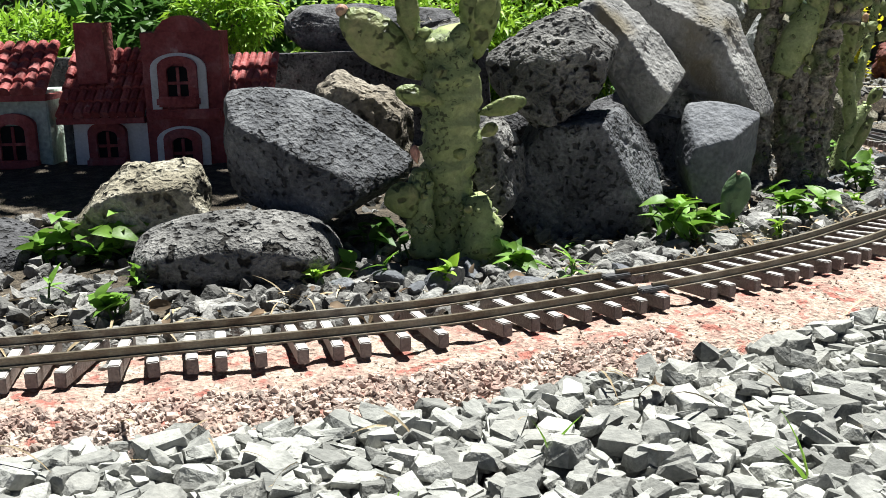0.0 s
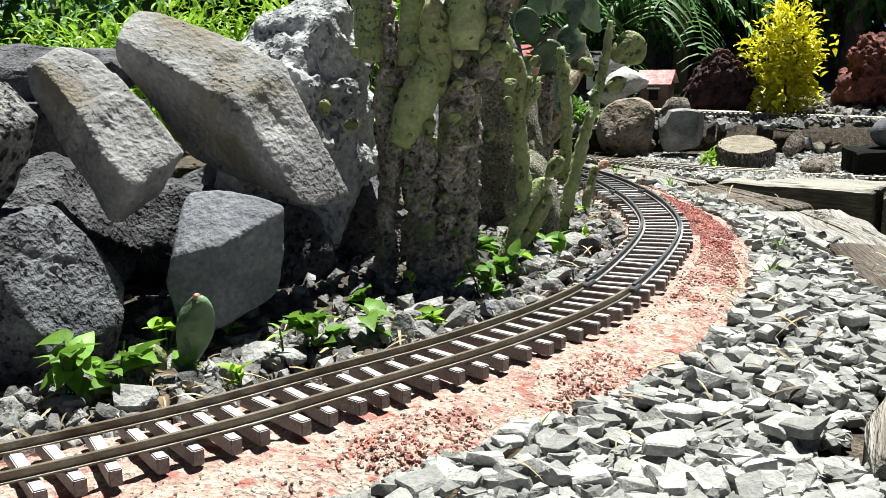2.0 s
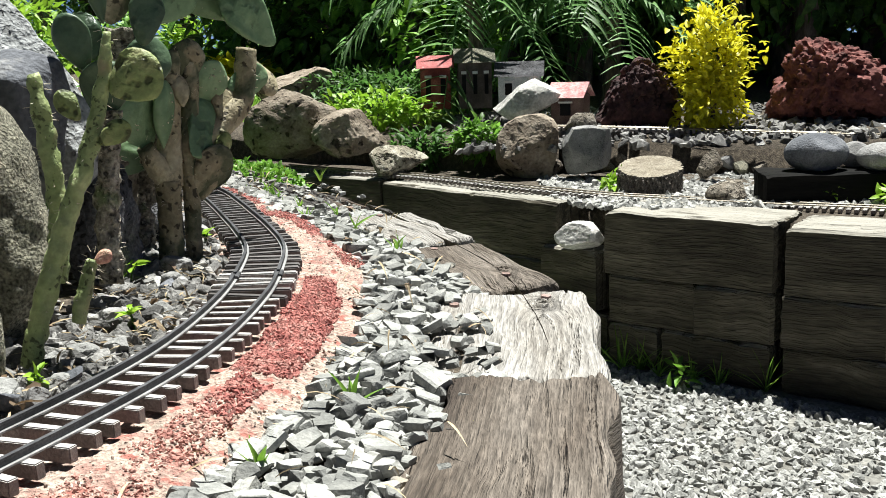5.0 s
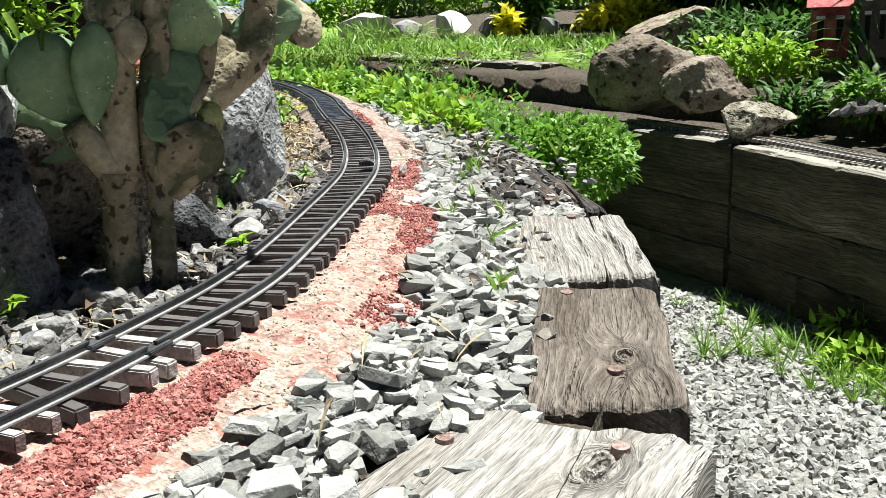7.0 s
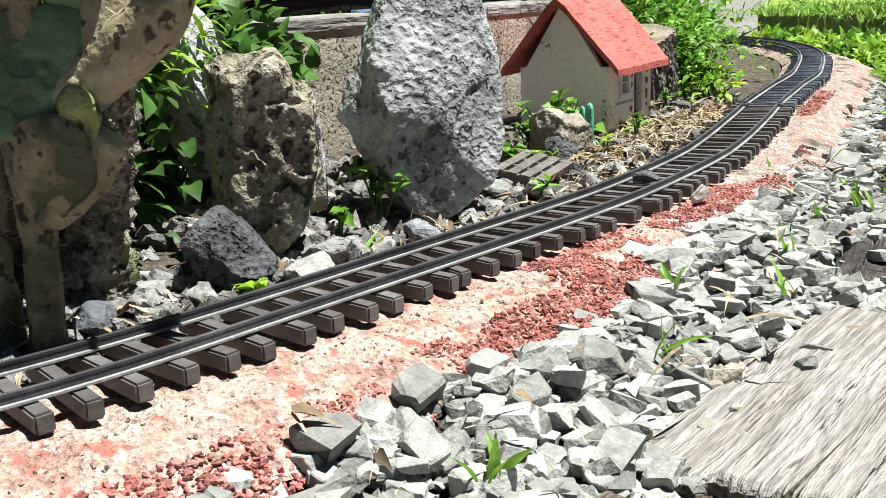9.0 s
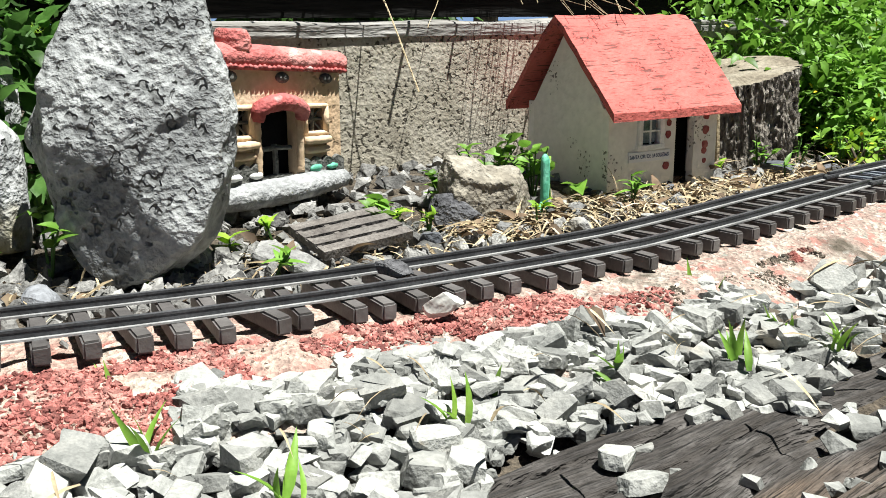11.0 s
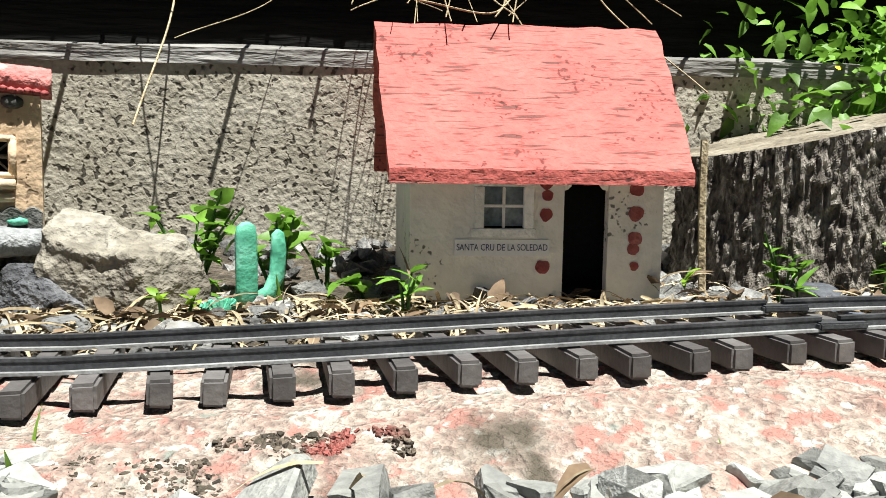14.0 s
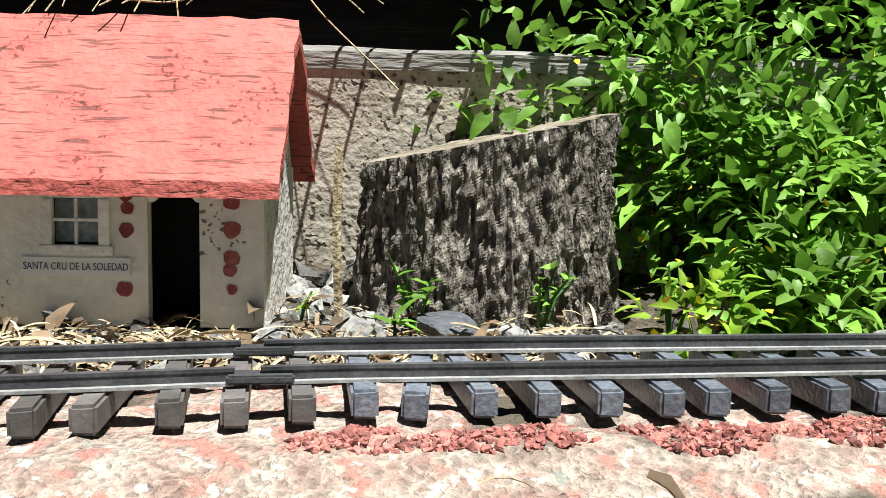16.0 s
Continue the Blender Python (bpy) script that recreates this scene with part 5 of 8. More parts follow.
def arch_bm(w, h, depth, thick, at, seg=12, bm=None):
    """An arched frame: outer width w, height h; its opening is smaller by thick all round but below."""
    bm = bm or bmesh.new()

    def rim(wi, hi):
        pts = [(-wi / 2, 0)]
        r = wi / 2
        for k in range(seg + 1):
            a = math.pi - math.pi * k / seg
            pts.append((r * math.cos(a), hi - r * .55 + r * .55 * math.sin(a)))
        pts.append((wi / 2, 0))
        return pts
    o, i = rim(w, h), rim(w - 2 * thick, h - thick)
    F = [[bm.verts.new((at[0] + x, at[1] + y, at[2] + z)) for x, z in ring] for ring in (o, i) for y in (0, depth)]
    for k in range(len(o) - 1):
        bm.faces.new((F[0][k], F[0][k + 1], F[2][k + 1], F[2][k]))
        bm.faces.new((F[1][k], F[3][k], F[3][k + 1], F[1][k + 1]))
        bm.faces.new((F[0][k], F[1][k], F[1][k + 1], F[0][k + 1]))
        bm.faces.new((F[2][k], F[2][k + 1], F[3][k + 1], F[3][k]))
    bmesh.ops.recalc_face_normals(bm, faces=bm.faces)
    return bm


def grille(x0, x1, z0, z1, y, nx, nz, r, bm=None):
    bm = bm or bmesh.new()
    for k in range(nx):
        x = x0 + (x1 - x0) * (k + 1) / (nx + 1)
        tube([(x, y, z0), (x + r * .4, y, (z0 + z1) / 2), (x, y, z1)], r, 6, bm)
    for k in range(nz):
        z = z0 + (z1 - z0) * (k + 1) / (nz + 1)
        tube([(x0, y, z), ((x0 + x1) / 2, y, z + r * .4), (x1, y, z)], r, 6, bm)
    return bm


REDTILE = surface("dusty red clay", [(.34, .08, .075), (.46, .15, .135), (.56, .3, .27)], 16, rough=.8, bump=.7, fine=180, speck=.15, moss=((.62, .45, .4), 26, .64))


def soft_tube(points, radii, seed, amp, sides=14, squash=(1, 1, 1)):
    """A hand-rolled sausage of clay along the points."""
    line = smooth_line([(*p, r) for p, r in zip(points, radii)], .003)
    bm = tube([p[:3] for p in line], [p[3] for p in line], sides)
    bm.normal_update()
    for v in bm.verts:
        q = v.co * 150 + Vector((seed, 0, 0))
        v.co += v.normal * amp * (noise.noise(q) + .5 * noise.noise(q * 2.6))
    return bm


def clay_frame(x0, x1, z0, z1, y, r, seed):
    """A rounded moulding round an opening."""
    bm = bmesh.new()
    for a, b in (((x0, z0), (x0, z1)), ((x0, z1), (x1, z1)), ((x1, z1), (x1, z0)), ((x1, z0), (x0, z0))):
        m = ((a[0] + b[0]) / 2, (a[1] + b[1]) / 2)
        tube([(a[0], y, a[1]), (m[0], y - .0004, m[1]), (b[0], y, b[1])], [r, r * .95, r], 9, bm)
        bmesh.ops.create_icosphere(bm, subdivisions=2, radius=r, matrix=Matrix.Translation((b[0], y, b[1])))
    for v in bm.verts:
        q = v.co * 190 + Vector((seed, 0, 0))
        v.co += Vector((noise.noise(q), 0, noise.noise(q + Vector((0, 9, 0))))) * .0006
    return bm


def ochre_house():
    """A shallow clay house front, lower at one end than at the other."""
    h = thing("toy_house", (.294, 2.412, .018), "ochre clay toy house with red tiled eaves and barred windows", "toy house", 135)
    W, T, dep = .157, .130, .036
    d0, d1, dt = .054, .098, .088
    wins = ((.018, .044, .060, .090), (.111, .136, .060, .090))
    bm = bmesh.new()
    for x0, x1, z0, z1 in ((0, .018, .004, T), (.018, .044, .004, .060), (.018, .044, .090, T), (.044, d0, .004, T), (d0, d1, dt, T), (d1, .111, .004, T), (.111, .136, .004, .060), (.111, .136, .090, T), (.136, W, .004, T)):
        bmesh.ops.create_cube(bm, size=1, matrix=Matrix.Translation(((x0 + x1) / 2, .006, (z0 + z1) / 2)) @ Matrix.Diagonal((x1 - x0, .012, z1 - z0, 1)))
    bmesh.ops.remove_doubles(bm, verts=bm.verts, dist=.0001)
    part("front_wall", bm, ORANGE, h, "ochre front wall with black weathered specks")
    for x in (.006, W - .006):
        part("side_wall", box_bm(.012, dep - .012, T - .006, (x, dep / 2 + .006, .004), .001), ORANGE, h)
    part("back_wall", box_bm(W - .024, .006, T - .012, (W / 2, dep - .003, .006)), ORANGE, h)
    # near-black sheet behind the openings paints the shade indoors
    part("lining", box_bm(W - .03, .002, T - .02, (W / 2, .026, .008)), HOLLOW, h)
    # a fat rounded doorstep
    bm = soft_tube([(-.004, .004, -.004), (.04, -.004, -.002), (.085, -.006, -.001), (.125, -.003, .001), (W + .004, .004, .001)], [.013, .015, .015, .0145, .012], 6, .0012)
    part("step", bm, GREYSTEP, h, "grey worn rounded doorstep along the front", smooth=True)
    for k, (x, mt, lb) in enumerate(((.02, WHITEPAINT, "white dab of paint"), (.044, WHITEPAINT, "white dab of paint"), (.118, GREENPAINT, "green dab of paint"), (.14, GREENPAINT, "green dab of paint"))):
        q = bmesh.new()
        bmesh.ops.create_icosphere(q, subdivisions=2, radius=.0062, matrix=Matrix.Translation((x, -.0055, .019)) @ Matrix.Diagonal((1.3, .35, .62, 1)))
        for v in q.verts:
            v.co += Vector((noise.noise(v.co * 260), 0, noise.noise(v.co * 260 + Vector((5, k, 0))))) * .0018
        part("paint_dab", q, mt, h, lb, smooth=True)
    for s, e in ((.0, .053), (.100, W)):
        bm = bmesh.new()
        n = 40
        A = [bm.verts.new((s + (e - s) * k / n, -.004, .006)) for k in range(n + 1)]
        B = [bm.verts.new((s + (e - s) * k / n, -.004, .026 + .005 * abs(math.sin(k * math.pi / 10)))) for k in range(n + 1)]
        C = [bm.verts.new((v.co.x, .0, v.co.z + .001)) for v in B]
        for k in range(n):
            bm.faces.new((A[k], A[k + 1], B[k + 1], B[k]))
            bm.faces.new((B[k], B[k + 1], C[k + 1], C[k]))
        bmesh.ops.recalc_face_normals(bm, faces=bm.faces)
        part("skirting", bm, DARKGREY, h, "scalloped dark grey skirting")
    # rolled roof: a thick worn roll of clay with a notched lower lip
    bm = soft_tube([(-.006, .010, T + .012), (.05, .010, T + .012), (.1, .010, T + .012), (W + .008, .010, T + .012)], [.0150, .0155, .0150, .0140], 3, .0009, 18)
    part("roof", bm, REDTILE, h, "dusty red rolled eaves worn at the edge", smooth=True)
    bm = bmesh.new()
    n = 30
    for k in range(n):
        x = -.004 + (W + .010) * (k + .5) / n
        bmesh.ops.create_icosphere(bm, subdivisions=1, radius=.0037, matrix=Matrix.Translation((x, -.0045, T + .0035 + .0006 * math.sin(k * 1.9))) @ Matrix.Diagonal((1, .8, .8, 1)))
    tagged(part("lip", bm, REDDARK, h, "notched darker red lip of the eaves", smooth=True), kind="stuff")
    bm = soft_tube([(.037, .012, T + .018), (.037, .012, T + .034), (.037, .012, T + .043)], [.0165, .0168, .0125], 8, .0014, 16)
    part("chimney", bm, REDTILE, h, "stubby rounded red chimney", smooth=True)
    for x in (.022, .083, .138):
        bm = bmesh.new()
        bmesh.ops.create_icosphere(bm, subdivisions=2, radius=.0075, matrix=Matrix.Translation((x, -.001, T - .007)) @ Matrix.Diagonal((1.1, .5, .85, 1)))
        part("beam_end", bm, DARKGREY, h, "dark round beam end", smooth=True)
    m = (d0 + d1) / 2
    bm = soft_tube([(d0 - .005, -.004, dt - .012), (d0 - .002, -.006, dt + .002), (m, -.008, dt + .009), (d1 + .002, -.006, dt + .002), (d1 + .005, -.004, dt - .012)], [.0055, .0085, .0095, .0085, .0055], 12, .0011)
    part("door_hood", bm, REDDARK, h, "red arched hood over the door", smooth=True)
    door = part("door", grille(d0, d1, .004, dt * .56, .006, 1, 0, .0030), DARKGREY, h, "black barred door")
    for z in (.012, dt * .5):
        part("door_bar", soft_tube([(d0, .006, z), (m, .005, z + .0012), (d1, .006, z)], [.0027, .0030, .0027], int(z * 900), .0008, 8), DARKGREY, door, smooth=True)
    for x in (d0 - .004, d1 + .004):
        part("jamb", soft_tube([(x, -.001, .016), (x, -.0015, .05), (x, -.001, dt - .012)], [.0042, .0040, .0042], int(x * 900), .0008, 9), ORANGE, door, "rounded clay jamb", smooth=True)
    for k, (x0, x1, z0, z1) in enumerate(wins):
        bars = bmesh.new()
        cx, cz = (x0 + x1) / 2, (z0 + z1) / 2
        tube([(cx, .005, z0), (cx + .0006, .0045, cz), (cx, .005, z1)], .0021, 7, bars)
        tube([(x0, .005, cz), (cx, .0042, cz + .0006), (x1, .005, cz)], .0021, 7, bars)
        for a in (-1, 1):
            for b in (-1, 1):
                tube([(cx, .005, cz), (cx + a * .006, .0055, cz + b * .007), (cx + a * .013, .005, cz + b * .0145)], .0011, 6, bars)
        w = part("window", bars, DARKGREY, h, "barred window in a moulded frame")
        part("frame", clay_frame(x0 - .001, x1 + .001, z0 - .001, z1 + .001, -.0005, .0031, k), ORANGE, w, smooth=True)
        part("sill", soft_tube([(x0 - .005, -.003, z0 - .008), (cx, -.0045, z0 - .0085), (x1 + .005, -.003, z0 - .008)], [.0042, .0048, .0042], k + 20, .0007, 10), ORANGE, w, "rounded clay sill", smooth=True)
        part("panel", soft_tube([(x0 - .003, -.001, z0 - .020), (cx, -.001, z0 - .0205), (x1 + .003, -.001, z0 - .020)], [.0042, .0044, .0042], k + 30, .0006, 10), ORANGE, w, smooth=True)
    for p in h.children_recursive:
        for v in p.data.vertices:
            v.co.z *= .86 * (1 - .09 * max(0, v.co.x) / W)
            v.co.x = W / 2 + (v.co.x - W / 2) * .945
    return h


ochre_house()

# ---- red toy houses in the shade behind the first rocks ----
def arched_window(h, x, z, w, hgt, y, surround):
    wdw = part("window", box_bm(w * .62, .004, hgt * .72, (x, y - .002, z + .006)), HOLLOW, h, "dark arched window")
    if surround:
        part("surround", arch_bm(w * 1.5, hgt * 1.28, .004, w * .24, (x, y - .004, z - .010)), WHITEPAINT, wdw, "white arched surround")
    part("frame", arch_bm(w * 1.05, hgt * 1.05, .010, w * .24, (x, y - .010, z)), REDDARK, wdw)
    part("sill", box_bm(w * 1.12, .018, .014, (x, y - .010, z - .004), .003), REDDARK, wdw)
    for k in (0, 1):
        part("glazing_bar", box_bm(.004 if k == 0 else w * .6, .003, hgt * .7 if k == 0 else .004, (x, y - .005, z + (.006 if k == 0 else hgt * .42))), REDDARK, wdw)


def tile_roof(h, x0, x1, eave, ridge, front, back, rows, cols, label):
    """Rows of overlapping half-round clay tiles."""
    roof = part("roof", box_bm(x1 - x0, back - front, .008, ((x0 + x1) / 2, (front + back) / 2, eave - .012)), REDDARK, h, label)
    slope = math.atan2(ridge - eave, back - front)
    w = (x1 - x0) / cols
    bm = tube([(0, 0, 0), (0, (back - front) / rows / math.cos(slope) * 1.25, -.002)], [w * .55, w * .46], 8)
    me = finish(bm, "tile", REDDARK)
    for r in range(rows):
        for k in range(cols):
            t = new("tile", me)
            t.parent = roof
            t.matrix_basis = pose(x0 + w * (k + .5), front + (back - front) * r / rows, eave + (ridge - eave) * r / rows, math.degrees(slope) - 5, 0, 0)
    return roof


def red_house():
    h = thing("toy_house", (-.569, 1.44, -.05), "dark red and white toy house with arched windows in shade", "toy house", -2)
    part("body", box_bm(.30, .12, .150, (.15, .06, 0), .002), WHITEPAINT, h, "white weathered wall")
    part("plinth", box_bm(.10, .008, .062, (.062, -.002, 0), .002), BASALT, h, "dark painted plinth")
    part("corner", tube([(.004, 0, 0), (.004, 0, .147)], .007, 8), DARKGREY, h, "round grey corner post")
    part("gable", rough_box(.110, .05, .258, (.180, .005, 0), .002, 4, .012), REDDARK, h, "tall red gable")
    part("gable_top", tube([(.180, -.018, .240), (.180, .028, .240)], .040, 18), REDDARK, h)
    part("string_course", box_bm(.106, .012, .014, (.18, -.024, .138), .003), REDDARK, h)
    tile_roof(h, -.004, .122, .145, .232, -.022, .06, 5, 10, "dark red clay tiles with pale wear")
    tile_roof(h, .236, .302, .150, .222, -.018, .06, 4, 6, "dark red clay tiles with pale wear")
    part("chimney", rough_box(.042, .036, .085, (.045, .02, .188), .0015, 7, .01), REDDARK, h)
    arched_window(h, .062, .074, .052, .058, -.001, False)
    arched_window(h, .176, .160, .052, .062, -.022, True)
    arched_window(h, .176, .064, .050, .058, -.022, True)
    return h


def green_house():
    h = thing("toy_house", (-.80, 1.415, -.05), "pale green toy house with red arched windows in shade", "toy house", 2)
    part("body", box_bm(.215, .12, .180, (.1075, .06, 0), .002), surface("pale green wall", [(.3, .4, .33), (.42, .5, .44), (.5, .55, .5)], 14, bump=.5, fine=160), h)
    tile_roof(h, -.004, .221, .180, .245, -.022, .06, 5, 14, "faded red clay tiles")
    arched_window(h, .165, .075, .062, .072, -.001, False)
    arched_window(h, .06, .075, .062, .072, -.001, False)
    part("doorstep", box_bm(.2, .03, .03, (.1, -.012, 0), .004), REDDARK, h)
    return h


red_house()
green_house()
ob = part("wall_behind", rough_box(1.0, .05, .20, (0, 0, 0), .004, 3, .03), BASALT)
ob.matrix_world = pose(-.45, 1.66, -.03, 0, 0, -3)
tagged(ob, "dark stone wall behind the shaded toy houses", "wall", kind="structure")

# ---- small toy houses across the path ----
def hut(at, turn, w, d, hgt, roof_h, wall_mat, roof_mat, label, windows=2):
    h = thing("toy_house", at, label, "toy house", turn)
    part("body", box_bm(w, d, hgt, (0, 0, 0), .002), wall_mat, h)
    bm = bmesh.new()
    o = .02
    A = [bm.verts.new((s * (w / 2 + o), y, z)) for s in (-1, 1) for y, z in ((-d / 2 - o, hgt - .012), (0, hgt + roof_h), (d / 2 + o, hgt - .012), (0, hgt + roof_h - .022))]
    for k in range(4):
        bm.faces.new((A[k], A[(k + 1) % 4], A[4 + (k + 1) % 4], A[4 + k]))
    bm.faces.new(A[:4])
    bm.faces.new(A[4:][::-1])
    bmesh.ops.recalc_face_normals(bm, faces=bm.faces)
    part("roof", bm, roof_mat, h)
    for k in range(windows):
        x = w * ((k + .5) / windows - .5)
        wd = part("window", box_bm(w / windows * .34, .004, hgt * .4, (x, -d / 2 - .002, hgt * .3)), HOLLOW, h, "dark window")
        part("frame_bar", box_bm(w / windows * .46, .006, hgt * .06, (x, -d / 2 - .003, hgt * .72)), WHITEPAINT, wd)
    return h


ROSE = surface("faded rose roof", [(.36, .14, .14), (.5, .26, .25), (.6, .4, .38)], 20, bump=.6, fine=90)
hut((1.43, 5.36, -.10), -24, .14, .14, .13, .055, surface("brown wall", [(.12, .07, .06), (.2, .13, .11), (.27, .2, .17)], 14, bump=.5), ROSE, "small toy house with a faded rose roof", 1)
hut((1.22, 5.72, -.02), -6, .20, .14, .14, .06, surface("pale blue wall", [(.42, .46, .47), (.55, .58, .58), (.65, .66, .65)], 14, bump=.4), BASALT, "white toy house with pillars under palms", 2)
hut((.80, 5.95, -.05), 4, .15, .12, .22, .05, surface("dark red wall", [(.15, .03, .03), (.24, .06, .05), (.34, .14, .12)], 14, bump=.4), REDDARK, "dark red toy house in the shade", 2)
hut((1.0, 5.95, -.05), 4, .17, .12, .24, .06, surface("dark brown wall", [(.05, .04, .035), (.1, .08, .07), (.16, .13, .12)], 14, bump=.4), SLATE, "dark brown toy house in the shade", 3)


# ---- small tracks across the path ----
def small_track(points, z, label, width=.075):
    line = smooth_line([(*p[:2], p[2] if len(p) > 2 else z) for p in points], .024)
    t = thing("railway_track", (0, 0, 0), label, "railway track")
    way = np.gradient(line, axis=0)
    way /= np.linalg.norm(way, axis=1)[:, None]
    side = np.stack([way[:, 1], -way[:, 0], 0 * way[:, 0]], 1)
    for o in (-.0236, .0236):
        part("rail", tube([p + s * o + (0, 0, .005) for p, s in zip(line, side)], .0032, 5), RAIL, t)
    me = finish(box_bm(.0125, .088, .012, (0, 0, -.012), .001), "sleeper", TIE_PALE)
    for p, w in list(zip(line, way))[:150]:
        s = new("sleeper", me)
        s.parent = t
        s.matrix_world = pose(*p, 0, 0, math.degrees(math.atan2(w[1], w[0])))
    return t


small_track([(2.75, 3.60, -.285), (2.3, 3.86, -.285), (1.95, 4.04, -.285), (1.66, 4.20, -.283), (1.43, 4.30, -.276), (1.1, 4.54, -.266), (.78, 4.86), (.45, 5.12), (.1, 5.4)], -.262, "grey garden railway track on top of the timber wall")
small_track([(3.6, 5.0, -.17), (2.84, 4.98, -.165), (2.41, 5.03, -.15), (1.89, 5.12, -.125), (1.52, 5.18, -.11), (1.2, 5.25, -.10)], -.12, "pale garden railway track on the upper terrace")
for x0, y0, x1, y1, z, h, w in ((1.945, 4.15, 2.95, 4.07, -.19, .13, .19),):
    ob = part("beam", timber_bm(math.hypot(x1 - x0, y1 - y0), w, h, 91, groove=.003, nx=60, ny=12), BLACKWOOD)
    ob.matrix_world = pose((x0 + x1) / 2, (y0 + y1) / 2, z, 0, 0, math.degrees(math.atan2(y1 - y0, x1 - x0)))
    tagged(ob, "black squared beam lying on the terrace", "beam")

# ---- green toy cactus, clay grid ----
def toy_cactus():
    c = thing("toy_cactus", (.218, 2.715, -.014), "mint green painted toy cactus on a flat base", "toy cactus", 166)
    c.matrix_world = c.matrix_world @ Matrix.Diagonal((1.2, .62, 1, 1))
    part("base", rough_box(.046, .022, .006, (0, 0, 0), .0012, 2, .006), GREENPAINT, c)
    bm = tube([(0, 0, .004), (.0005, 0, .02), (0, 0, .05), (0, 0, .056), (0, 0, .0585)], [.0072, .0066, .0066, .0055, .002], 10)
    part("stem", bm, GREENPAINT, c, smooth=True)
    bm = tube([(.005, 0, .010), (.015, 0, .014), (.0205, 0, .024), (.0215, 0, .040), (.021, 0, .050), (.021, 0, .0525)], [.0045, .005, .0052, .005, .004, .001], 9)
    part("arm", bm, GREENPAINT, c, smooth=True)
    bm = bmesh.new()
    for k in range(5):
        box_bm(.005, .006, .012, (-.022 + .003 * k, .002, .003), .0015, bm, Matrix.Rotation(.5 * (k - 2), 4, "Y"))
    part("tuft", bm, GREENPAINT, c)


toy_cactus()
g = thing("clay_grid", (.372, 2.535, .0), "flat grey clay grid brick lying beside the track", "clay grid", 118)
g.matrix_world = pose(.372, 2.535, .001, 12, -4, 124) @ Matrix.Diagonal((.84, .84, .84, 1))
for k in range(4):
    part("slat", rough_box(.098, .0125, .009, (0, -.027 + .018 * k, 0), .0008, 3 + k, .012), BRICKGRID, g)
for k in range(4):
    part("cross_bar", box_bm(.007, .066, .007, (-.045 + .03 * k, 0, .0005), .001), BRICKGRID, g)


# ---- cacti ----
def pad_bm(w, h, t, seed, bm=None, m=Matrix()):
    """A flat fleshy pad, standing on its narrow end."""
    own = bmesh.new()
    bmesh.ops.create_icosphere(own, subdivisions=3, radius=1)
    for v in own.verts:
        a = (v.co.z + 1) / 2
        k = .55 + .45 * min(1, a * 1.6)
        v.co = Vector((v.co.x * w / 2 * k, v.co.y * t / 2, a * h)) + Vector((0, .12 * w * noise.noise(v.co + Vector((seed, 0, 0))), 0))
    own.transform(m)
    if bm is None:
        return own
    me = bpy.data.meshes.new("tmp")
    own.to_mesh(me)
    own.free()
    bm.from_mesh(me)
    bpy.data.meshes.remove(me)
    return bm


def knobby(points, radii, seed, sides=16, lump=.34):
    """A cactus limb, ribbed and full of knobs."""
    line = smooth_line([(*p, r) for p, r in zip(points, radii)], .004)
    bm = tube([p[:3] for p in line], [p[3] for p in line], sides)
    bm.normal_update()
    for v in bm.verts:
        q = v.co * 70 + Vector((seed, 0, 0))
        r = np.interp(v.co.z, [line[0][2], line[-1][2]], [line[0][3], line[-1][3]]) if abs(line[0][2] - line[-1][2]) > .01 else line[0][3]
        v.co += v.normal * float(r) * lump * (noise.noise(q) * 1.3 + .8 * noise.noise(q * 2.3))
    return bm


def spines(line, r, count, seed, length=.006):
    rng = random.Random(seed)
    bm = bmesh.new()
    for _ in range(count):
        k = rng.randrange(len(line) - 1)
        p = Vector(line[k][:3]).lerp(Vector(line[k + 1][:3]), rng.random())
        d = Vector((rng.gauss(0, 1), rng.gauss(0, 1), rng.gauss(0, .7))).normalized()
        rr = radii_at(r, k)
        a = p + d * rr * .95
        tube([a, a + d * length], [.0004, .0001], 3, bm, False)
    return bm


def radii_at(r, k):
    return r[min(k, len(r) - 1)] if hasattr(r, "__len__") else r


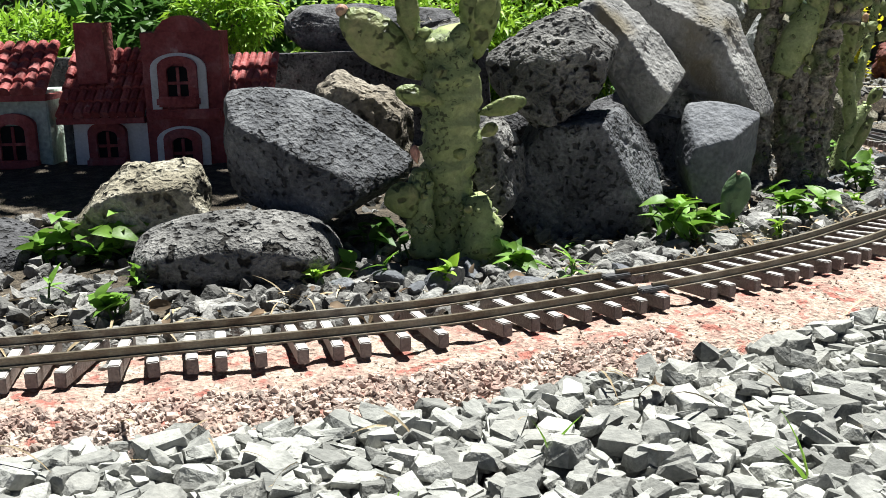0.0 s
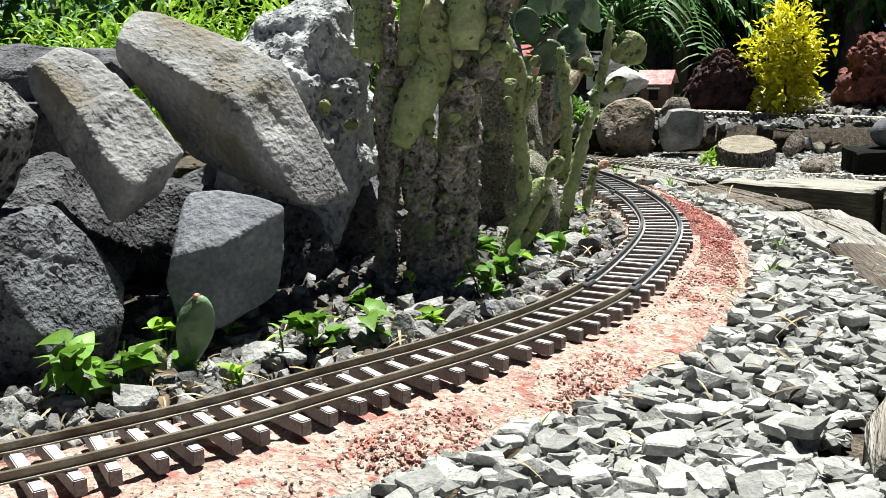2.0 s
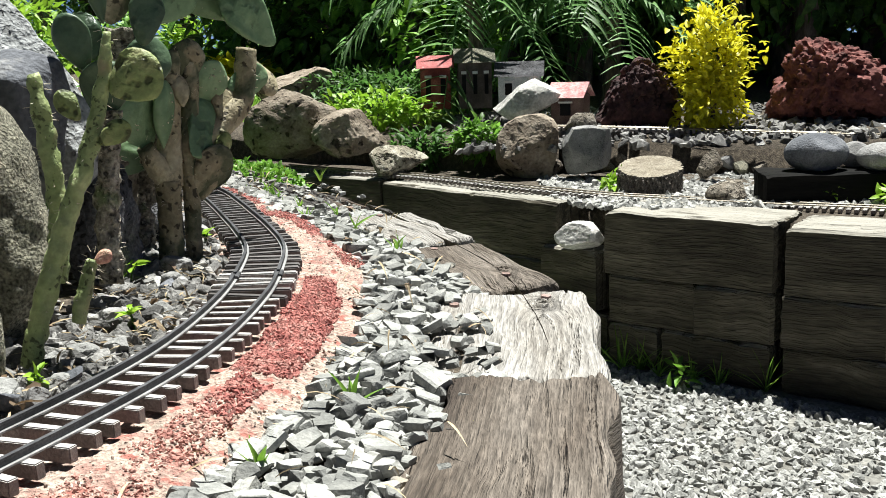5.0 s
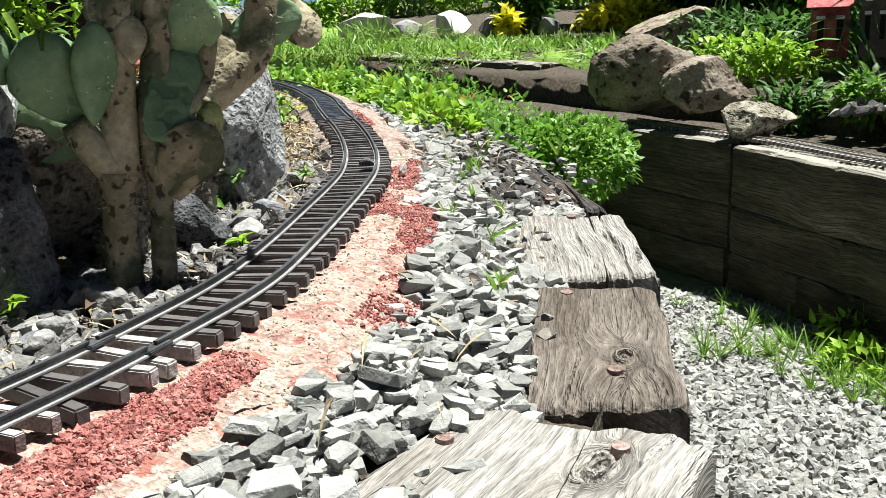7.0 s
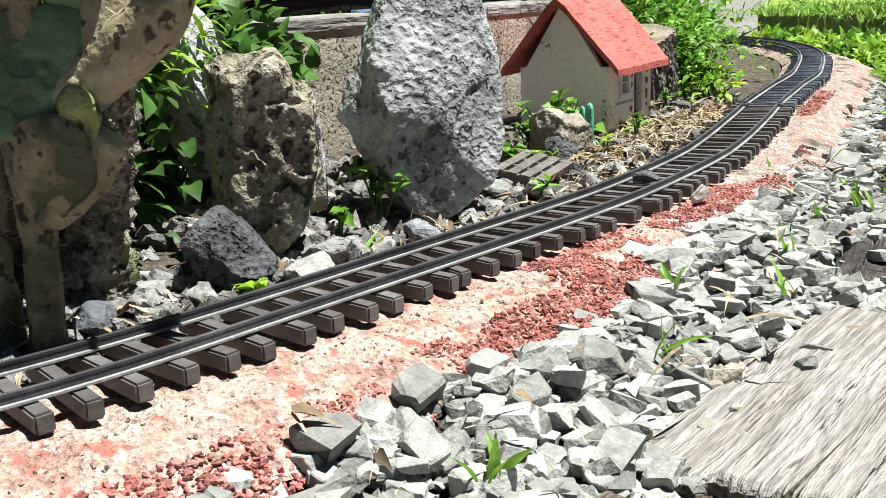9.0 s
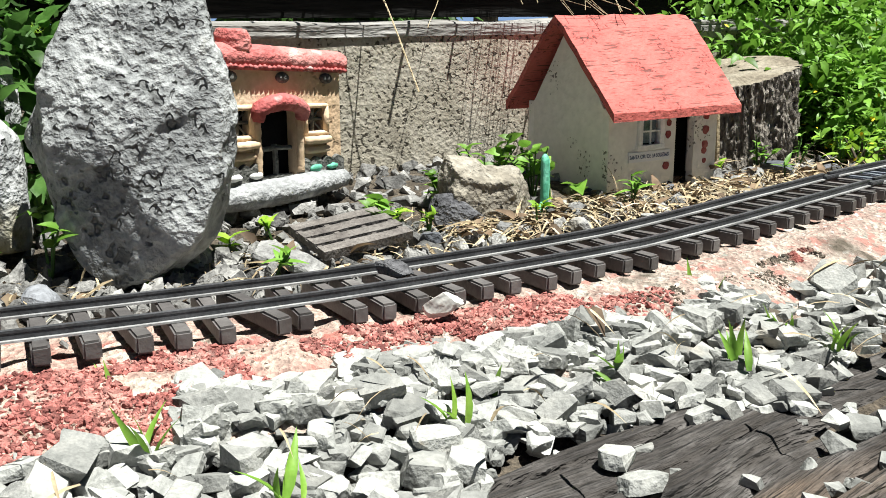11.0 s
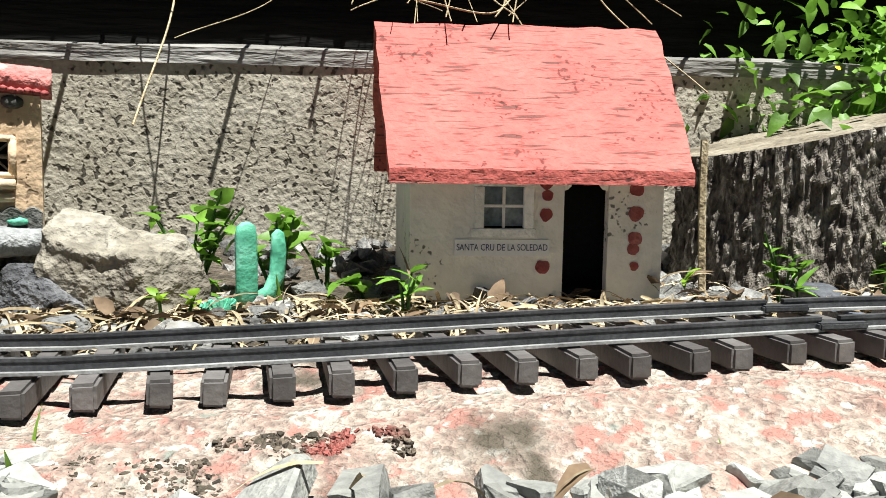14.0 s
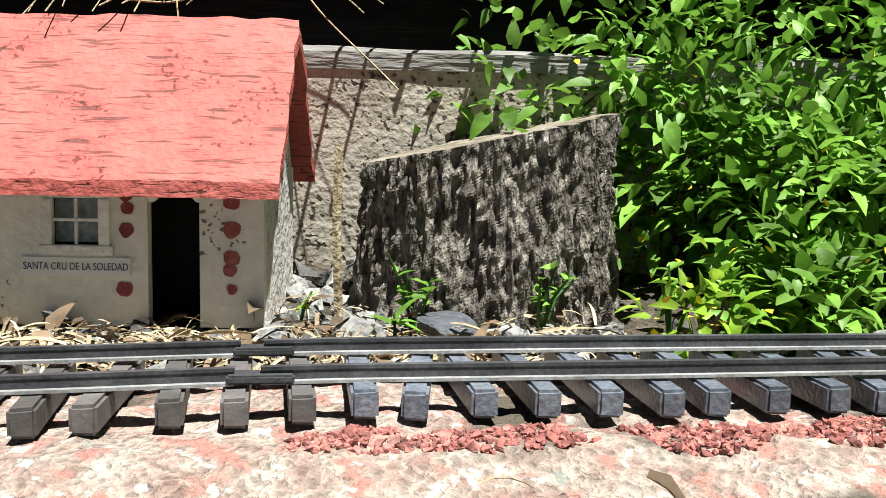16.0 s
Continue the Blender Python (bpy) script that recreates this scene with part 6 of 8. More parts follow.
def cactus(at, limbs, label, pads=(), seed=1, material=None, pad_material=None, knobs=0, lump=.34):
    c = thing("cactus", at, label, "cactus")
    for k, (pts, rad) in enumerate(limbs):
        st = part("stem", knobby(pts, rad, seed + k * 7, lump=lump), material or CACTUS, c, smooth=True)
        tagged(part("spine_cluster", spines(pts, rad, 50, seed + k), SPINE, st, "dry pale spines"), kind="stuff")
        rr = random.Random(seed * 31 + k)
        for _ in range(knobs):
            a = rr.uniform(.1, .95) * (len(pts) - 1)
            i = int(a)
            p = Vector(pts[i]).lerp(Vector(pts[min(i + 1, len(pts) - 1)]), a - i)
            d = Vector((rr.gauss(0, 1), rr.gauss(-.5, 1), rr.gauss(0, .4))).normalized()
            r0 = radii_at(rad, i)
            q = bmesh.new()
            bmesh.ops.create_icosphere(q, subdivisions=1, radius=r0 * rr.uniform(.14, .34), matrix=Matrix.Translation(p + d * r0 * .95) @ Matrix.Diagonal((1, 1, rr.uniform(.7, 1.3), 1)))
            part("knob", q, PADPALE if rr.random() < .35 else (material or CACTUS), st, smooth=True)
    for k, (p, w, h, t, rot, *rest) in enumerate(pads):
        pm = rest[0] if rest else (pad_material or PADGREEN)
        if pm is PINKFRUIT:
            w, h, t = w * .55, h * .6, t * .7
        pd = part("pad", pad_bm(w, h, t, seed + k), pm, c, smooth=True)
        pd.matrix_local = pose(*p, *rot)
    return c


# the thick green cactus among the first rocks
cactus((-.024, .925, -.02), [
    ([(-.002, 0, 0), (-.002, .0, .06), (.0, .0, .12), (.001, .0, .18), (-.008, .0, .226)], [.0195, .0225, .0255, .0265, .0225]),
    ([(-.030, .0, .205), (-.036, .0, .245), (-.034, .0, .29)], [.009, .010, .009]),
    ([(.022, .0, .255), (.022, 0, .285), (.02, 0, .32)], [.007, .007, .006]),
    ([(.02, -.012, 0), (.026, -.02, .04), (.022, -.02, .075)], [.020, .019, .012]),
    ([(-.024, -.016, .02), (-.03, -.02, .06), (-.028, -.02, .10)], [.014, .013, .009])],
    "knobby green cactus with a pink bud among the rocks",
    [((-.018, -.004, .180), .046, .098, .020, (0, -52, 0), PADPALE), ((.026, -.004, .196), .040, .075, .016, (0, 4, 0), PADPALE), ((-.032, -.012, .215), .022, .05, .012, (0, -8, 0), PADPALE),
     ((.026, -.012, .148), .018, .046, .011, (0, 76, 0), PADPALE), ((-.006, -.03, .160), .02, .044, .012, (10, -74, 0), PADPALE), ((.028, -.01, .128), .014, .018, .010, (0, 60, 0), PADPALE),
     ((-.036, -.028, .056), .036, .036, .022, (6, -25, 0), PADPALE), ((-.03, -.024, .105), .017, .03, .012, (0, -12, 0), PINKFRUIT), ((.024, -.01, .225), .02, .034, .01, (0, 30, 0), PADPALE)], 4, CACTUS, knobs=22)
bm = bmesh.new()
bmesh.ops.create_icosphere(bm, subdivisions=2, radius=.006)
tagged(part("cactus_bud", bm, PINKFRUIT, smooth=True), "pink bud on the tip of a cactus pad", "cactus bud", "cactus buds").matrix_world = pose(-.1185, .921, .222)
# the stand of tall old cactus trunks: corky below, fleshy and green above
cactus((.455, 1.335, -.015), [
    ([(-.058, .0, .0), (-.056, .0, .07), (-.050, .0, .125), (-.037, .0, .16)], [.013, .011, .011, .013]),
    ([(-.016, -.01, .0), (-.02, -.008, .09), (-.016, -.006, .18)], [.019, .016, .014]),
    ([(.004, .006, .0), (.012, .004, .12), (.03, .0, .22)], [.018, .016, .015]),
    ([(.024, .016, .0), (.03, .016, .10), (.034, .018, .20), (.032, .02, .33)], [.015, .014, .013, .012]),
    ([(.05, -.002, .215), (.062, .0, .285), (.072, .0, .36)], [.015, .014, .012]),
    ([(-.05, .012, .08), (-.052, .012, .185), (-.045, .01, .235), (-.054, .012, .29), (-.06, .012, .36)], [.012, .014, .014, .013, .012])],
    "stand of tall corky old cactus trunks", [((.004, -.014, .262), .034, .03, .014, (0, -84, 0), PINKFRUIT), ((.05, -.012, .235), .022, .03, .012, (10, 60, 0), PADPALE)], 12, CACTUSOLD, knobs=44)
rr = random.Random(17)
fringe = [((.005, -.012, .2), .036, .098, .018, (3, -4, 10), PADPALE)]
for k in range(26):
    fringe.append(((.02 + rr.gauss(0, .04), -.014 + rr.gauss(0, .010), rr.uniform(.16, .31)), rr.uniform(.009, .015), rr.uniform(.012, .02), .008, (rr.gauss(20, 20), rr.gauss(0, 60), rr.uniform(-40, 40)), PADPALE))
cactus((.455, 1.33, -.015), [
    ([(-.037, -.004, .15), (-.016, -.006, .2), (-.002, -.008, .235)], [.017, .02, .016]),
    ([(.03, -.004, .245), (.032, -.004, .30), (.032, -.002, .38)], [.020, .022, .021]),
    ([(-.066, .008, .235), (-.07, .008, .30), (-.078, .008, .37)], [.014, .015, .014]),
    ([(-.026, .004, .23), (-.022, .004, .30), (-.018, .004, .37)], [.013, .013, .012])],
    "green fleshy joints with small pads on old cactus trunks", fringe, 90, CACTUS, knobs=12, lump=.16)
# leaning slender cacti
cactus((.525, 1.41, -.015), [([(0, 0, 0), (.018, .004, .045), (.04, .01, .085), (.052, .014, .10)], [.009, .010, .009, .006]),
                             ([(.03, .01, .05), (.022, .012, .13), (.016, .012, .19), (.0, .012, .26), (-.012, .012, .37)], [.008, .0085, .0095, .0115, .0105]),
                             ([(.018, .012, .17), (.032, .01, .195), (.036, .01, .215)], [.008, .0095, .007])],
       "slender leaning cactus with pale green joints", [((.022, .006, .165), .026, .08, .014, (0, -6, 0), PADPALE), ((.003, .004, -.002), .022, .1, .016, (0, 32, 0), PADPALE), ((.036, .008, .212), .018, .026, .011, (0, 12, 0), PINKFRUIT), ((.05, .012, .10), .02, .03, .010, (0, 40, 0), PADPALE)], 21, CACTUS, knobs=14)
cactus((.607, 1.585, -.01), [([(0, 0, 0), (.014, .01, .06), (.036, .03, .13), (.055, .045, .19), (.066, .055, .245), (.07, .058, .275)], [.0085, .0085, .0078, .007, .0058, .003]),
                             ([(.035, .02, .03), (.042, .026, .06), (.05, .03, .085)], [.006, .006, .005])],
       "thin leaning cactus with pale pads at its tip",
       [((.07, .05, .222), .05, .05, .014, (0, 62, 0), PADPALE), ((.046, .04, .20), .022, .03, .009, (0, -35, 0), PADPALE), ((.06, .04, .18), .022, .032, .009, (0, 60, 0), PADPALE), ((.05, .03, .08), .024, .03, .012, (0, 60, 0), PINKFRUIT)], 27, CACTUS, knobs=5)
cactus((.565, 1.64, -.01), [([(.05, 0, .06), (.055, 0, .13), (.05, .0, .2), (.045, .0, .24)], [.008, .008, .008, .005])], "short thin cactus stem beside the brown slab", [], 31, CACTUS)
# the prickly pear tree: pads given as (along, depth, height of the middle, width, length, lean, skin)
PEAR_X, PEAR_Y = Vector((.585, .811, 0)), Vector((-.811, .585, 0))
rr = random.Random(3)
plan = [(-.066, 0, .189, .036, .040, -80, 0), (-.034, -.006, .170, .056, .066, -28, 0), (-.004, -.018, .174, .034, .068, 6, 0), (-.035, .03, .127, .050, .074, -75, 0), (.029, -.012, .200, .024, .034, 10, 1),
        (.079, .0, .205, .046, .056, 20, 0), (.066, -.006, .150, .060, .078, 48, 0), (.110, .004, .187, .044, .056, 30, 1), (.064, -.016, .098, .048, .060, 38, 1), (.147, .0, .208, .036, .056, 75, 0),
        (.181, .006, .209, .032, .044, 160, 1), (.048, .0, .228, .05, .06, -10, 1), (.085, -.014, .125, .022, .036, 10, 2)]
for k in range(13):
    plan.append((rr.uniform(-.10, .17), rr.uniform(-.03, .05), rr.uniform(.27, .42), rr.uniform(.05, .068), rr.uniform(.06, .085), rr.gauss(0, 40), 0 if rr.random() < .8 else 1))
def pear_way(*uz):
    return [tuple(PEAR_X * u + Vector((0, 0, z + .02))) for u, z in uz]


pear = cactus((.600, 2.0, -.02), [(pear_way((.004, -.02), (.007, .06), (.008, .095)), [.0165, .0145, .0165]),
                                  (pear_way((.008, .09), (-.008, .112), (-.024, .14)), [.0135, .014, .010]),
                                  (pear_way((.011, .085), (.014, .13), (.018, .175), (.026, .25)), [.0155, .015, .014, .013]),
                                  (pear_way((.038, -.02), (.042, .06), (.040, .10)), [.011, .0105, .011]),
                                  (pear_way((.040, .095), (.041, .14), (.050, .185), (.055, .26)), [.0115, .0115, .012, .011]),
                                  (pear_way((.05, .066), (.064, .084), (.082, .103), (.094, .117)), [.010, .0165, .018, .011]),
                                  (pear_way((.06, .13), (.085, .143), (.111, .163), (.136, .187), (.15, .25)), [.012, .015, .017, .016, .013])],
              "tree-like prickly pear cactus with corky trunk and dark pads", [], 40, PADSCAR, knobs=2, lump=.08)
for k, (u, v, z, w, h, lean, skin) in enumerate(plan):
    w, h = w * 1.22, h * 1.22
    pd = part("pad", pad_bm(w, h, .014, k), (PADGREEN, PADSCAR, PADPALE)[skin], pear, "green pad with pale dots" if skin == 0 else "tan scarred pad" if skin == 1 else "young bright green pad", smooth=True)
    turn = Euler((radians(rr.gauss(0, 14)), radians(lean), radians(54 + rr.gauss(0, 16)))).to_matrix().to_4x4()
    pd.matrix_basis = Matrix.Translation(PEAR_X * u + PEAR_Y * v + Vector((0, 0, z + .02))) @ turn @ Matrix.Translation((0, 0, -h / 2))
    dots = bmesh.new()
    for q in range(16):
        x, zz = rr.uniform(-.36, .36) * w, h * rr.uniform(.25, .92)
        if (x / w * 2.2) ** 2 + ((zz / h - .55) * 2.2) ** 2 > .9:
            continue
        bmesh.ops.create_icosphere(dots, subdivisions=1, radius=.0011, matrix=Matrix.Translation((x, -.0065 * math.sqrt(max(.1, 1 - (x / w * 2) ** 2 - ((zz / h - .5) * 1.9) ** 2)), zz)))
    if skin != 1 and dots.verts and k % 3:
        tagged(part("spine_cushion", dots, SPINE, pd, "pale spine cushions"), kind="stuff")
    else:
        dots.free()
cactus((.535, 2.07, -.02), [([(0, 0, 0), (.0, .01, .08), (-.01, .02, .17), (0, .02, .30)], [.024, .022, .02, .018]), ([(.0, .01, .07), (.03, .02, .13), (.045, .03, .2)], [.02, .018, .016])],
       "corky cactus stems behind the prickly pear", [((.0, .02, .22), .05, .065, .014, (20, 20, 30)), ((.04, .02, .18), .045, .06, .014, (10, 30, 80)), ((-.03, .0, .26), .05, .065, .014, (-10, -20, 10)), ((.03, .03, .27), .05, .07, .014, (0, 15, 140))], 50, CACTUSOLD, PADDARK, knobs=8)
cactus((.60, 1.80, -.01), [([(0, 0, .02), (.0, .01, .1), (.01, .02, .2)], [.012, .012, .010])], "dark prickly pear with round pads behind the rocks",
       [((.0, .02, .19), .055, .062, .012, (10, 10, 20)), ((.03, .03, .215), .052, .065, .012, (-10, 32, 30)), ((-.012, .02, .24), .042, .06, .012, (5, -18, 0)), ((.045, .03, .262), .04, .06, .012, (0, 12, 40)), ((.01, .02, .285), .03, .075, .012, (0, -8, 60))], 60, CACTUSOLD, PADDARK)
cactus((.265, 1.03, -.02), [([(0, 0, 0), (0, 0, .02)], [.008, .010])], "small prickly pear seedling with an orange bud", [((0, 0, .012), .032, .062, .009, (0, 16, 0), PADGREEN), ((-.022, -.008, -.002), .036, .04, .012, (0, -16, 20), PADPALE), ((.012, 0, .066), .012, .012, .008, (0, 10, 0), PINKFRUIT)], 70, PADGREEN)


# ---- weeds and grasses ----
BROAD = leaf_shape(.024, .0165, .3, .45, 5)
SMALL = leaf_shape(.015, .009, .3, .3)


def weed(at, n, height, shape, material, label, seed, spread=.8, name="weed", size=(.6, 1.2)):
    w = thing(name, at, label, name.replace("_", " "), group="weeds beside the track")
    rng = random.Random(seed)
    spots = []
    for s in range(max(1, n // 5)):
        a = rng.uniform(0, 6.28)
        lean = rng.uniform(.1, .5) * height
        tip = Vector((lean * math.cos(a), lean * math.sin(a), height * rng.uniform(.6, 1)))
        part("stem", tube([(0, 0, -.005), tip * .5 + Vector((0, 0, .1 * height)), tip], [.0013, .001, .0007], 5), LEAFDARK, w)
        for _ in range(5):
            f = rng.uniform(.35, 1)
            p = tip * f + Vector((0, 0, .1 * height * math.sin(f * 3)))
            b = rng.uniform(0, 6.28)
            spots.append((np.array(p), (math.cos(b), math.sin(b), .2)))
    leaves("foliage", spots, shape, material, seed, .35, w, size, .35)
    return w


def tuft(at, n, length, label, seed, material=None, lean=.5):
    w = thing("grass_tuft", at, label, "grass", group="grass beside the track")
    rng = np.random.default_rng(seed)
    spots = [(rng.normal(0, .004, 3) * (1, 1, 0), (rng.normal(0, lean), rng.normal(0, lean), 1)) for _ in range(n)]
    leaves("grass", spots, leaf_shape(length, .0055, .5, .3, 5), material or GRASS, seed, .12, w, (.6, 1.1), .4)
    return w


for k, (x, y, z, n, h, kind) in enumerate((
        (.19, .985, -.02, 20, .055, 0), (.225, .99, -.02, 15, .05, 0), (.315, 1.0, -.02, 14, .03, 1), (.08, .85, -.02, 12, .03, 2), (.36, 1.09, -.02, 10, .03, 0), (.40, 1.12, -.02, 10, .035, 0),
        (.45, 1.16, -.02, 16, .028, 1), (.50, 1.25, -.02, 18, .045, 0), (.53, 1.33, -.02, 16, .04, 0), (.48, 1.36, -.01, 20, .06, 0), (.56, 1.48, -.01, 14, .04, 0), (.63, 1.54, -.02, 14, .03, 1),
        (-.33, .93, -.02, 20, .07, 0), (-.27, .92, -.02, 14, .05, 0), (-.10, .93, -.02, 12, .06, 3), (-.06, .92, -.02, 10, .05, 3), (.03, .9, -.02, 10, .03, 3), (.55, 1.44, -.01, 12, .05, 0),
        (.58, 1.90, -.02, 10, .04, 1), (.60, 2.17, -.02, 12, .025, 1), (.40, 2.34, -.01, 22, .05, 0), (.455, 2.325, -.01, 16, .06, 0), (.47, 2.28, -.015, 12, .03, 0),
        (.20, 2.66, -.01, 40, .075, 0), (.235, 2.615, -.01, 34, .045, 0), (.175, 2.71, -.01, 36, .06, 0), (.29, 2.555, -.01, 22, .03, 0), (.33, 2.56, -.01, 16, .025, 0), (.15, 2.73, -.01, 18, .05, 0),
        (.31, 2.60, -.01, 10, .02, 1), (.275, 2.70, -.01, 8, .02, 1), (.015, 3.0, -.012, 22, .05, 4), (-.02, 3.06, -.012, 24, .06, 4), (-.05, 3.13, -.012, 22, .05, 4), (.05, 2.94, -.01, 8, .03, 1))):
    weed((x, y, z), n, h, (BROAD, SMALL, leaf_shape(.022, .005, .3, .3), BROAD, SMALL)[kind], (LEAF, LEAFLIME, LEAF, LEAFDARK, LEAF)[kind],
         ("leafy green weed growing beside the track", "small lime green weed between stones", "fern-like green seedling beside the track", "shaded green weed under the rocks", "low weed with small yellow flowers")[kind], 500 + k, size=(.35, .8) if k > 19 else (.6, 1.2))
for k, (x, y, n, l) in enumerate(((.02, .52, 4, .05), (.155, .49, 3, .05), (-.06, .45, 3, .03), (.53, .95, 5, .03), (.75, 1.30, 8, .03), (.83, 1.42, 8, .03), (.88, 1.54, 8, .035), (.87, 2.2, 10, .02), (.79, 2.36, 5, .045), (.70, 2.45, 8, .05), (.74, 2.52, 6, .04),
                                  (.66, 2.6, 6, .04), (.60, 2.7, 8, .04), (.645, 2.42, 5, .04), (.62, 2.62, 5, .03), (.58, 2.78, 9, .04), (.55, 2.86, 9, .035), (.52, 2.83, 7, .03), (.455, 2.815, 4, .04), (.46, 2.80, 3, .05),
                                  (.45, 2.40, 5, .06), (.43, 2.46, 4, .05), (.355, 2.565, 4, .055), (.20, 2.735, 5, .065), (.275, 3.06, 4, .03), (.33, 3.02, 3, .035), (.18, 3.16, 4, .045), (.52, 2.27, 6, .07), (.555, 2.20, 4, .05),
                                  (.64, 3.0, 8, .05), (.5, 3.0, 8, .05), (.35, 3.15, 8, .05))):
    tuft((x, y, -.038), max(2, n * 2 // 3), l * (.75 if k > 8 else 1), "tuft of green grass among the stones", 700 + k)
for k in range(26):
    rr = random.Random(900 + k)
    a = k / 25
    tuft((1.02 + .75 * a * rr.uniform(.85, 1.1) - .35 * (1 - a), 4.35 - .55 * a + rr.uniform(-.14, .06) - .1 * (1 - a), -.80), 14, rr.uniform(.07, .16), "grass at the foot of the timber wall", 900 + k, lean=.7)
for k in range(30):
    rr = random.Random(960 + k)
    a = rr.random()
    tuft((.5 + .75 * a + rr.gauss(0, .06), 4.72 - .75 * a + rr.gauss(0, .08), -.80), 14, rr.uniform(.05, .11), "grass on the gravel path", 960 + k, lean=.8)

weed((.598, 1.95, .200), 36, .024, leaf_shape(.016, .005, .3, .2), LEAFLIME, "yellow-green sprout on top of a cactus pad", 640)
for k in range(34):
    rr = random.Random(2200 + k)
    i = rr.randrange(180, len(LINE) - 430)
    x, y, _ = beside(-rr.uniform(.075, .2), 0, i)
    weed((x, y, -.012), rr.choice((8, 12, 16)), rr.uniform(.014, .034), (SMALL, BROAD, leaf_shape(.018, .005, .3, .3))[k % 3], (LEAFLIME, LEAF, LEAF)[k % 3],
         ("small lime green weed between stones", "leafy green weed growing beside the track", "fine-leaved green seedling beside the track")[k % 3], 2300 + k)
for k, (x, y, h) in enumerate(((-.395, .905, .05), (-.37, .93, .06), (-.345, .915, .04))):
    weed((x, y, -.015), 18, h, BROAD, LEAF, "leafy green weed growing beside the track", 2360 + k)
DEADLEAF = leafy("dead leaves", [(.07, .045, .025), (.15, .1, .06), (.24, .18, .11)], vary=.5, rough=.8, light=.15)
# straw litter round the toy house, and dead vines
rng = np.random.default_rng(77)
spots = []
for _ in range(3200):
    u, v = rng.uniform(-.22, .33), rng.normal(-.02, .028)
    if 0.01 < u < .18 and v > .012:
        continue
    p = from_house(u, v)
    spots.append((np.array((p.x, p.y, rng.uniform(-.016, -.002))), (rng.normal(0, 1), rng.normal(0, 1), rng.normal(0.05, .12))))
for _ in range(260):
    p = np.array((rng.uniform(.28, .44), rng.uniform(2.45, 2.62), rng.uniform(-.016, -.004)))
    spots.append((p, (rng.normal(0, 1), rng.normal(0, 1), rng.normal(0, .12))))
for _ in range(1500):
    i = rng.integers(170, len(LINE) - 420)
    x, y, z = beside(-rng.uniform(.058, .2), -.012, i)
    spots.append((np.array((x, y, z + rng.uniform(0, .008))), (rng.normal(0, 1), rng.normal(0, 1), rng.normal(0, .15))))
for _ in range(190):
    i = rng.integers(190, len(LINE) - 420)
    x, y, z = beside(rng.uniform(.10, .25), -.014, i)
    spots.append((np.array((x, y, z + rng.uniform(0, .008))), (rng.normal(0, 1), rng.normal(0, 1), rng.normal(0, .12))))
tagged(leaves("leaf_litter", [sp for sp in spots[::9]], leaf_shape(.018, .010, .5, .6, 3), DEADLEAF, 79, .3, None, (.5, 1.2), .1), "brown crumpled leaves on the bank", "leaf litter", kind="stuff")
tagged(leaves("straw_litter", spots, leaf_shape(.028, .0022, .4, .5, 4), STRAW, 78, .1, None, (.4, 1.3), 0.0), "dry straw and leaf litter on the bank and round the toy house", "straw", kind="stuff")


def vine(points, r, label="dry dead vine hanging over the wall"):
    tagged(part("dead_vine", tube(smooth_line(points, .01), r, 5), VINE), label, "vine", "dead vines on the wall")


rr = random.Random(5)
for k in range(9):
    u = rr.uniform(-.30, .42)
    p = [from_house(u, .27, .30)]
    q = from_house(u + rr.uniform(-.05, .05), .20, rr.uniform(.2, .25))
    e = from_house(u + rr.uniform(-.12, .10), rr.uniform(.08, .20), rr.uniform(.10, .20))
    vine([tuple(p[0]), tuple(q), tuple(e)], rr.uniform(.0004, .0009))
for k in range(22):
    u = rr.uniform(-.01, .08)
    s = from_house(u, .26, .27)
    m = from_house(u + rr.uniform(-.04, .04), rr.uniform(.12, .2), rr.uniform(.21, .25))
    e = from_house(u + rr.uniform(-.03, .03), rr.uniform(.06, .12), rr.uniform(.165, .2))
    vine([tuple(s), tuple(m), tuple(e)], rr.uniform(.0003, .0006), "tangle of dry vine over the red roof")
for k, u in enumerate((-.27, -.235, -.2, -.115, -.1, -.06, -.03, .205, .225, .26, .31)):
    way = rr.uniform(-.015, .015)
    vine([tuple(from_house(u + .02, .27, .255)), tuple(from_house(u + .01 + way, .22, .262 + rr.uniform(0, .01))), tuple(from_house(u, .16 + rr.uniform(-.02, .03), .258 + rr.uniform(-.01, .02)))], rr.uniform(.0010, .0026), "dry stalk reaching out over the wall")
vine([tuple(from_house(.215, .05, -.012)), tuple(from_house(.213, .052, .05)), tuple(from_house(.214, .056, .105))], .0028, "dry upright stick beside the toy house")

# ---- bushes, hedge and trees ----
NL_END = len(LINE) - 40


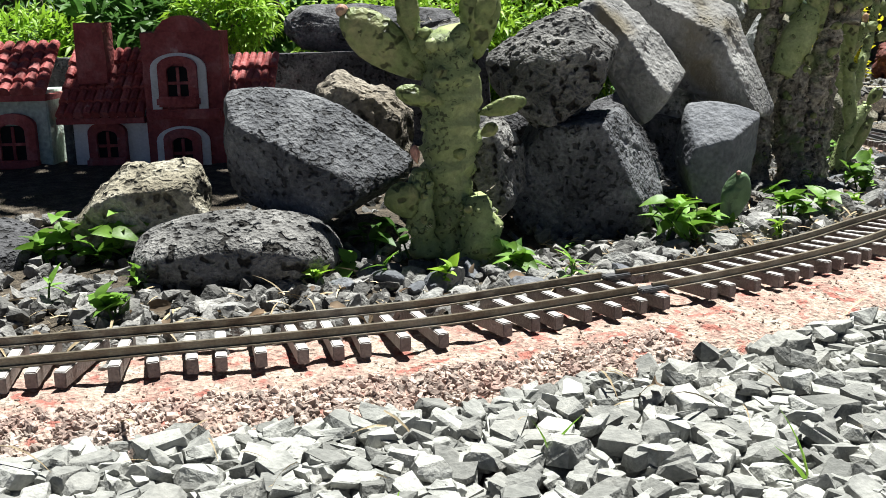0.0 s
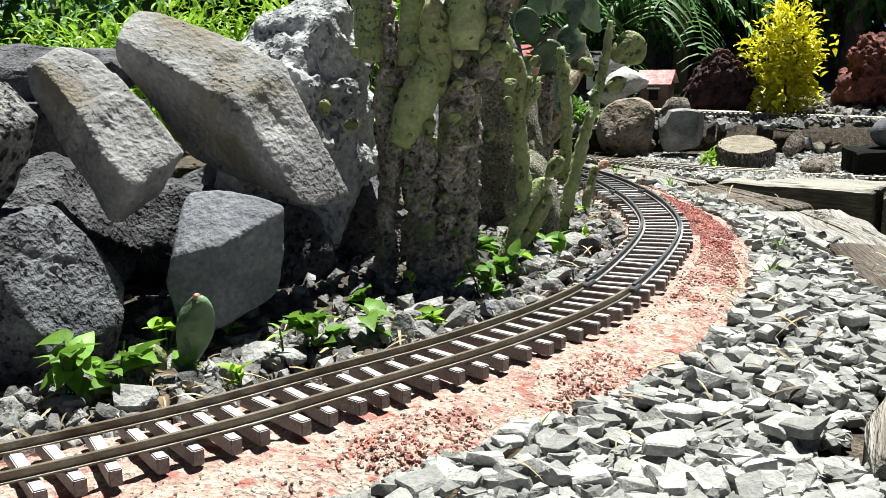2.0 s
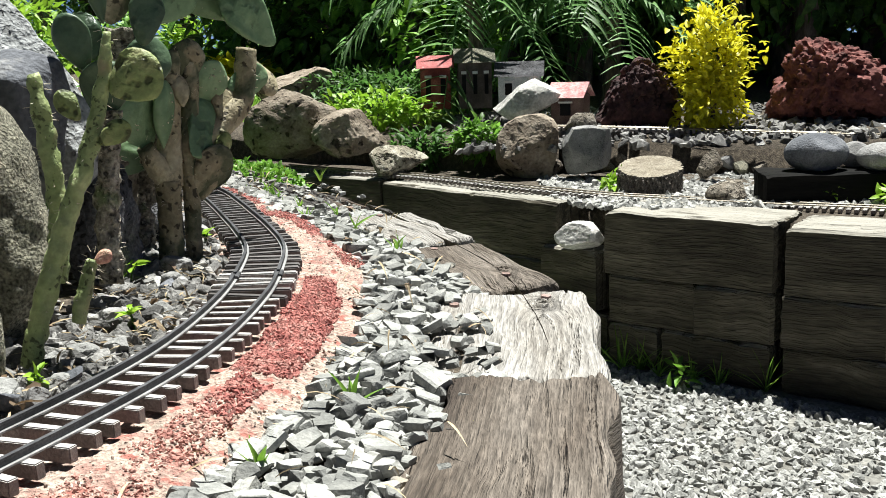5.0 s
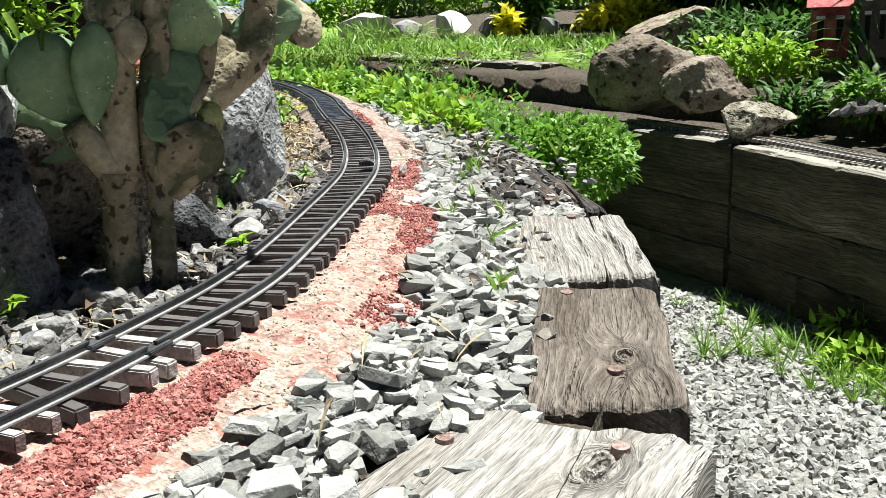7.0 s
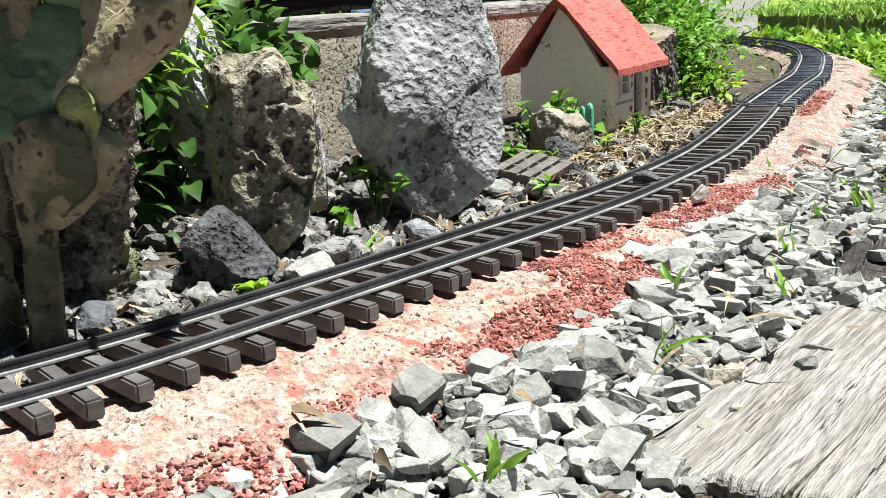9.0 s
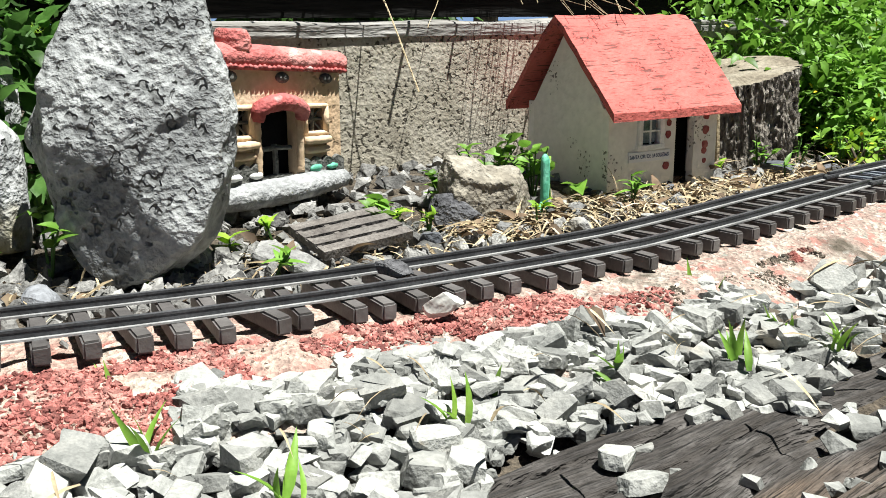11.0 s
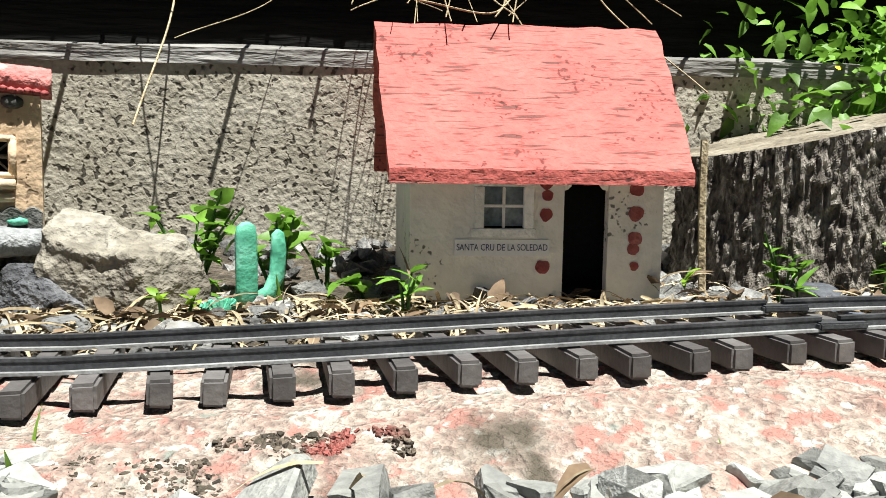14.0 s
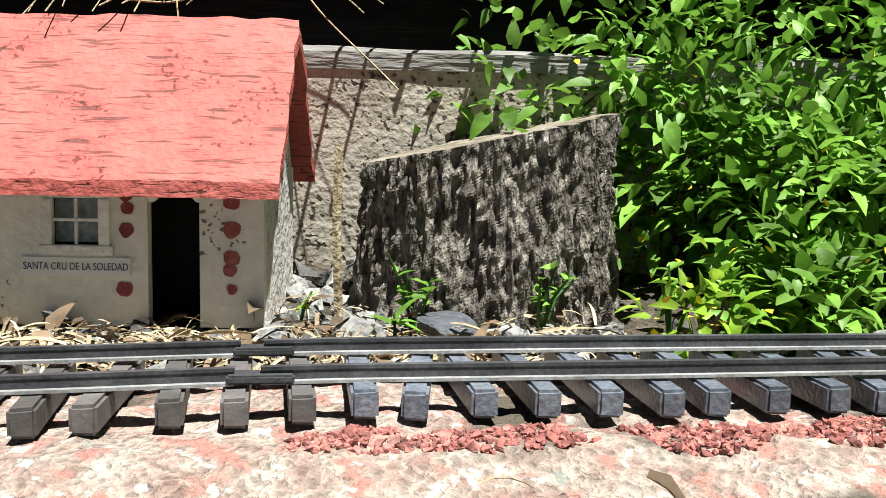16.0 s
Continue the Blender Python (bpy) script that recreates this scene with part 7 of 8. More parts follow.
def bush(at, radii, count, shape, material, label, seed, name="bush", hollow=.5, stems=6, lumps=.3, flowers=None, scale=(.6, 1.3), kind="", spread=.8, lift=0.0):
    b = thing(name, at, label, name.replace("_", " "), kind=kind)
    rng = random.Random(seed)
    bm = bmesh.new()
    for _ in range(stems):
        d = Vector((rng.gauss(0, .5) * radii[0], rng.gauss(0, .5) * radii[1], lift + radii[2] * rng.uniform(.5, 1.2)))
        tube([(0, 0, -.05 * radii[2]), d * .5 + Vector((0, 0, .1 * radii[2])), d], [.018 * radii[2] + .002, .012 * radii[2] + .0015, .005 * radii[2]], 5, bm)
    tagged(part("branchwork", bm, TRUNKBROWN, b), kind="stuff")
    leaves("foliage", blob_spots((0, 0, lift + radii[2] * .75), radii, count, seed, hollow, lumps), shape, material, seed, spread, b, scale, .25)
    if flowers:
        leaves("blossom", blob_spots((0, 0, lift + radii[2] * .78), [r * 1.03 for r in radii], flowers[1], seed + 1, .95, lumps), leaf_shape(flowers[2], flowers[2] * .8, .3, .1, 2), flowers[0], seed, .6, b, (.7, 1.2), .6)
    return b


# leafy growth beside the stump and over the wall
for k, (u, v, z, r, n) in enumerate(((.47, .20, .0, (.12, .10, .11), 900), (.55, .15, -.02, (.14, .11, .11), 1000), (.47, .29, .08, (.16, .10, .11), 900), (.70, .19, -.02, (.16, .12, .12), 900), (.62, .30, .06, (.2, .12, .13), 900), (.88, .24, -.03, (.2, .14, .14), 800), (.33, .24, .07, (.06, .06, .07), 160), (.49, .06, -.03, (.07, .05, .05), 420), (.80, .36, .06, (.2, .15, .16), 700))):
    bush(tuple(from_house(u, v, z)), r, int(n * 1.7), leaf_shape(.022, .0125, .3, .35), LEAF, "dense green leafy plant beside the stump", 1200 + k, flowers=(FLOWER, 26, .007) if k in (0, 1, 2, 7) else None, lumps=.5, scale=(.35, 1.05), hollow=.35)
bush(tuple(from_house(.42, .0, -.012)), (.06, .035, .035), 60, SMALL, LEAFLIME, "sprawling weed with yellow flower heads", 1230, flowers=(FLOWER, 22, .007), hollow=.2)
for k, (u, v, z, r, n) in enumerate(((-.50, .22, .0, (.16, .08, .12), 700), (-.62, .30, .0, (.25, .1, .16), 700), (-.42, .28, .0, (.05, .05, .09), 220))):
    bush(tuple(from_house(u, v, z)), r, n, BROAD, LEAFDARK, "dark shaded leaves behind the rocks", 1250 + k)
# ground-cover hedge beyond the timbers, spilling down to the path
hedge_at = [(.06, 3.56, -.02, .13), (.02, 3.80, -.03, .18), (-.02, 4.12, -.09, .22), (-.04, 4.5, -.15, .25), (-.12, 4.88, -.2, .25), (-.05, 3.72, .01, .2), (-.16, 4.02, -.01, .24), (-.26, 4.36, -.05, .27),
            (-.36, 4.75, -.1, .28), (-.38, 5.15, -.14, .28), (-.42, 4.2, .01, .26), (-.58, 4.6, -.02, .32), (-.68, 5.05, -.06, .34), (-.85, 4.75, .0, .34), (-.75, 5.5, -.1, .36), (-1.2, 5.2, -.02, .4),
            (-1.15, 5.75, -.06, .42), (-1.8, 5.9, -.02, .5), (.15, 4.5, -.15, .2), (.06, 4.85, -.18, .21)]
for k, (x, y, top, r) in enumerate(hedge_at):
    foot = .4 if k > 17 else .28 if k < 5 else 0.0          # those at the bank's edge stand on bare stems
    hz = (top + .8 - foot) / 1.78
    bush((x, y, -.8), (r, r, hz), int(1500 + 2600 * r * (1 if k < 9 else .8)), leaf_shape(.027, .017, .3, .3), LEAFMID if k % 3 else LEAF, "dense green ground-cover hedge with small red flowers", 1300 + k, "hedge", .8, 5, .1, flowers=(REDFLOWER, 14, .010), lift=foot)
I_TF = int(np.argmin(((LINE - (.235, 2.95)) ** 2).sum(1)))
for k, i in enumerate(range(I_TF + 62, NL_END, 20)):
    x, y, _ = beside(.245 + .03 * math.sin(k * 1.7), 0, i)
    bush((x, y, -.12), (.10, .10, .08), 480, leaf_shape(.027, .017, .3, .3), LEAF if k % 2 else LEAFLIME, "low green ground cover along the gravel edge", 1330 + k, "ground_cover", .6, 3, .2, flowers=(REDFLOWER, 5, .010))
for k, (x, y, z, r, n) in enumerate(((-.38, 3.22, -.02, (.14, .12, .13), 1100), (-.68, 3.48, -.02, (.18, .16, .15), 1100), (-1.0, 3.72, 0, (.2, .18, .18), 1000), (-.5, 3.05, .05, (.2, .2, .25), 900), (-.9, 3.3, .1, (.3, .25, .3), 900), (-1.4, 4.0, 0, (.35, .3, .35), 900))):
    bush((x, y, z), r, n, leaf_shape(.028, .016, .3, .35), LEAF, "green leafy bush behind the stump", 1340 + k, lumps=.3)
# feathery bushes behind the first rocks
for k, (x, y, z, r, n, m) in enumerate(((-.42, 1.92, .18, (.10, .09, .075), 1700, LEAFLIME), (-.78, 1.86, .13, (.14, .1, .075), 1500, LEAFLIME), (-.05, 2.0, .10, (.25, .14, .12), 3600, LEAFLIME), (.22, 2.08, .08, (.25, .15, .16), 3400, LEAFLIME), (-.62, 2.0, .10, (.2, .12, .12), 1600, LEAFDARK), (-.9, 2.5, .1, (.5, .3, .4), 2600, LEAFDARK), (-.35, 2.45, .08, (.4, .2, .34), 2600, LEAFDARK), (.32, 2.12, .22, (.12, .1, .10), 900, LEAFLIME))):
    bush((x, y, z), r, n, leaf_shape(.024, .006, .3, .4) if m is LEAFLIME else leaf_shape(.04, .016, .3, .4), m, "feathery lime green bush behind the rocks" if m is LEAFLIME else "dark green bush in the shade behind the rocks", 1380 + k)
rock((-.14, 1.76, .205), (.155, .1, .042), 95, BASALT, "long flat dark rock with a sunlit patch above the toy houses", (6, 4, 4), 5, 6, .04, .7, .4)
# across the path
bush((2.05, 5.28, -.12), (.15, .13, .25), 2600, leaf_shape(.038, .022, .3, .3), LEAFYELLOW, "bright golden yellow leafy shrub", 1400, "shrub", .55, 8, .6)
for k, (x, y, z, r, n, m) in enumerate(((1.0, 5.1, -.2, (.13, .08, .085), 420, LEAFMID), (.75, 5.25, -.24, (.14, .1, .08), 400, LEAFDARK), (.5, 5.75, -.12, (.3, .12, .1), 900, LEAFLIME), (.45, 6.1, -.05, (.35, .2, .12), 800, LEAFDARK), (.9, 6.2, -.05, (.3, .2, .12), 600, LEAFDARK),
                                        (1.5, 4.45, -.3, (.05, .05, .05), 60, LEAFLIME), (2.35, 3.95, -.3, (.1, .06, .05), 160, LEAFLIME), (2.15, 4.1, -.3, (.08, .05, .05), 120, LEAFLIME), (1.12, 4.2, -.8, (.15, .1, .05), 260, LEAFLIME), (1.6, 3.72, -.8, (.04, .04, .05), 24, LEAF), (1.05, 4.42, -.8, (.12, .1, .06), 160, LEAFLIME))):
    bush((x, y, z), r, n, leaf_shape(.04, .02, .3, .3), m, "low green plant on the terrace" if z > -.5 else "leafy plant at the foot of the wall", 1420 + k)
for k, (x, y, z, r, n, m, fl) in enumerate(((-1.5, 7.2, -.2, (.6, .3, .28), 700, GRASS, None), (-.4, 7.0, -.2, (.5, .3, .25), 700, GRASS, None), (.3, 7.4, -.1, (.6, .4, .35), 800, GRASS, None), (-1.0, 9.1, .0, (.3, .25, .13), 900, LEAFYELLOW, None), (-1.75, 8.6, .0, (.08, .08, .1), 120, LEAFYELLOW, None),
                                            (-2.6, 7.8, -.1, (.8, .4, .3), 700, GRASS, None), (-4, 8, -.1, (1, .5, .4), 600, GRASS, None), (-1.75, 8.9, .0, (.22, .22, .3), 700, LEAFDARK, None), (.9, 7.2, .0, (.5, .3, .4), 500, LEAF, None))):
    bush((x, y, z), (r[0], r[1], r[2] * (.4 if m is GRASS else 1)), n, leaf_shape(.09, .012, .3, .4) if m is GRASS else leaf_shape(.09, .05, .3, .3), m, ("tall grass on the lawn", "yellow flowering bush on the lawn")[m is LEAFYELLOW] if m is not LEAFDARK else "dark green shrub on the lawn", 1450 + k)


def tree(at, height, radii, count, label, seed, material=None, size=.12):
    t = thing("tree", at, label, "tree")
    rng = random.Random(seed)
    bm = tube([(0, 0, -.2), (.03 * height, 0, height * .35), (0, .02 * height, height * .75)], [.055 * height, .04 * height, .02 * height], 9)
    for _ in range(7):
        a = rng.uniform(0, 6.28)
        z = height * rng.uniform(.35, .6)
        tube([(0, 0, z), (radii[0] * .4 * math.cos(a), radii[1] * .4 * math.sin(a), z + .15 * height), (radii[0] * .8 * math.cos(a), radii[1] * .8 * math.sin(a), z + .25 * height)], [.02 * height, .013 * height, .005 * height], 6, bm)
    part("trunk", bm, TRUNKBROWN, t)
    leaves("crown", blob_spots((0, 0, height * .72), radii, count, seed, .35, .45), leaf_shape(size, size * .5, .3, .35), material or LEAFDARK, seed, .8, t, (.6, 1.4), .2)
    return t


for k in range(13):
    rr = random.Random(1500 + k)
    a = k / 12
    tree((-5.5 + 10.5 * a + rr.uniform(-.3, .3), 10.8 + rr.uniform(-.8, .8) - 2.6 * a + (5 if k < 7 else 0), 0), rr.uniform(2.6, 3.4), (1.3, 1.1, 1.5), 2600, "shady dark green garden tree", 1500 + k, LEAFDARK if k % 3 else LEAF)
for k in range(7):
    rr = random.Random(1560 + k)
    tree((.2 + .75 * k + rr.uniform(-.2, .2), (7.4 if k > 1 else 9.0) + rr.uniform(-.3, .3) - .12 * k, 0), 1.7, (.75, .6, .95), 2000, "dense dark green tree behind the terrace", 1560 + k, LEAFMID if k % 2 else LEAFDARK, .09)
for k in range(8):
    rr = random.Random(1640 + k)
    tree((.4 + .7 * k + rr.uniform(-.2, .2), 8.3 - .1 * k + rr.uniform(-.2, .2), 0), 1.9, (.7, .5, 1.25), 2200, "dense green tree behind the terrace", 1640 + k, LEAFDARK if k % 3 == 1 else LEAFMID, .12)
for k in range(9):
    rr = random.Random(1670 + k)
    bush((-.6 + .8 * k, 9.6 + rr.uniform(-.2, .2) - .1 * k, -.1), (.85, .5, 1.35), 2600, leaf_shape(.15, .08, .3, .35), LEAFMID if k % 2 else LEAFDARK, "tall dense hedge of dark green leaves", 1670 + k, "hedge", .6, 6, .3)
for k in range(5):
    rr = random.Random(1590 + k)
    tree((-4.6 + .75 * k, 3.4 + rr.uniform(-.3, .3), 0), 1.5, (.6, .5, .8), 1500, "dark green tree behind the bank", 1590 + k, LEAFDARK, .08)


for k in range(9):
    rr = random.Random(1700 + k)
    bush((-6.4 + .75 * k, 11.6 + rr.uniform(-.3, .3), .02), (.6, .35, rr.uniform(.3, .5)), 900, leaf_shape(.09, .045, .3, .35), LEAF if k % 2 else LEAFLIME, "rounded green shrub at the far edge of the lawn", 1700 + k, "shrub")
rr = np.random.default_rng(61)
spots = [(np.array((rr.uniform(-4.5, .6), rr.uniform(7.2, 9.6), -.07)), (rr.normal(0, .5), rr.normal(0, .5), 1)) for _ in range(5000)]
tagged(leaves("lawn_grass", spots, leaf_shape(.09, .012, .3, .4), GRASS, 62, .2, None, (.6, 1.3), .3), "rough sunlit grass on the lawn", "grass", kind="stuff")


def palm(at, height, fronds, length, label, seed):
    t = thing("palm", at, label, "palm")
    rng = random.Random(seed)
    part("trunk", tube([(0, 0, -.1), (.02, 0, height * .5), (0, 0, height)], [.05, .045, .05], 10), TRUNKBROWN, t)
    for k in range(fronds):
        a, up = 2.4 * k + rng.uniform(-.3, .3), rng.uniform(-.5, .8)
        pts = [Vector((math.cos(a) * length * f, math.sin(a) * length * f, height + length * (up * f - .75 * f * f))) for f in (0, .25, .5, .75, 1)]
        fr = part("frond", tube(pts, [.012, .009, .006, .004, .002], 5), PALM, t, "arching feathery palm frond")
        spots = []
        for q in range(46):
            f = .12 + .88 * q / 45
            i = min(3, int(f * 4))
            p = pts[i].lerp(pts[i + 1], f * 4 - i)
            side = Vector((-math.sin(a), math.cos(a), -.35)) * (1 if q % 2 else -1) + Vector((math.cos(a), math.sin(a), -.2)) * .5
            spots.append((np.array(p), tuple(side)))
        leaves("foliage", spots, leaf_shape(length * .34, .022, .4, .5, 3), PALM, seed + k, .08, fr, (.7, 1.1), 0)
    return t


# a bough from the side that shades the red toy houses
t = thing("tree", (-1.5, 1.9, -.1), "garden tree whose bough shades the red toy houses", "tree")
bm = tube([(0, 0, 0), (.05, 0, .7), (.35, -.1, 1.1), (.9, -.25, 1.3), (1.5, -.3, 1.42)], [.07, .055, .04, .025, .01], 9)
part("trunk", bm, TRUNKBROWN, t)
leaves("crown", blob_spots((1.22, -.3, 1.38), (.42, .16, .16), 650, 1620, .1, .3), leaf_shape(.07, .035, .3, .35), LEAFDARK, 1620, .8, t, (.6, 1.4), .2)
palm((1.0, 6.5, 0), .62, 11, .75, "small palm with arching fronds over the toy houses", 1600)
palm((1.75, 6.4, 0), .55, 10, .6, "small palm beside the red lava rock", 1610)

# ---- loose stones ----
SHAPES = stone_shapes(36, 2, 8, .62)
BLOCKS = blocky_shapes(40, 12, .56)
TINY = stone_shapes(14, 3, 2, .7)


def band(count, d0, d1, i0, i1, seed, lo, hi, lift, zfun):
    """Places along the line between two distances from it."""
    rng = np.random.default_rng(seed)
    i = rng.integers(i0, i1, count)
    d = rng.uniform(d0, d1, count)
    p = LINE[i] + OUT[i] * d[:, None] + WAYS[i] * rng.uniform(-.004, .004, count)[:, None]
    s = rng.uniform(lo, hi, count) * np.where(rng.random(count) < .15, 1.3, 1)
    z = zfun(d, p[:, 0], p[:, 1]) + s * lift
    return np.column_stack([p, z]), s


def line_at(y):
    return int(np.argmin(np.abs(LINE[:, 1] - y)))


I_T0 = int(np.argmin(((LINE - (.52, 1.09)) ** 2).sum(1)))
NL = len(LINE)


def gz(d, x, y):
    return bank_height(d, x, y) + .006


pl, sz = [], []
for args in ((4000, .106, .345, 180, I_T0, 31, .008, .019), (4600, .110, .262, I_T0, NL - 330, 32, .008, .019), (1900, .25, .30, I_T0 + 250, NL - 330, 33, .008, .018), (420, .29, .36, line_at(2.66), line_at(3.2), 35, .010, .02),
             (2100, .114, .335, 180, I_T0, 131, .011, .022), (2700, .116, .252, I_T0, NL - 330, 132, .011, .022)):
    a, b = band(*args[:6], args[6], args[7], .10 if args[5] < 100 else .36, gz)
    pl.append(a)
    sz.append(b)
pl, sz = np.concatenate(pl), np.concatenate(sz)
a, b = band(900, .080, .125, line_at(2.42), line_at(2.76), 231, .010, .021, .3, lambda d, x, y: -.028 - .1 * (d - .08) + rise(y))
near = np.array([noise.noise(Vector((p[0] * 14, p[1] * 14, 6))) + (off - .095) * 14 > -.08 for p, off in zip(a, off_line(a[:, :2])[0])])
pl, sz = np.concatenate([pl, a[near]]), np.concatenate([sz, b[near]])
# the tarred timber stays half bare
ta, tw = np.array((.775, 2.625)), np.array((-.395, .585)) / np.hypot(.395, .585)
rel = pl[:, :2] - ta
along, across = rel @ tw, rel @ np.array((tw[1], -tw[0]))
rnd = np.random.default_rng(9).random(len(pl))
on_wood = np.zeros(len(pl), bool)
for na, fa, wd in (((.80, .84), (.98, 1.245), .145), ((.985, 1.305), (1.018, 1.60), .142), ((1.006, 1.635), (1.024, 1.962), .178), ((1.030, 1.995), (.936, 2.272), .118), ((.918, 2.315), (.80, 2.585), .146)):
    na, fa = np.array(na), np.array(fa)
    ln = np.linalg.norm(fa - na)
    w_ = (fa - na) / ln
    rl = pl[:, :2] - na
    u_, v_ = rl @ w_, rl @ np.array((w_[1], -w_[0]))
    on_wood |= (u_ > .0) & (u_ < ln) & (np.abs(v_) < wd / 2 - .006) & (rnd < .96)
bare = on_wood | (along > .02) & (across > -.058 - .025 * np.sin(along * 19)) & (np.random.default_rng(8).random(len(pl)) < .93)
pl, sz = pl[~bare], sz[~bare]
gravel = scatter("gravel", pl, sz, BLOCKS, GRAVEL, 34, .24)
tagged(gravel, "angular pale grey crushed stones beside the track", "gravel", kind="stuff")
# the stones lying on top, one by one
bed = thing("gravel_stones", (0, 0, 0), "loose angular grey stones lying on the gravel", "gravel stones")
STONES = []
for v, f in blocky_shapes(26, 9, .56):
    me = bpy.data.meshes.new("stone")
    me.from_pydata(v.tolist(), [], f.tolist())
    me.materials.append(GRAVEL1)
    STONES.append(me)
a, b = band(300, .12, .25, 260, NL - 400, 36, .015, .026, .5, gz)
free = (off_line(a[:, :2])[0] < .205) | (a[:, 1] < 2.1)
a, b = a[free], b[free]
rr = random.Random(37)
for p, s in zip(a, b):
    ob = new("stone", rr.choice(STONES))
    ob.parent = bed
    ob.matrix_world = Matrix.LocRotScale(p, Euler((rr.gauss(0, .22), rr.gauss(0, .22), rr.uniform(0, 6.28))), Vector((s, s, s)))
# red and pink crumbs on the bed
def on_bed(d, x, y):
    return np.array([bed_height(q, u, v) for q, u, v in zip(d, x, y)])


I_PINK = int(np.argmin(((LINE - (.10, .76)) ** 2).sum(1)))
a, b = band(5200, .07, .14, 190, I_PINK, 41, .0025, .0066, .02, on_bed)
tagged(scatter("pink_pebbles", a, b, TINY, PINKGRAVEL, 42), "pink and cream pebbles on the track bed", "pebbles", kind="stuff")
CRUMBS = surface("mixed mortar crumbs", [(.13, .08, .065), (.3, .22, .18), (.4, .35, .3)], 30, bump=.4, fine=300, vary=.6, island=True)
a, b = band(4200, .044, .132, 190, I_CREAM, 141, .0008, .0032, .0, on_bed)
tagged(scatter("cream_pebbles", a, b, TINY, CRUMBS, 142), "pink and cream crumbs on the track bed", "pebbles", kind="stuff")
PINKRED = surface("pinkish red grit", [(.26, .11, .09), (.37, .19, .155), (.43, .3, .25)], 40, bump=.4, fine=300, vary=.4, island=True)
pl, sz = [], []
for y0, y1, d0, d1, n in ((.80, 1.16, .06, .115, 2200), (1.16, 1.50, .05, .10, 2600)):
    a, b = band(n, d0, d1, line_at(y0), line_at(y1), int(y0 * 100), .0014, .004, .05, on_bed)
    keep = np.array([noise.noise(Vector((p[0] * 7, p[1] * 7, 3))) + .5 * noise.noise(Vector((p[0] * 29, p[1] * 29, 9))) > -.02 for p in a])
    pl.append(a[keep])
    sz.append(b[keep])
tagged(scatter("pink_grit", np.concatenate(pl), np.concatenate(sz), TINY, PINKRED, 143), "pinkish red grit strewn along the track bed", "pebbles", kind="stuff")
pl, sz = [], []
for k, (y0, y1, d0, d1, n) in enumerate(((1.50, 1.66, .05, .085, 1200), (1.58, 1.83, .040, .094, 6800), (1.82, 1.90, .05, .085, 1200), (2.0, 2.16, .095, .135, 1100), (2.14, 2.44, .086, .122, 2800), (2.36, 2.66, .042, .092, 4200), (2.34, 2.5, .04, .1, 1500), (2.62, 2.72, .07, .11, 700), (3.04, 3.3, .046, .07, 1800))):
    a, b = band(n, d0, d1, line_at(y0), line_at(y1), 60 + k, .0016, .0048, .05, on_bed)
    keep = np.array([noise.noise(Vector((p[0] * 5, p[1] * 5, 3))) + .5 * noise.noise(Vector((p[0] * 29, p[1] * 29, 9))) > (-.5 if k in (1, 2) else -.06) for p in a])
    pl.append(a[keep])
    sz.append(b[keep])
tagged(scatter("red_pebbles", np.concatenate(pl), np.concatenate(sz), TINY, REDGRAVEL, 43), "crushed red volcanic gravel on the track bed", "pebbles", kind="stuff")
DARKCRUMBS = surface("dark earthy crumbs", [(.03, .026, .02), (.075, .062, .046), (.17, .13, .1)], 40, bump=.5, fine=300, vary=.6, island=True, moss=((.28, .09, .075), 20, .6))
a, b = band(4200, .078, .118, line_at(2.70), line_at(2.86), 161, .0008, .0032, .02, on_bed)
keep = np.array([noise.noise(Vector((p[0] * 17, p[1] * 17, 5))) + .6 * noise.noise(Vector((p[0] * 47, p[1] * 47, 2))) > -.03 for p in a])
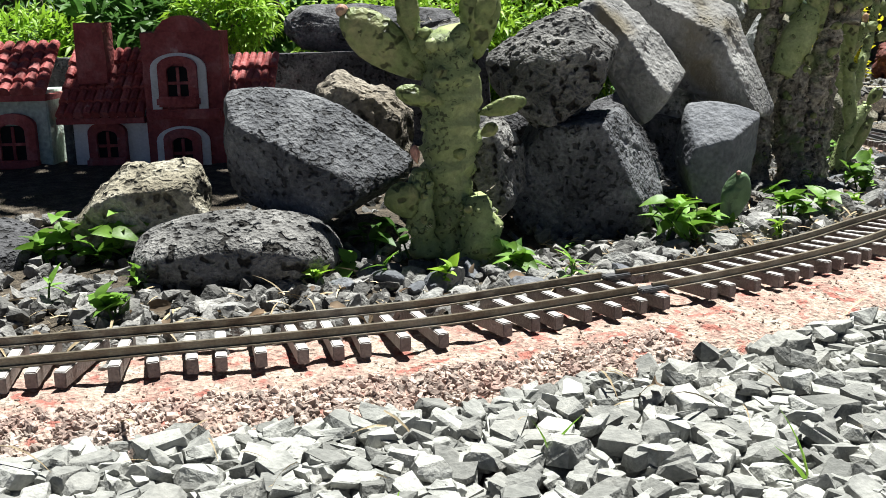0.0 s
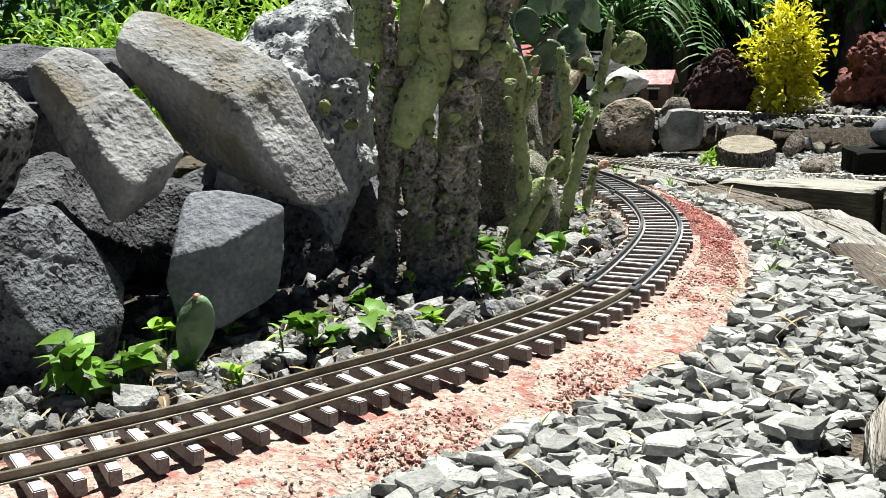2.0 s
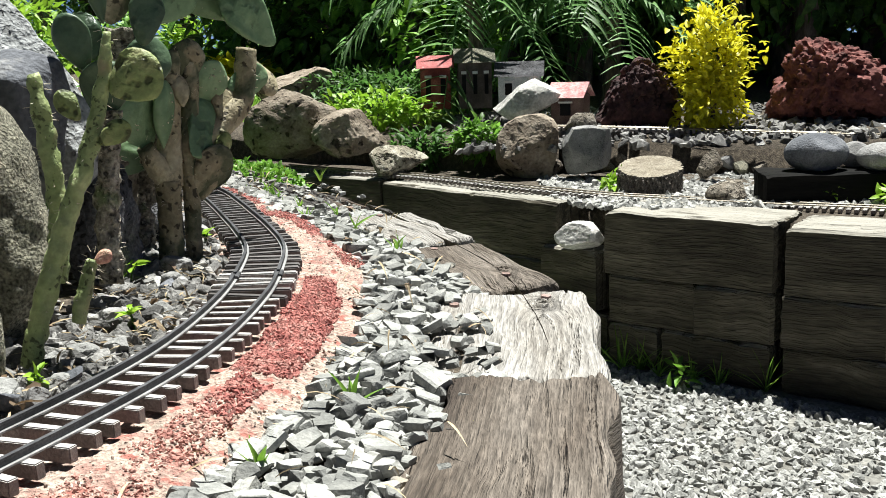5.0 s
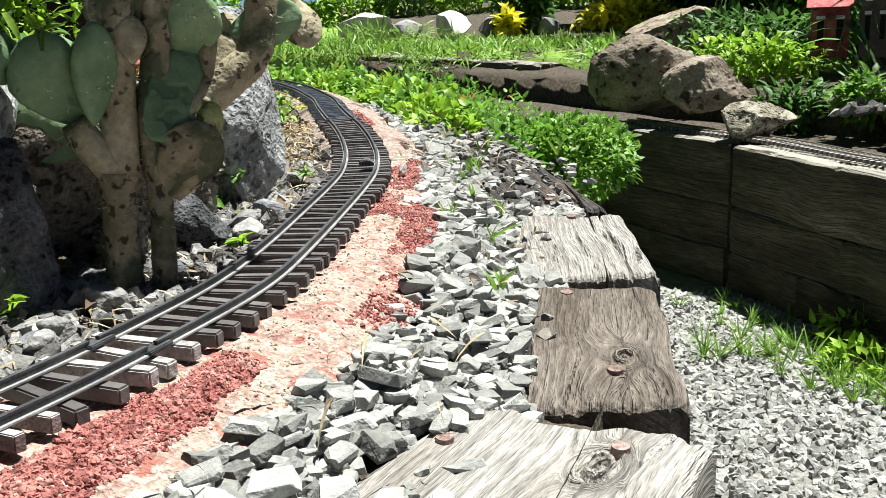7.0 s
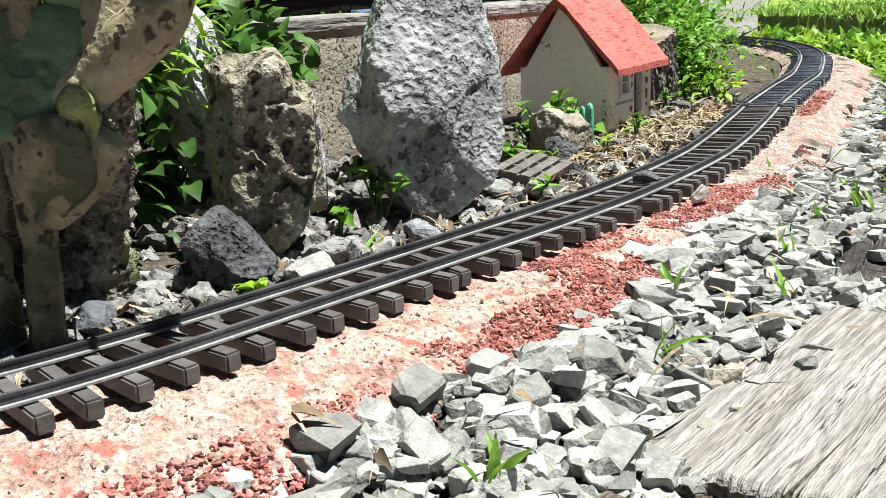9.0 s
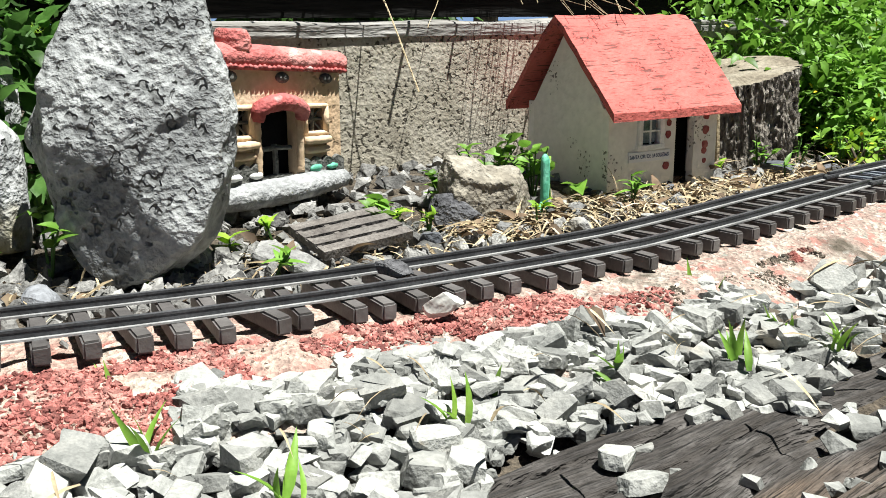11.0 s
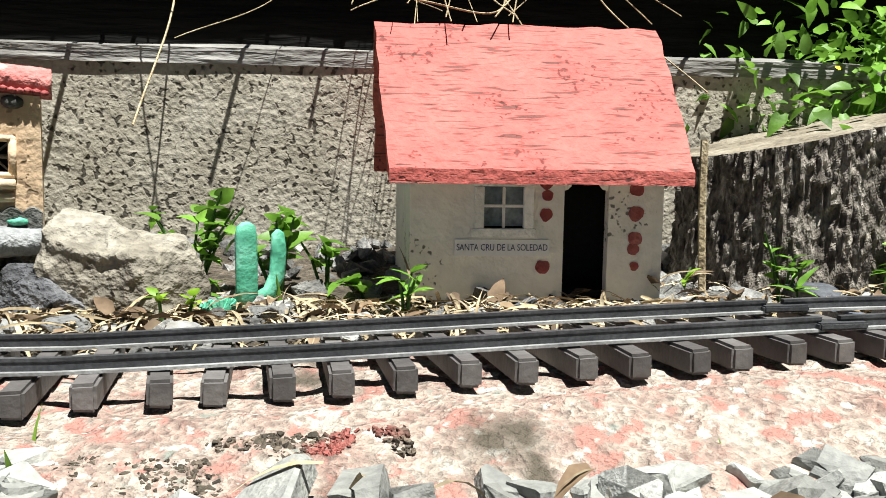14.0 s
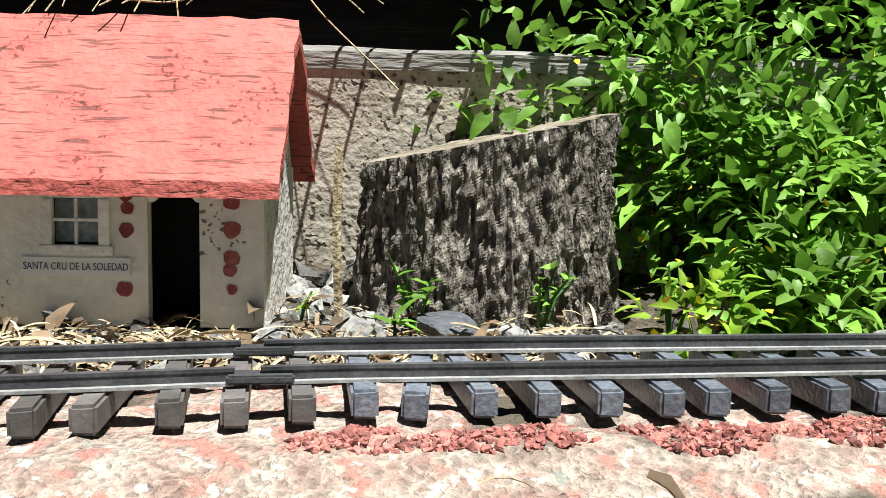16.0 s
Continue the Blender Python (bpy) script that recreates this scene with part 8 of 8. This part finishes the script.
tagged(scatter("dark_crumbs", a[keep], b[keep], TINY, DARKCRUMBS, 162), "dark soil crumbs and red grit on the mortar bed", "pebbles", kind="stuff")
# pebbles between and behind the sleepers
a, b = band(5600, -.17, .0, 150, NL - 380, 45, .006, .022, .15, lambda d, x, y: np.where(d > -.06, -.018, bank_height(d, x, y)))
keep = ~((np.abs(off_line(a[:, :2])[0]) < .05) & (b > .011)) & ((a[:, 1] < 2.6) | (np.arange(len(a)) % 3 == 0))
tagged(scatter("bank_pebbles", a[keep], b[keep], SHAPES, PEBBLE, 46), "grey pebbles and broken stone along the bank", "pebbles", kind="stuff")
a, b = band(3500, -.45, -.12, 150, NL - 420, 47, .006, .018, .15, bank_height)
tagged(scatter("bank_debris", a, b, TINY, PEBBLE, 48), "small dark stones on the shaded bank", "pebbles", kind="stuff")
# the path and the terrace
rng = np.random.default_rng(51)
q = np.column_stack([rng.uniform(.3, 2.6, 26000), rng.uniform(1.1, 4.8, 26000)])
dd, _ = off_line(q)
wy = np.interp(q[:, 0], WALLTOP[::-1, 0], WALLTOP[::-1, 1])
q = q[(dd > .36) & (q[:, 1] < wy - .06)]
s = rng.uniform(.016, .032, len(q))
tagged(scatter("path_gravel", np.column_stack([q, np.full(len(q), -.797)]), s, TINY, PATHSTONE, 52), "pale loose gravel covering the garden path", "gravel", kind="stuff")
q = np.column_stack([rng.uniform(1.25, 2.5, 4600), rng.uniform(4.0, 4.9, 4600)])
wy = np.interp(q[:, 0], WALLTOP[::-1, 0], WALLTOP[::-1, 1])
q = q[q[:, 1] > wy + .09]
tagged(scatter("terrace_gravel", np.column_stack([q, np.full(len(q), -.292)]), rng.uniform(.018, .04, len(q)), TINY, PATHSTONE, 53), "pale gravel on the low terrace", "gravel", kind="stuff")
q = np.column_stack([rng.uniform(.9, 3.2, 1500), rng.uniform(4.85, 6.2, 1500)])
tagged(scatter("terrace_debris", np.column_stack([q, -.165 + (q[:, 1] - 4.8) * .051]), rng.uniform(.02, .06, len(q)), TINY, PEBBLE, 54), "grey stones and rubble on the upper terrace", "gravel", kind="stuff")
